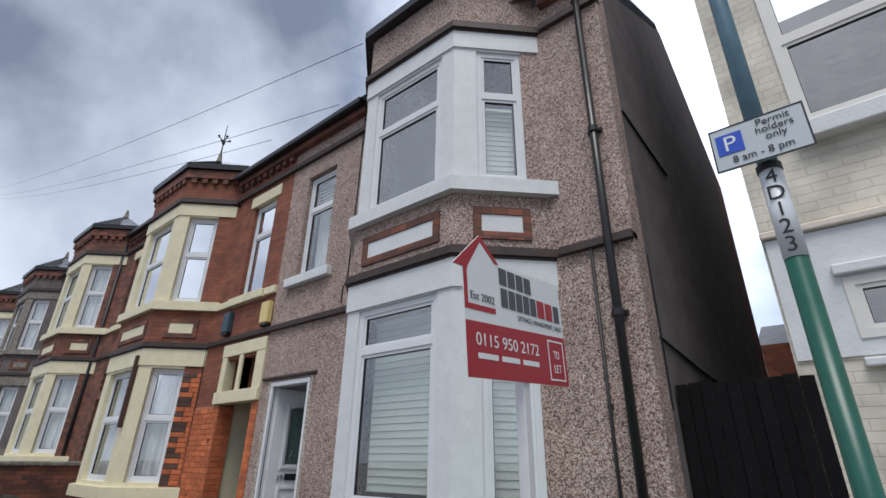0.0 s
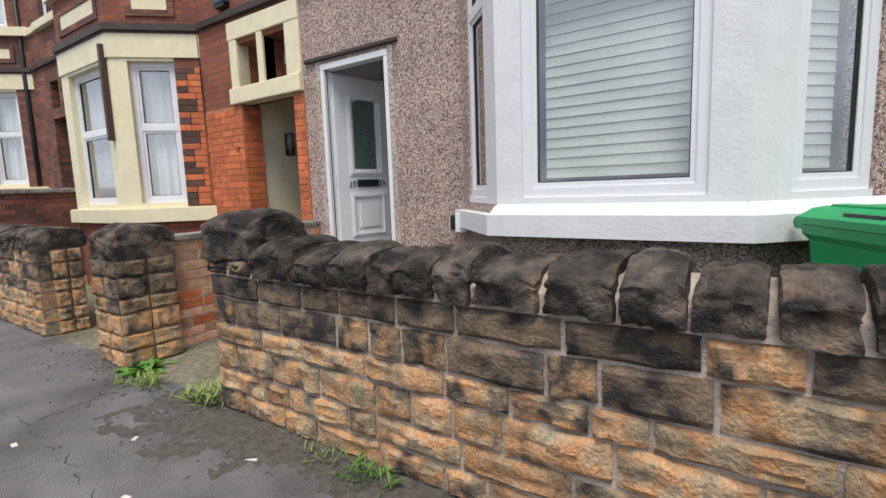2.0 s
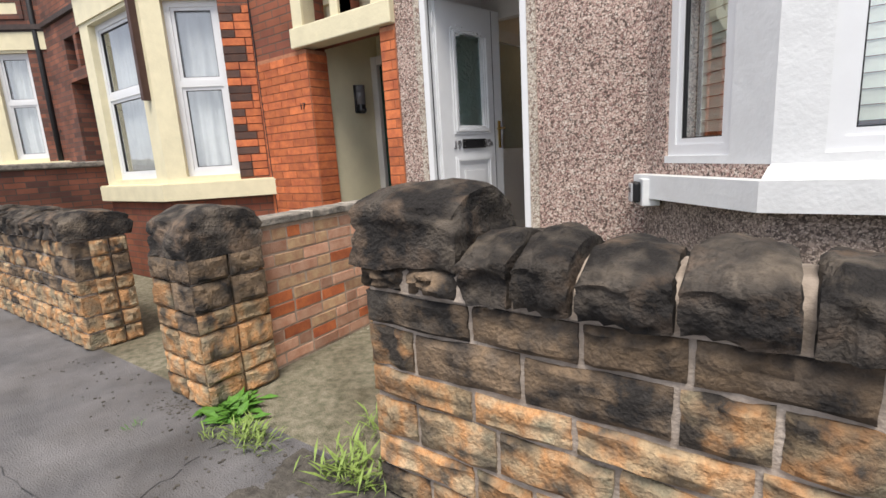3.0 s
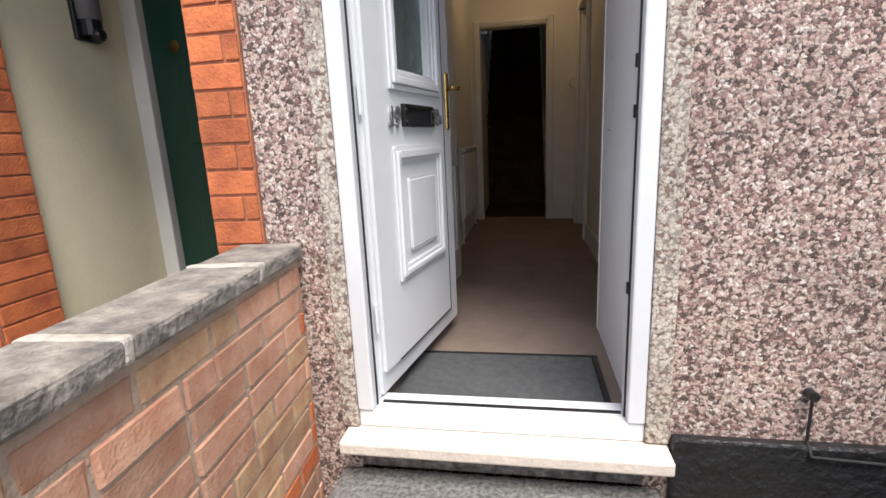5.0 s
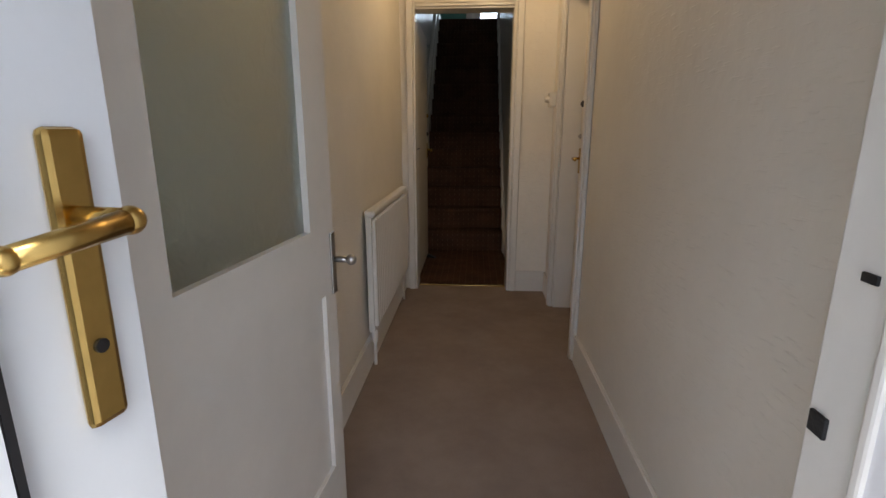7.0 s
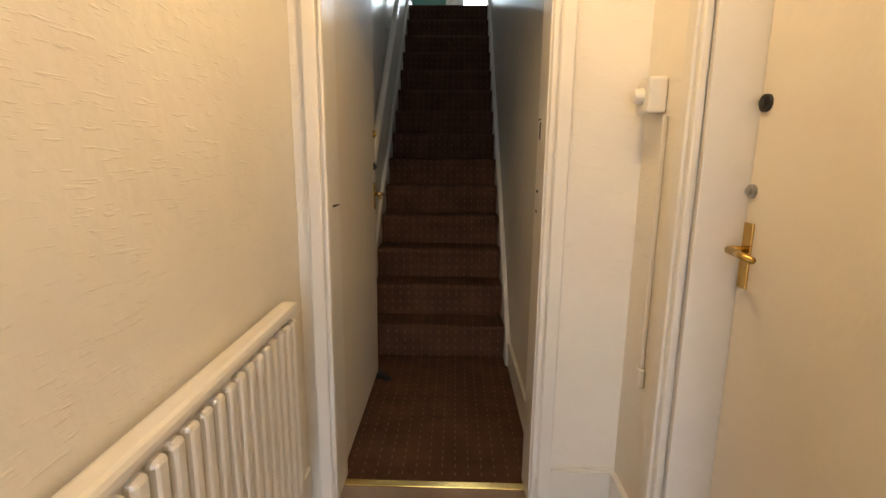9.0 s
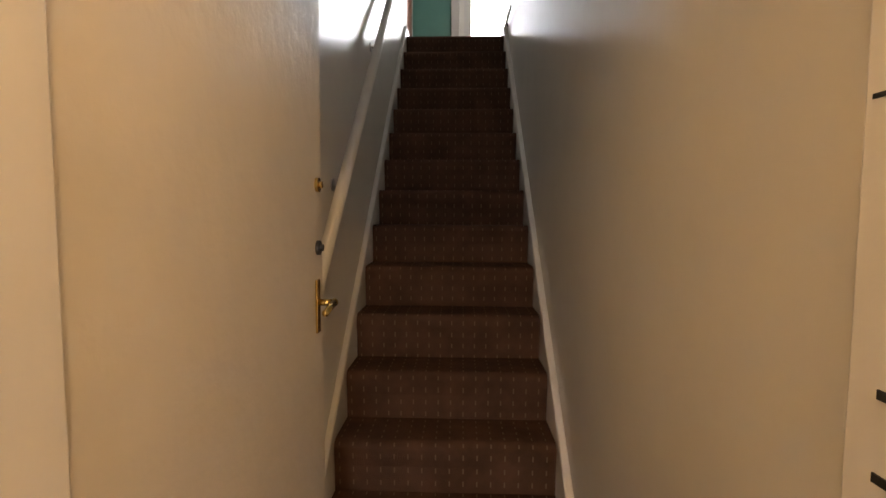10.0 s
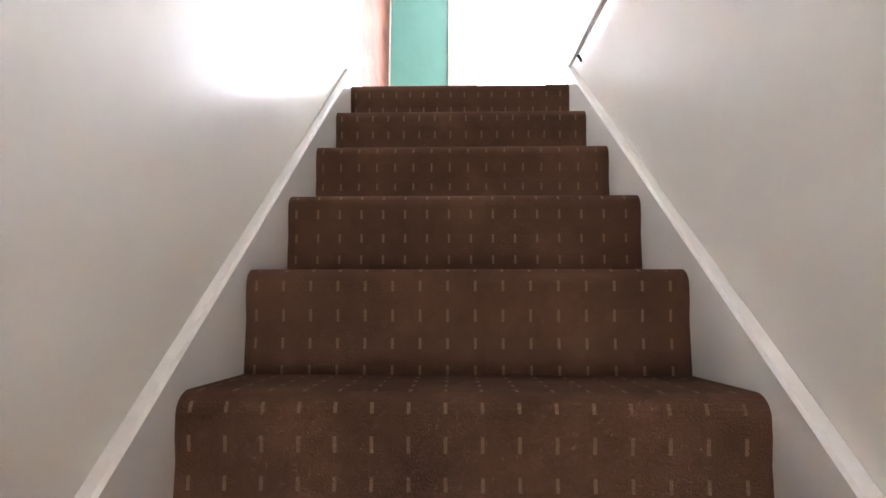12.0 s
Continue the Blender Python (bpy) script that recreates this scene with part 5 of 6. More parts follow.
gc = thing("wall_cable", "thin dark cable sagging on the gable wall", "cable", "", "", (5.18, 1.0, 3.0))
bm = bmesh.new()
tube(bm, [(5.175, 0.28, 3.2), (5.175, 0.29, 2.5), (5.175, 0.28, 1.9)], 0.006)
part("cable", bm, BLACK, gc)
bm = bmesh.new()
tube(bm, [(5.175, 0.26, 4.76), (5.175, 1.0, 4.735), (5.175, 1.7, 4.72)], 0.01)
part("cable", bm, BLACK, gc)
bm = bmesh.new()
tube(bm, [(5.175, 0.26, 2.46), (5.175, 1.4, 2.38), (5.175, 2.65, 2.32)], 0.012)
part("cable", bm, BLACK, gc)

# ---- next-door porch ----
PX0, PX1 = -1.36, -0.5
for z0, z1, y0, y1 in ((3.0, 3.2, -0.035, 0.06), (2.28, 2.46, -0.06, 0.12)):
    bm = bmesh.new()
    box(bm, -1.5, -0.252, y0, y1, z0, z1, 0.01)
    part("porch_stonework", bm, CREAM, h17, "cream painted stone over the porch")
for x0, x1 in ((-1.48, -1.34), (-0.96, -0.86), (-0.48, -0.252)):
    bm = bmesh.new()
    box(bm, x0, x1, -0.03, 0.14, 2.46, 3.0, 0.008)
    part("porch_stonework", bm, CREAM, h17, "cream painted stone over the porch")
bm = bmesh.new()
box(bm, -1.42, -0.4, 0.3, 0.33, 2.4, 3.1)
part("fanlight_back", bm, PORCH_CREAM, h17)
for b in ((-1.52, -1.385, 0.251, 1.0, 0.0, 2.9), (-0.42, -0.38, 0.251, 1.0, 0.0, 2.9), (-1.384, -0.421, 0.26, 1.0, 2.7, 2.8), (-1.6, -0.38, 1.001, 1.06, 0.0, 2.9)):
    bm = bmesh.new()
    box(bm, *b)
    part("porch_lining", bm, PORCH_CREAM, h17, "pale yellow painted porch wall")
gd = thing("door_6", "dark green panelled door in a white frame", "door", "", "structure", (-0.9, 0.95, 0.2))
bm = bmesh.new()
box(bm, -1.3, -0.5, 0.93, 0.975, 0.12, 2.2, 0.004)
gl = part("leaf", bm, GREEN_DOOR, gd)
for x0, x1, z0, z1 in ((-1.15, -0.93, 0.3, 0.95), (-0.85, -0.63, 0.3, 0.95), (-1.15, -0.93, 1.25, 2.05), (-0.85, -0.63, 1.25, 2.05)):
    bm = bmesh.new()
    box(bm, x0, x1, 0.92, 0.931, z0, z1, 0.006)
    part("panel", bm, GREEN_DOOR, gl)
bm = bmesh.new()
cyl(bm, (-1.15, 0.93, 1.72), (-1.15, 0.915, 1.72), 0.03)
part("door_knocker", bm, BRASS, gl)
for b in ((-1.384, -1.3, 0.88, 0.998, 0.1, 2.3), (-0.5, -0.422, 0.88, 0.998, 0.1, 2.3), (-1.3, -0.5, 0.88, 0.998, 2.21, 2.3)):
    bm = bmesh.new()
    box(bm, *b, 0.006)
    part("frame", bm, WHITE_WOOD, gd)
pl = thing("porch_lamp", "black porch lamp with a smoked cover", "lamp", "", "", (-1.38, 0.65, 1.85))
bm = bmesh.new()
box(bm, -1.386, -1.36, 0.59, 0.71, 1.71, 1.995, 0.008)
part("back_plate", bm, BLACK, pl)
bm = bmesh.new()
cyl(bm, (-1.345, 0.65, 1.795), (-1.345, 0.65, 1.99), 0.05, seg=18)
part("cover", bm, LAMP_SMOKE, pl, "smoked grey cover", True)
bm = bmesh.new()
cyl(bm, (-1.345, 0.65, 1.73), (-1.345, 0.65, 1.795), 0.046)
ball(bm, (-1.315, 0.65, 1.735), 0.033)
part("sensor", bm, BLACK, pl)
lettering("17", 0.085, Matrix.Translation((-1.52, -0.015, 1.735)) @ Matrix.Rotation(radians(90), 4, "X"), IRON, h17, "house_number", 0.004)


def alarm(x, z, material, label, base):
    ob = thing("alarm_box", label, "alarm", "", "", (x, -0.02, z))
    bm = bmesh.new()
    extrude(bm, [(-0.11, 0.0), (0.11, 0.0), (0.11, 0.34), (-0.11, 0.34)], Matrix.Translation((x, -0.002, z)) @ Matrix.Rotation(radians(90), 4, "X"), 0.085)
    bmesh.ops.bevel(bm, geom=bm.edges[:], offset=0.012, segments=2, affect="EDGES")
    part("cover", bm, material, ob)
    bm = bmesh.new()
    box(bm, x - 0.09, x + 0.09, -0.08, -0.002, z - 0.045, z - 0.001, 0.01)
    part("base", bm, base, ob, "dark base")


ALARM_BLUE = mat("blue_grey_plastic", (0.045, 0.085, 0.12), 0.4, var=0.15)
ALARM_CREAM = mat("cream_plastic", (0.72, 0.58, 0.25), 0.4, var=0.05)
alarm(-1.53, 3.42, ALARM_BLUE, "blue alarm box on the brick wall", BLACK)
alarm(-0.37, 3.4, ALARM_CREAM, "cream alarm box on the brick wall", IRON)
bm = bmesh.new()
tube(bm, [(-2.16, -0.012, 3.3), (-2.13, -0.012, 2.4), (-2.1, -0.012, 1.2), (-2.08, -0.012, 0.7)], 0.006)
part("cable", bm, BLACK, h17, "thin dark cable")
bm = bmesh.new()
box(bm, -3.02, -2.96, -0.79, -0.72, 1.95, 3.1)
part("rail", bm, mat("brown_timber", (0.08, 0.04, 0.03), 0.6, var=0.3), h17, "brown timber upright on the bay")
bm = bmesh.new()
tube(bm, [(-2.05, 0.0, 6.0), (-2.02, -0.1, 5.98), (-1.98, -0.16, 5.94)], 0.03)
part("security_camera", bm, BLACK, h17, "small black security camera")
# ridge finial and chimney pot of the brick house
fn = thing("roof_finial", "wrought iron weather vane on the bay roof", "finial", "", "", (-3.66, 0.05, 7.9))
bm = bmesh.new()
cyl(bm, (-3.66, 0.05, 7.85), (-3.66, 0.05, 8.75), 0.018, 0.008)
for a in range(4):
    d = Vector((math.cos(a * 1.57), math.sin(a * 1.57), 0)) * 0.13
    cyl(bm, (-3.66, 0.05, 8.3), (-3.66 + d.x, 0.05 + d.y, 8.36), 0.012)
    ball(bm, (-3.66 + d.x, 0.05 + d.y, 8.38), 0.03)
ball(bm, (-3.66, 0.05, 8.25), 0.04)
part("vane", bm, IRON, fn)
cp = thing("chimney_pot", "round terracotta ridge vent on the roof", "chimney", "", "", (-4.2, 1.0, 7.1))
bm = bmesh.new()
cyl(bm, (-4.2, 1.0, 7.0), (-4.2, 1.0, 8.0), 0.3, 0.27, 18)
part("pot", bm, TERRA, cp, "", True)
for x, dz in ((-8.0, 0.3), (-5.66, 0.0)):
    ob = thing("downpipe", "dark iron downpipe on the brick front", "pipe", "downpipes", "", (x, -0.06, 0))
    bm = bmesh.new()
    cyl(bm, (x, -0.08, 0.0), (x, -0.08, 6.5 + dz), 0.045, seg=12)
    part("pipe", bm, IRON, ob, "", True)
    bm = bmesh.new()
    box(bm, x - 0.06, x + 0.06, -0.03, 0.0, 2.0, 2.05)
    part("bracket", bm, IRON, ob)

# overhead cables
for i, (a, b, sag) in enumerate((((2.1, -0.66, 6.95), (-30, -1.5, 16.1), 0.3), ((1.044, -0.2, 6.72), (-30, -1.36, 15.67), 0.3), ((-0.93, -0.2, 6.94), (-30, -1.29, 15.44), 0.3))):
    ob = thing("overhead_cable", "thin dark telephone cable across the sky", "cable", "overhead cables", "", a)
    bm = bmesh.new()
    pts = [Vector(a).lerp(Vector(b), k / 10) - Vector((0, 0, sag * 4 * (k / 10) * (1 - k / 10))) for k in range(11)]
    tube(bm, pts, 0.005, 5)
    part("cable", bm, BLACK, ob)

# ---- cream painted house across the alley ----
ch = thing("house", "cream painted brick house across the alley", "house", "", "", (8.0, 2.0, 0))
CY = 0.45
bm = bmesh.new()
wall_boxes(bm, 6.0, 11.0, -0.4, 9.0, CY, CY + 0.25, [(6.46, 7.7, 4.03, 6.3), (6.405, 7.6, 2.31, 2.74)])
part("front_wall", bm, CREAM_BRICK, ch)
bm = bmesh.new()
box(bm, 6.0, 6.2, CY + 0.251, 14.0, -0.4, 9.0)
part("side_wall", bm, BRICKS_SIDE, ch, "brown weathered brick side wall")
bm = bmesh.new()
box(bm, 6.2, 11.0, 5.0, 5.2, -0.4, 9.0)
part("back_wall", bm, BRICKS_SIDE, ch)
CM, _ = facet((0, CY), (1, CY))
window(ch, CM, 6.46, 7.7, 4.03, 6.3, -0.02, 4.92, 0.07, WHITE_WOOD)
window(ch, CM, 6.405, 7.6, 2.31, 2.74, -0.03, None, 0.06, WHITE_WOOD)
for b in ((6.42, 7.8, CY - 0.12, CY + 0.02, 3.87, 4.025), (6.365, 7.65, CY - 0.07, CY + 0.02, 2.76, 2.84), (6.38, 7.7, CY - 0.07, CY + 0.02, 2.12, 2.18)):
    bm = bmesh.new()
    box(bm, *b, 0.012)
    part("window_sill", bm, WHITE, ch, "white painted sill")
bm = bmesh.new()
box(bm, 6.0, 11.0, CY - 0.06, CY + 0.02, 3.14, 3.2, 0.012)
part("string_course", bm, CREAM_SILL, ch, "cream moulding between the storeys")
bm = bmesh.new()
wall_boxes(bm, 6.02, 11.0, 2.2, 3.13, CY - 0.02, CY - 0.002, [(6.405, 7.6, 2.31, 2.74)])
part("white_render", bm, WHITE, ch, "white painted render of the ground floor")
fc = thing("fence", "tall black stained board fence across the alley", "fence", "", "", (5.58, 0.5, 0))
for i in range(10):
    x = 5.18 + i * 0.0915
    bm = bmesh.new()
    box(bm, x, x + 0.088, 0.412 + (i % 2) * 0.012, 0.432 + (i % 2) * 0.012, 0.03, 2.1 + 0.01 * ((i * 7) % 3), 0.003)
    part("board", bm, FENCE, fc)
for z in (0.4, 1.7):
    bm = bmesh.new()
    box(bm, 5.175, 5.995, 0.446, 0.5, z, z + 0.08)
    part("rail", bm, FENCE, fc)
bm = bmesh.new()
box(bm, 5.178, 5.27, 0.46, 0.55, -0.02, 2.08, 0.004)
part("post", bm, FENCE, fc)
hc = thing("outbuilding", "red brick outbuilding with a grey roof behind the fence", "building", "", "", (5.6, 12.0, 0))
bm = bmesh.new()
box(bm, 4.6, 5.98, 12.0, 14.0, -0.3, 4.6)
part("wall", bm, BRICKS, hc)
bm = bmesh.new()
extrude(bm, [(12.0, 4.6), (14.2, 4.6), (14.2, 5.6)], Matrix(((0, 0, 1, 4.5), (1, 0, 0, 0), (0, 1, 0, 0), (0, 0, 0, 1))), 1.48)
part("roof", bm, SLATE, hc)

# ---- letting board ----
bd = thing("letting_board", "red and white letting board on a white post", "sign board", "", "", (5.16, -1.88, 0))
bm = bmesh.new()
box(bm, 5.1, 5.15, -1.905, -1.855, 0.0, 2.3, 0.004)
part("post", bm, POST_WHITE, bd, "white painted timber post")
YZ = Matrix(((0, 0, 1, 5.152), (1, 0, 0, -2.335), (0, 1, 0, 1.805), (0, 0, 0, 1))) @ Matrix.Rotation(radians(4.2), 4, "Z") @ Matrix.Diagonal((1.125, 1.125, 1, 1))
bm = bmesh.new()
extrude(bm, [(0.0, 0.0), (0.77, 0.0), (0.77, 0.475), (0.245, 0.455), (0.118, 0.55), (-0.06, 0.395), (0.0, 0.395)], YZ, 0.006)
brd = part("board", bm, SIGN_WHITE, bd, "printed plastic board")


def onboard(poly, material, name="print", lift=0.0):
    bm = bmesh.new()
    extrude(bm, poly, YZ @ Matrix.Translation((0, 0, 0.0062 + lift)), 0.0012)
    part(name, bm, material, brd)


onboard([(0.0, 0.0), (0.77, 0.0), (0.77, 0.218), (0.0, 0.198)], RED, "red_field")
for poly in ([(0.0, 0.24), (0.2, 0.244), (0.2, 0.266), (0.0, 0.262)], [(0.0, 0.262), (0.022, 0.262), (0.022, 0.385), (0.0, 0.385)],
             [(-0.06, 0.395), (0.0, 0.395), (0.03, 0.405), (0.118, 0.522), (0.118, 0.55)], [(0.118, 0.55), (0.118, 0.522), (0.215, 0.453), (0.245, 0.455)], [(0.0, 0.385), (0.022, 0.385), (0.03, 0.405), (0.0, 0.395)]):
    onboard(poly, RED, "red_arrow")
for a, b, c, d in ((0.6, 0.745, 0.02, 0.027), (0.6, 0.745, 0.188, 0.195), (0.6, 0.607, 0.027, 0.188), (0.738, 0.745, 0.027, 0.188)):
    onboard([(a, c), (b, c), (b, d), (a, d)], SIGN_WHITE, "white_border", 0.0014)
for text, size, x, y, material, wd in (("Est 2002", 0.042, 0.035, 0.282, SIGN_GREY, 0.16), ("LETTINGS | MANAGEMENT | SALES", 0.03, 0.36, 0.245, SIGN_GREY, 0.39),
                                     ("0115 950 2172", 0.066, 0.055, 0.115, SIGN_WHITE, 0.46), ("TO", 0.05, 0.645, 0.115, SIGN_WHITE, 0.055), ("LET", 0.05, 0.64, 0.055, SIGN_WHITE, 0.07)):
    lettering(text, size, YZ @ Matrix.Translation((x, y, 0.0085)), material, brd, "lettering", 0.0006, width=wd)

# the firm's name and address as plain blocks
for x0, n, w, y, h, material in ((0.24, 4, 0.066, 0.375, 0.07, SIGN_GREY), (0.245, 5, 0.058, 0.283, 0.078, SIGN_GREY), (0.537, 2, 0.075, 0.283, 0.078, RED), (0.69, 1, 0.062, 0.283, 0.078, SIGN_GREY), (0.065, 3, 0.155, 0.068, 0.02, SIGN_WHITE)):
    for k in range(n):
        onboard([(x0 + k * w, y), (x0 + (k + 0.84) * w, y), (x0 + (k + 0.84) * w, y + h), (x0 + k * w, y + h)], material, "name_block", 0.0014)

# ---- parking sign ----
ps = thing("parking_sign", "green sign post with a blue and white permit sign", "street sign", "", "", (6.235, -2.08, 0))
bm = bmesh.new()
cyl(bm, (6.24, -2.08, 0.0), (6.24, -2.08, 2.1), 0.033, seg=20)
part("post_base", bm, POST_GREEN, ps, "dark green painted column", True)
bm = bmesh.new()
cyl(bm, (6.24, -2.08, 2.1), (6.24, -2.08, 4.6), 0.031, seg=18)
part("post_top", bm, POST_GREY, ps, "grey upper column", True)
bm = bmesh.new()
cyl(bm, (6.24, -2.08, 2.1), (6.24, -2.08, 2.42), 0.0345, seg=20)
pid = part("number_plate", bm, SIGN_WHITE, ps, "white number band round the post", True)
bm = bmesh.new()
cyl(bm, (6.24, -2.08, 2.415), (6.24, -2.08, 2.44), 0.038, seg=18)
box(bm, 6.2, 6.28, -2.142, -2.08, 2.5, 2.53, 0.004)
part("bracket", bm, IRON, ps, "dark clamp behind the sign plate")
XZ = Matrix.Rotation(radians(90), 4, "X")
for i, c in enumerate("4D123"):
    lettering(c, 0.072, Matrix.Translation((6.24, -2.1155, 2.36 - i * 0.061)) @ XZ, BLACK, pid, "lettering", 0.0008, "CENTER")
bm = bmesh.new()
box(bm, 6.098, 6.378, -2.15, -2.142, 2.43, 2.60, 0.0035)
pp = part("plate", bm, SIGN_PALE, ps)
bm = bmesh.new()
wall_boxes(bm, 6.098, 6.378, 2.43, 2.60, -2.1515, -2.1495, [(6.103, 6.373, 2.435, 2.595)])
part("border", bm, BLACK, pp)
bm = bmesh.new()
box(bm, 6.115, 6.195, -2.1525, -2.149, 2.49, 2.57, 0.0005)
part("blue_square", bm, SIGN_BLUE, pp)
lettering("P", 0.082, Matrix.Translation((6.155, -2.1535, 2.502)) @ XZ, SIGN_WHITE, pp, "lettering", 0.0006, "CENTER")
for text, x, z, size in (("Permit", 6.288, 2.562, 0.036), ("holders", 6.288, 2.532, 0.036), ("only", 6.288, 2.502, 0.036), ("8 am - 8 pm", 6.24, 2.452, 0.036)):
    lettering(text, size, Matrix.Translation((x, -2.1525, z)) @ XZ, BLACK, pp, "lettering", 0.0005, "CENTER")


# ---- bins ----
def bin_240(label, body_mat, m, number="", grp="wheelie bins"):
    ob = thing("wheelie_bin", label, "bin", grp)
    bm = bmesh.new()
    rings = []
    for z, w, d, off in ((0.06, 0.42, 0.46, 0.0), (0.5, 0.48, 0.56, 0.01), (0.93, 0.53, 0.63, 0.02), (0.96, 0.57, 0.68, 0.02), (1.0, 0.57, 0.68, 0.02)):
        c = 0.05
        rings.append([bm.verts.new((x, y + off, z)) for x, y in ((-w / 2 + c, -d / 2), (w / 2 - c, -d / 2), (w / 2, -d / 2 + c), (w / 2, d / 2 - c), (w / 2 - c, d / 2), (-w / 2 + c, d / 2), (-w / 2, d / 2 - c), (-w / 2, -d / 2 + c))])
    for a, b in zip(rings, rings[1:]):
        for i in range(8):
            bm.faces.new((a[i], a[(i + 1) % 8], b[(i + 1) % 8], b[i]))
    bm.faces.new(rings[0][::-1])
    bm.faces.new(rings[-1])
    part("body", bm, body_mat, ob)
    bm = bmesh.new()
    vs = []
    for z, w, y0, y1 in ((1.003, 0.585, -0.36, 0.34), (1.035, 0.585, -0.36, 0.34), (1.075, 0.5, -0.3, 0.3), (1.085, 0.44, -0.24, 0.26)):
        c = 0.05
        vs.append([bm.verts.new((x, y, z)) for x, y in ((-w / 2 + c, y0), (w / 2 - c, y0), (w / 2, y0 + c), (w / 2, y1), (-w / 2, y1), (-w / 2, y0 + c))])
    for a, b in zip(vs, vs[1:]):
        for i in range(6):
            bm.faces.new((a[i], a[(i + 1) % 6], b[(i + 1) % 6], b[i]))
    bm.faces.new(vs[0][::-1])
    bm.faces.new(vs[-1])
    lid = part("lid", bm, body_mat, ob)
    bm = bmesh.new()
    box(bm, -0.2, 0.2, -0.345, -0.325, 1.04, 1.06, 0.004)
    part("grip_recess", bm, BLACK, lid)
    bm = bmesh.new()
    box(bm, -0.278, -0.262, -0.16, 0.06, 1.046, 1.064, 0.004)
    part("side_grip_recess", bm, BLACK, lid)
    for x in (-0.19, 0.19):
        bm = bmesh.new()
        box(bm, x - 0.035, x + 0.035, -0.2, 0.22, 1.082, 1.094, 0.005)
        part("lid_rib", bm, body_mat, lid)
    bm = bmesh.new()
    box(bm, -0.2, 0.2, -0.4, -0.355, 1.012, 1.03, 0.007)
    part("front_grip", bm, body_mat, lid)
    for x in (-0.22, 0.22):
        bm = bmesh.new()
        box(bm, x - 0.03, x + 0.03, 0.3, 0.45, 0.97, 1.03, 0.012)
        part("handle_bracket", bm, body_mat, ob)
        bm = bmesh.new()
        cyl(bm, (x * 1.12 - 0.03, 0.24, 0.1), (x * 1.12 + 0.03, 0.24, 0.1), 0.1, seg=18)
        part("wheel", bm, BLACK, ob)
    bm = bmesh.new()
    cyl(bm, (-0.25, 0.43, 1.0), (0.25, 0.43, 1.0), 0.016)
    part("handle_bar", bm, body_mat, ob)
    if number:
        lettering(number, 0.16, Matrix.Translation((-0.02, -0.334, 0.72)) @ Matrix.Rotation(radians(93), 4, "X"), ALARM_CREAM, ob, "number", 0.0005, "CENTER")
    ob.matrix_basis = m
    return ob


bin_240("bright green wheelie bin with a closed lid", BIN_GREEN, pose(4.36, -0.93, 0, 0, 0, 27), "17")
bin_240("faded dark green wheelie bin beside the wall", BIN_DARK, pose(5.05, -1.42, 0, 0, 0, -104))
bin_240("grey wheelie bin against the house wall", BIN_GREY, pose(4.98, -0.5, 0, 0, 0, -100))


# ---- stone walls, brick wall and weeds ----
def stone_mesh(seed, top=False):
    """A unit stone with a hewn, uneven face; a coping stone is rounded over its top."""
    rnd = random.Random(seed)
    off = Vector((rnd.uniform(0, 90), rnd.uniform(0, 90), rnd.uniform(0, 90)))
    bm = bmesh.new()
    bmesh.ops.create_cube(bm, size=1)
    bmesh.ops.subdivide_edges(bm, edges=bm.edges[:], cuts=9 if top else 6, use_grid_fill=True)
    lean, skew = rnd.uniform(-0.06, 0.06), rnd.uniform(-0.06, 0.06)
    for v in bm.verts:
        p = v.co.copy()
        q = p.copy()
        w = p if top else Vector((p.x * 2.0, p.y, p.z))
        n1, n2, n3 = noise.noise(w * 1.6 + off), noise.noise(w * 4.0 + off), noise.noise(w * 9.0 + off)
        if top:
            e = abs(p.y) * 2
            q.z = p.z if p.z < 0 else p.z * (1 - 0.5 * e ** 2.6) - 0.07 * (abs(p.x) * 2) ** 5
            q.y *= 1 - 0.12 * max(0.0, p.z * 2) ** 2
            q.x *= 1 - 0.06 * max(0.0, p.z * 2) ** 2 - 0.04 * e ** 4
            q.x += lean * q.z
            q += p.normalized() * (n1 * 0.11 + n2 * 0.075 + n3 * 0.04)
        else:
            rim = max(abs(p.x), abs(p.z)) > 0.49
            q.x += 0.03 * n2 * (abs(p.x) > 0.3)
            q.z += 0.07 * n1 * (abs(p.z) > 0.3) + skew * p.x
            q.y += (0.1 * n1 + 0.09 * n2 + 0.05 * n3) * (0.4 if rim else 1.0) + (0.05 if rim else -0.05) * (1 if p.y < 0 else -1)
        v.co = Vector((max(-0.5, min(0.5, q.x)), q.y, q.z))
    bm.normal_update()
    for edge in bm.edges:
        edge.smooth = edge.calc_face_angle(0) < (0.8 if top else 0.45)
    return bm


STONES = {}
for key, material, top in (("light", STONE_LIGHT, False), ("mid", STONE_MID, False), ("dark", STONE_DARK, False), ("cope", STONE, True)):
    STONES[key] = [mesh_of("stone", stone_mesh(key + str(i), top), material, True) for i in range(10)]
COURSES = ((0.0, 0.125, "llllm"), (0.125, 0.245, "lllm"), (0.245, 0.4, "lllm"), (0.4, 0.51, "llmmd"), (0.51, 0.665, "mmdd"), (0.665, 0.79, "mdddd"))
KEY = {"l": "light", "m": "mid", "d": "dark"}


def stone(parent, key, c, size, rz, rnd, name="stone"):
    o = new(name, rnd.choice(STONES[key]))
    o.location, o.scale, o.rotation_euler = c, size, (rnd.uniform(-0.02, 0.02), rnd.uniform(-0.02, 0.02), rz)
    return under(o, parent)


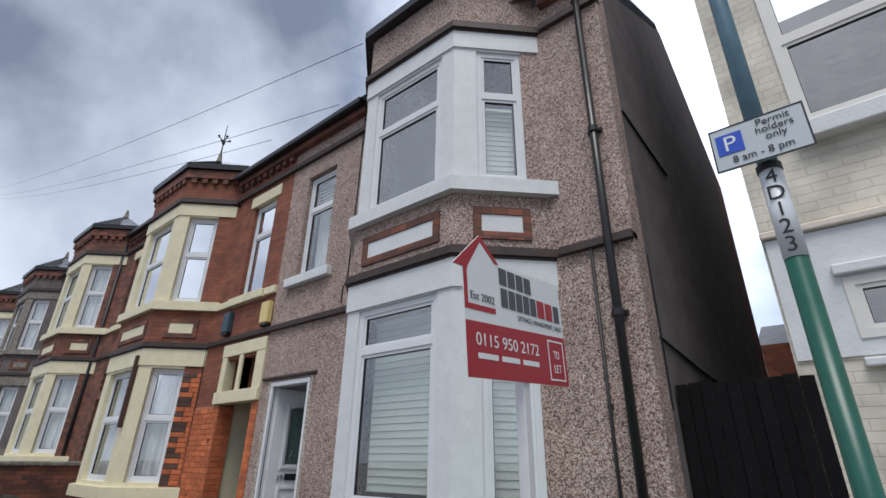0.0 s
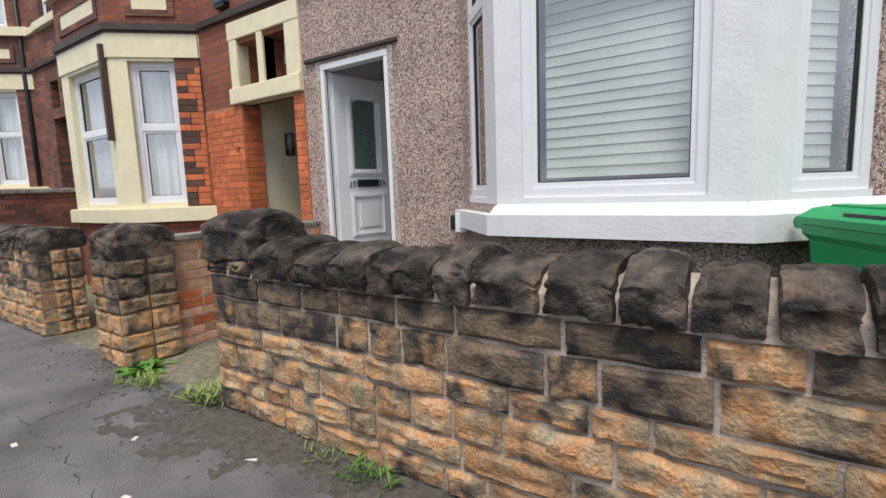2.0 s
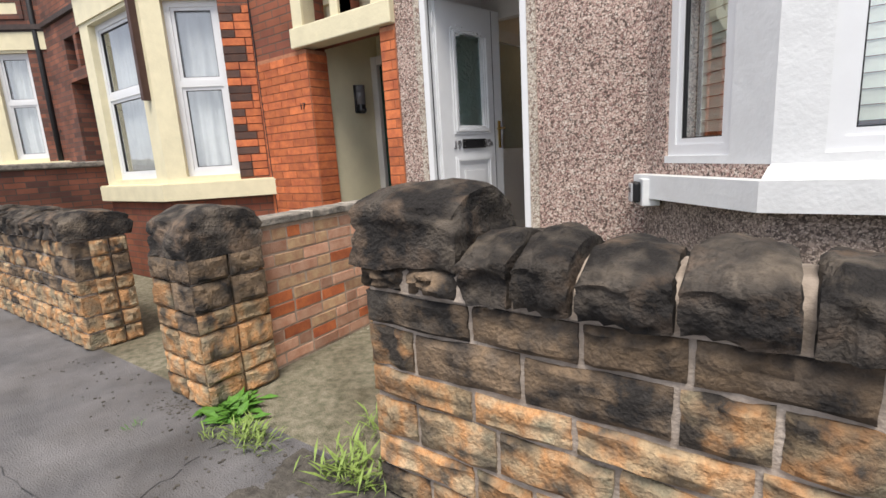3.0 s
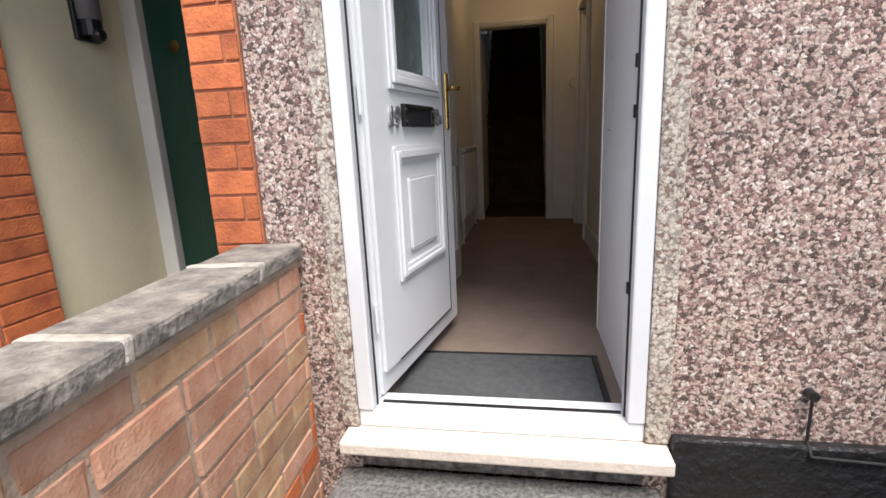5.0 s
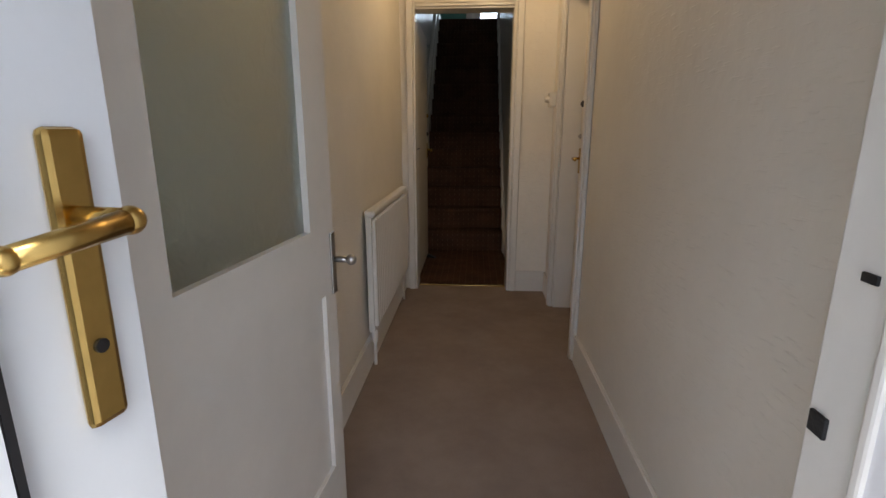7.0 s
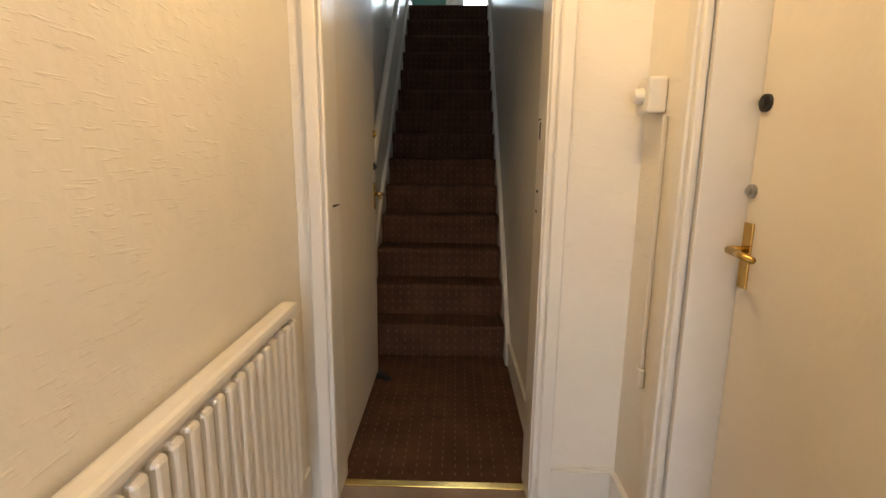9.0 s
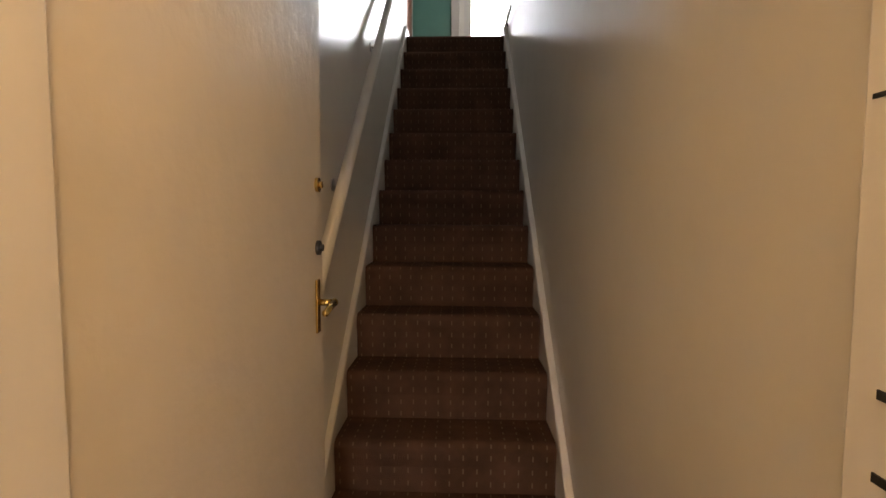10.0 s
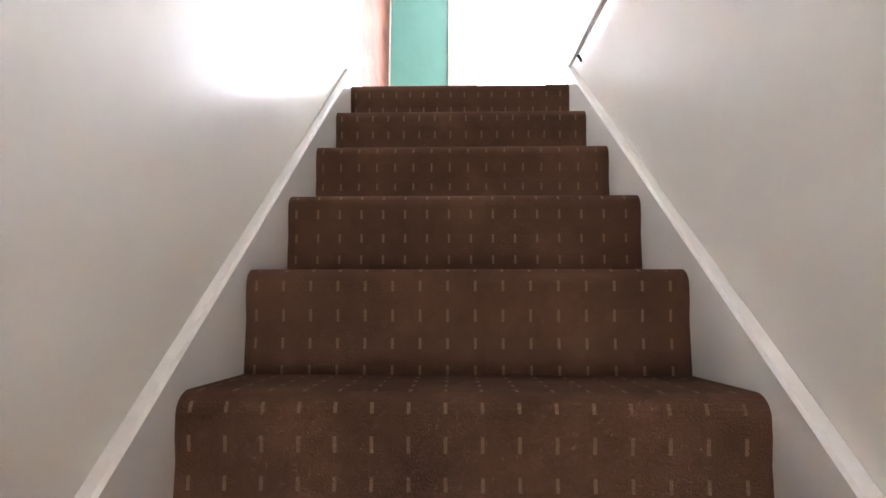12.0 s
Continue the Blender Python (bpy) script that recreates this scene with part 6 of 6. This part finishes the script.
def stone_wall(name, label, x0, x1, y0, y1, seed, cap_ends=(), length=(0.17, 0.45), cope=(0.12, 0.3), top=0.79):
    """A coursed stone wall along x with a rounded coping and a mortar core."""
    rnd = random.Random(seed)
    ob = thing(name, label, "wall", "", "structure", ((x0 + x1) / 2, (y0 + y1) / 2, 0))
    bm = bmesh.new()
    box(bm, x0 + 0.02, x1 - 0.02, y0 + 0.004, y1 - 0.008, -0.05, top + 0.02)
    mid, half = (y0 + y1) / 2, (y1 - y0) / 2 + 0.01
    arc = [(mid + half * math.cos(i * math.pi / 8), top + 0.14 * math.sin(i * math.pi / 8) ** 0.7) for i in range(9)]
    extrude(bm, arc, Matrix(((0, 0, 1, x0 + 0.05), (1, 0, 0, 0), (0, 1, 0, 0), (0, 0, 0, 1))), x1 - x0 - 0.1)
    part("mortar", bm, LIME, ob, "pale lime mortar")
    for z0, z1, kinds in COURSES:
        x = x0
        while x < x1 - 0.06:
            w = min(rnd.uniform(*length), x1 - x)
            if x1 - x - w < 0.12:
                w = x1 - x
            key = KEY[rnd.choice(kinds)]
            h = z1 - z0 - 0.016
            stone(ob, key, (x + w / 2, y0 + 0.06, (z0 + z1) / 2), (w - 0.015, 0.14, h), 0, rnd)
            x += w
        for xe, sgn in ((x0, 1), (x1, -1)):
            for k in range(2):
                yy = y0 + 0.1 + (y1 - y0 - 0.1) * (k + 0.5) / 2
                stone(ob, KEY[rnd.choice(kinds)], (xe + sgn * 0.06, yy, (z0 + z1) / 2), ((y1 - y0 - 0.1) / 2 - 0.012, 0.14, z1 - z0 - 0.012), radians(90), rnd)
    x = x0 - 0.02
    while x < x1 - 0.05:
        w = min(rnd.uniform(*cope), x1 + 0.02 - x)
        if x1 - x - w < 0.12:
            w = x1 + 0.02 - x
        h = rnd.uniform(0.16, 0.205)
        for a, b in cap_ends:
            if a <= x <= b:
                w, h = 0.42, 0.26
                for k in range(2):
                    stone(ob, "dark", (x + w * (k + 0.5) / 2, mid, top + 0.045), (w / 2 - 0.012, y1 - y0 + 0.02, 0.085), 0, rnd)
                stone(ob, "cope", (x + w / 2 - 0.01, mid, top + 0.085 + h / 2), (w + 0.02, y1 - y0 + 0.05, h), 0.04, rnd, "cap_stone")
        if not any(a <= x <= b for a, b in cap_ends):
            stone(ob, "cope", (x + w / 2, (y0 + y1) / 2, top + h / 2 + 0.012), (w - 0.017, y1 - y0 + 0.07, h), rnd.uniform(-0.03, 0.03), rnd, "coping_stone")
        x += w
    return ob


def pier(label, x0, x1, y0, y1, seed, top=0.8):
    rnd = random.Random(seed)
    ob = thing("gate_pier", label, "pier", "", "structure", ((x0 + x1) / 2, (y0 + y1) / 2, 0))
    bm = bmesh.new()
    box(bm, x0 + 0.025, x1 - 0.025, y0 + 0.025, y1 - 0.025, -0.05, top)
    part("mortar", bm, LIME, ob, "pale lime mortar")
    for z0, z1, kinds in COURSES:
        for n in range(2):
            f = (n + 0.5) / 2
            h = z1 - z0 - 0.012
            cz = (z0 + z1) / 2
            lx, ly = (x1 - x0) / 2, (y1 - y0) / 2
            for yy in (y0 + 0.055, y1 - 0.055):
                stone(ob, KEY[rnd.choice(kinds)], (x0 + (x1 - x0) * f, yy, cz), (lx - 0.012, 0.12, h), 0, rnd)
            for xx in (x0 + 0.055, x1 - 0.055):
                stone(ob, KEY[rnd.choice(kinds)], (xx, y0 + (y1 - y0) * f, cz), (ly - 0.012, 0.12, h), radians(90), rnd)
    stone(ob, "cope", ((x0 + x1) / 2, (y0 + y1) / 2, top + 0.11), (x1 - x0 + 0.005, y1 - y0 + 0.0, 0.25), 0, rnd, "cap_stone")
    return ob


stone_wall("garden_wall", "low sandstone garden wall with sooty rounded coping", 1.24, 5.05, -2.04, -1.7, 3, [(1.2, 1.25)])
pier("square sandstone gate pier with a sooty rounded cap", -0.38, 0.05, -2.06, -1.64, 5)
stone_wall("garden_wall", "low sandstone wall of the house next door", -5.6, -1.55, -2.05, -1.7, 9)
stone_wall("garden_wall", "low sandstone wall further along the street", -12.0, -7.0, -2.05, -1.7, 12, (), (0.3, 0.6), (0.3, 0.5))

MORTAR_PALE = mat("pale_mortar", (0.5, 0.46, 0.4), 0.95, color2=(0.33, 0.3, 0.26), scale=30, bump=0.7, bscale=80)
bw = thing("boundary_wall", "weathered brick boundary wall with concrete coping", "wall", "", "structure", (-0.25, -0.8, 0))
bm = bmesh.new()
box(bm, -0.32, -0.155, -1.62, -0.002, -0.05, 0.879)
part("mortar", bm, BRICK_MORTAR, bw, "sandy mortar")
rnd = random.Random(21)
BRICK_MESH = {}
BRICK_C = mat("sandy_yellow_brick", (0.58, 0.4, 0.23), 0.9, color2=(0.42, 0.22, 0.13), scale=14, bump=0.35, bscale=120, objvar=0.25)
for key, material in (("a", BRICK_A), ("b", BRICK_B), ("c", BRICK_C), ("d", BRICK_D)):
    BRICK_MESH[key] = []
    for i in range(5):
        bm = bmesh.new()
        bmesh.ops.create_cube(bm, size=1)
        bmesh.ops.bevel(bm, geom=bm.edges[:], offset=0.035, segments=1, affect="EDGES")
        for v in bm.verts:
            v.co += Vector([rnd.uniform(-0.012, 0.012) for _ in range(3)])
        BRICK_MESH[key].append(mesh_of("brick", bm, material))


def brick(parent, key, c, size, rz=0.0):
    o = new("brick", rnd.choice(BRICK_MESH[key]))
    o.location, o.scale, o.rotation_euler = c, size, (0, 0, rz)
    return under(o, parent)


for k in range(11):
    z = 0.04 + k * 0.0775
    y = -1.62 + (0 if k % 2 else -0.11)
    while y < -0.01:
        step = 0.112 if rnd.random() < 0.25 else 0.225
        a, b = max(y, -1.62), min(y + step, -0.004)
        if b - a > 0.03:
            brick(bw, rnd.choice("bbbbbbbcca"), (-0.2, (a + b) / 2, z + 0.006), (0.1 + rnd.uniform(-0.006, 0.006), b - a - rnd.uniform(0.009, 0.016), 0.065 + rnd.uniform(-0.004, 0.002)))
        y += step
y = -1.66
while y < -0.03:
    w = min(0.46, -0.004 - y)
    bm = bmesh.new()
    box(bm, -0.33, -0.13, y + 0.004, y + w - 0.004, 0.878, 0.925, 0.01)
    bmesh.ops.subdivide_edges(bm, edges=[e for e in bm.edges if e.calc_length() > 0.12], cuts=6, use_grid_fill=True)
    for v in bm.verts:
        v.co += Vector((0.007, 0.004, 0.004)) * noise.noise(v.co * 13) + Vector((0.004, 0.002, 0.003)) * noise.noise(v.co * 41)
    part("coping_slab", bm, COPING, bw, "grey concrete coping")
    y += w
for y in (-1.2, -0.74, -0.28):
    bm = bmesh.new()
    box(bm, -0.327, -0.128, y - 0.016, y + 0.02, 0.882, 0.929, 0.009)
    for v in bm.verts:
        v.co.y += 0.02 * noise.noise(v.co * 23)
        v.co.z += 0.004 * noise.noise(v.co * 40)
    part("joint_mortar", bm, MORTAR_PALE, bw, "pale smeared mortar joint")
bw.matrix_basis = Matrix.Translation((-0.14, 0, 0)) @ Matrix.Rotation(radians(3.6), 4, "Z") @ Matrix.Translation((0.14, 0, 0)) @ bw.matrix_basis
# bricks of the next-door front beside the porch
bm = bmesh.new()
box(bm, -2.14, -1.353, -0.006, 0.0, 0.3, 2.27)
part("mortar_face", bm, RED_MORTAR, h17)
bm = bmesh.new()
box(bm, -0.42, -0.255, -0.006, 0.0, 0.3, 2.27)
part("mortar_face", bm, RED_MORTAR, h17)
for x0, x1 in ((-2.14, -1.35), (-0.42, -0.255)):
    for k in range(25):
        z = 0.34 + k * 0.0775
        x = x0 - (0.11 if k % 2 else 0.0)
        while x < x1 - 0.01:
            a, b = max(x, x0), min(x + 0.225, x1)
            if b - a > 0.03:
                brick(h17, "a", ((a + b) / 2, -0.0025, z), (b - a - 0.009, 0.02, 0.068))
            x += 0.225
bm = bmesh.new()
box(bm, -1.384, -1.352, -0.005, 0.24, 0.3, 2.27)
part("mortar_face", bm, RED_MORTAR, h17)
for k in range(25):
    brick(h17, "a", (-1.365, 0.12, 0.34 + k * 0.0775), (0.036, 0.235, 0.068))

# dark brick quoins beside the bay window of the brick house
qa = math.atan2(-0.72, -0.73)
qd = Vector((math.cos(qa), math.sin(qa), 0))
for k in range(22):
    w = 0.22 if (k // 3) % 2 else 0.13
    p = Vector((-2.17, 0, 1.16 + k * 0.0775)) + qd * (0.293 - w / 2)
    brick(h17, "d" if (k * 7) % 5 < 3 else "a", p, (w, 0.02, 0.068), qa)
    p = Vector((-2.17, 0, 1.16 + k * 0.0775)) + qd * ((0.285 - w) / 2)
    brick(h17, "a", p, (0.28 - w, 0.018, 0.068), qa)

bm = bmesh.new()
box(bm, -5.75, -5.5, -1.95, -0.05, -0.05, 1.35)
dv = solid("boundary_wall", bm, BRICKS_DARK, "dark brick wall between the front gardens", "wall", "structure")
bm = bmesh.new()
box(bm, -5.8, -5.45, -1.95, -0.05, 1.352, 1.43, 0.02)
part("coping", bm, COPING, dv, "stone coping")


def weed(name, label, x, y, count, size, material, seed, blade=False, z=0.0):
    """A tuft of separate leaves growing from a crack."""
    r = random.Random(seed)
    bm = bmesh.new()
    for _ in range(count):
        a, l = r.uniform(0, 6.28), size * r.uniform(0.5, 1.1)
        w = l * (0.09 if blade else 0.42)
        up = r.uniform(0.5, 1.4) if blade else r.uniform(0.1, 0.7)
        bx, by = x + r.gauss(0, size * 0.6), y + r.gauss(0, size * 0.35)
        d, s = Vector((math.cos(a), math.sin(a), up)).normalized(), Vector((-math.sin(a), math.cos(a), 0))
        p = Vector((bx, by, z))
        q = [p, p + d * l * 0.5 + s * w * 0.5, p + d * l + Vector((0, 0, -l * 0.15)), p + d * l * 0.5 - s * w * 0.5]
        bm.faces.new([bm.verts.new(v) for v in q])
    return solid(name, bm, material, label, "plant", "stuff")


weed("weed_plant", "broad-leaved green weed at the foot of the pier", 0.14, -2.0, 90, 0.13, LEAF, 1)
weed("weed_plant", "small green weed by the doorstep", -0.06, -0.5, 26, 0.07, LEAF, 2)
weed("weed_tuft", "grassy weed tuft growing from the pavement edge", 0.55, -2.12, 70, 0.11, GRASS, 3, True)
weed("weed_tuft", "grassy weed tuft at the wall end", 1.08, -2.05, 150, 0.15, GRASS, 4, True)
weed("weed_tuft", "pale seedling weeds in the gateway", 0.95, -1.75, 60, 0.12, GRASS, 14, True)
weed("weed_tuft", "yellow green weed at the foot of the wall", 2.15, -2.13, 40, 0.09, GRASS, 5, True)
weed("weed_tuft", "green weed tuft at the foot of the wall", 2.45, -2.13, 75, 0.13, LEAF, 6, True)
weed("weed_tuft", "small weed in the pavement by the gate", 0.3, -2.2, 30, 0.08, GRASS, 7, True)
weed("weed_tuft", "flat grassy weed in the pavement crack", 0.42, -2.1, 110, 0.11, GRASS, 17, True)
weed("weed_plant", "small dark weed in the tarmac", -0.15, -2.35, 20, 0.06, LEAF, 18, True)

# low drift of dark soil along the wall foot
bm = bmesh.new()
NX, NY = 90, 26
grid = []
for i in range(NX + 1):
    row = []
    for j in range(NY + 1):
        x, d = 0.75 + 3.2 * i / NX, 0.55 * j / NY
        reach = 0.42 if x < 1.9 else 0.24
        h = 0.008 * (1 - d / reach) * min(1, (x - 0.7) / 0.4) + 0.006 * noise.noise(Vector((x * 5, d * 7, 2))) + 0.005 * noise.noise(Vector((x * 21, d * 23, 5)))
        row.append(bm.verts.new((x, -2.03 - d, max(-0.02, min(0.012, h)))))
    grid.append(row)
for i in range(NX):
    for j in range(NY):
        bm.faces.new((grid[i][j], grid[i][j + 1], grid[i + 1][j + 1], grid[i + 1][j]))
solid("soil", bm, SOIL, "thin drift of dark soil along the wall foot", "soil", "stuff", "", True)

# litter on the pavement and pale debris along the wall foot
rnd = random.Random(8)
for x, y, s in ((0.55, -3.05, 0.05), (0.72, -2.86, 0.025), (1.9, -2.3, 0.03), (1.2, -2.5, 0.02), (1.7, -2.75, 0.02)):
    bm = bmesh.new()
    box(bm, -s, s, -s * 0.5, s * 0.5, 0.0, 0.004, 0.001, pose(x, y, 0.0, 0, 0, rnd.uniform(0, 180)))
    solid("litter", bm, PAPER, "pale scrap of litter on the tarmac", "litter", "", "scraps of litter")
bm = bmesh.new()
for _ in range(420):
    x, y = rnd.uniform(-1.5, 5.0), -2.06 - abs(rnd.gauss(0, 0.22))
    s = rnd.uniform(0.002, 0.008)
    box(bm, x - s, x + s, y - s * 0.7, y + s * 0.7, 0.0, s * 0.7, 0, Matrix.Translation((x, y, 0)) @ Matrix.Rotation(rnd.uniform(0, 3), 4, "Z") @ Matrix.Translation((-x, -y, 0)))
for x, y, k, sp in ((1.05, -2.17, 420, 0.2), (1.7, -2.2, 260, 0.22), (2.6, -2.13, 200, 0.3), (-0.2, -2.13, 130, 0.12), (0.35, -2.13, 130, 0.12)):
    for _ in range(k):
        a, b = rnd.gauss(x, sp), min(-2.05, rnd.gauss(y, sp * 0.5))
        e = rnd.uniform(0.0015, 0.006)
        vs = box(bm, -e, e, -e * 0.6, e * 0.6, 0, e * 0.35, 0, Matrix.Translation((a, b, 0)) @ Matrix.Rotation(rnd.uniform(0, 3), 4, "Z"))
solid("leaf_litter", bm, SOIL, "dark leaf crumbs and soil along the wall foot", "debris", "stuff")
bm = bmesh.new()
for _ in range(90):
    x, y = rnd.choice(((rnd.uniform(0.95, 1.3), rnd.uniform(-0.42, -0.05)), (rnd.uniform(-0.14, 0.95), rnd.gauss(-0.43, 0.04)), (rnd.gauss(-0.1, 0.03), rnd.uniform(-1.5, -0.3))))
    s = rnd.uniform(0.0015, 0.005)
    box(bm, -s, s, -s * 0.7, s * 0.7, -0.002, s * 0.5, 0, Matrix.Translation((x, y, 0)) @ Matrix.Rotation(rnd.uniform(0, 3), 4, "Z"))
solid("gravel", bm, PAPER, "pale flakes and grit round the doorstep", "gravel", "stuff")
bm = bmesh.new()
for pts in (((-1.0, -2.9), (0.4, -2.75), (1.1, -2.76), (2.2, -2.9), (4.5, -2.85)), ((0.35, -2.08), (0.5, -2.75)), ((1.1, -2.76), (0.7, -3.5), (0.6, -4.4)), ((-0.2, -2.9), (-0.4, -4.4)), ((3.2, -2.1), (3.4, -2.88), (3.3, -4.4))):
    for (ax, ay), (bx, by) in zip(pts, pts[1:]):
        n = 16
        line = [Vector((ax, ay, 0)).lerp(Vector((bx, by, 0)), i / n) + Vector((rnd.uniform(-0.02, 0.02), rnd.uniform(-0.02, 0.02), 0)) * (0 < i < n) for i in range(n + 1)]
        for p, q in zip(line, line[1:]):
            if rnd.random() < 0.25:
                continue
            d = (q - p).normalized()
            s = Vector((-d.y, d.x, 0)) * rnd.uniform(0.0008, 0.003)
            bm.faces.new([bm.verts.new(v + Vector((0, 0, 0.0015))) for v in (p - s, q - s, q + s, p + s)])
solid("pavement_joint", bm, PLINTH, "dark cracks and patch edges in the tarmac", "crack", "structure")
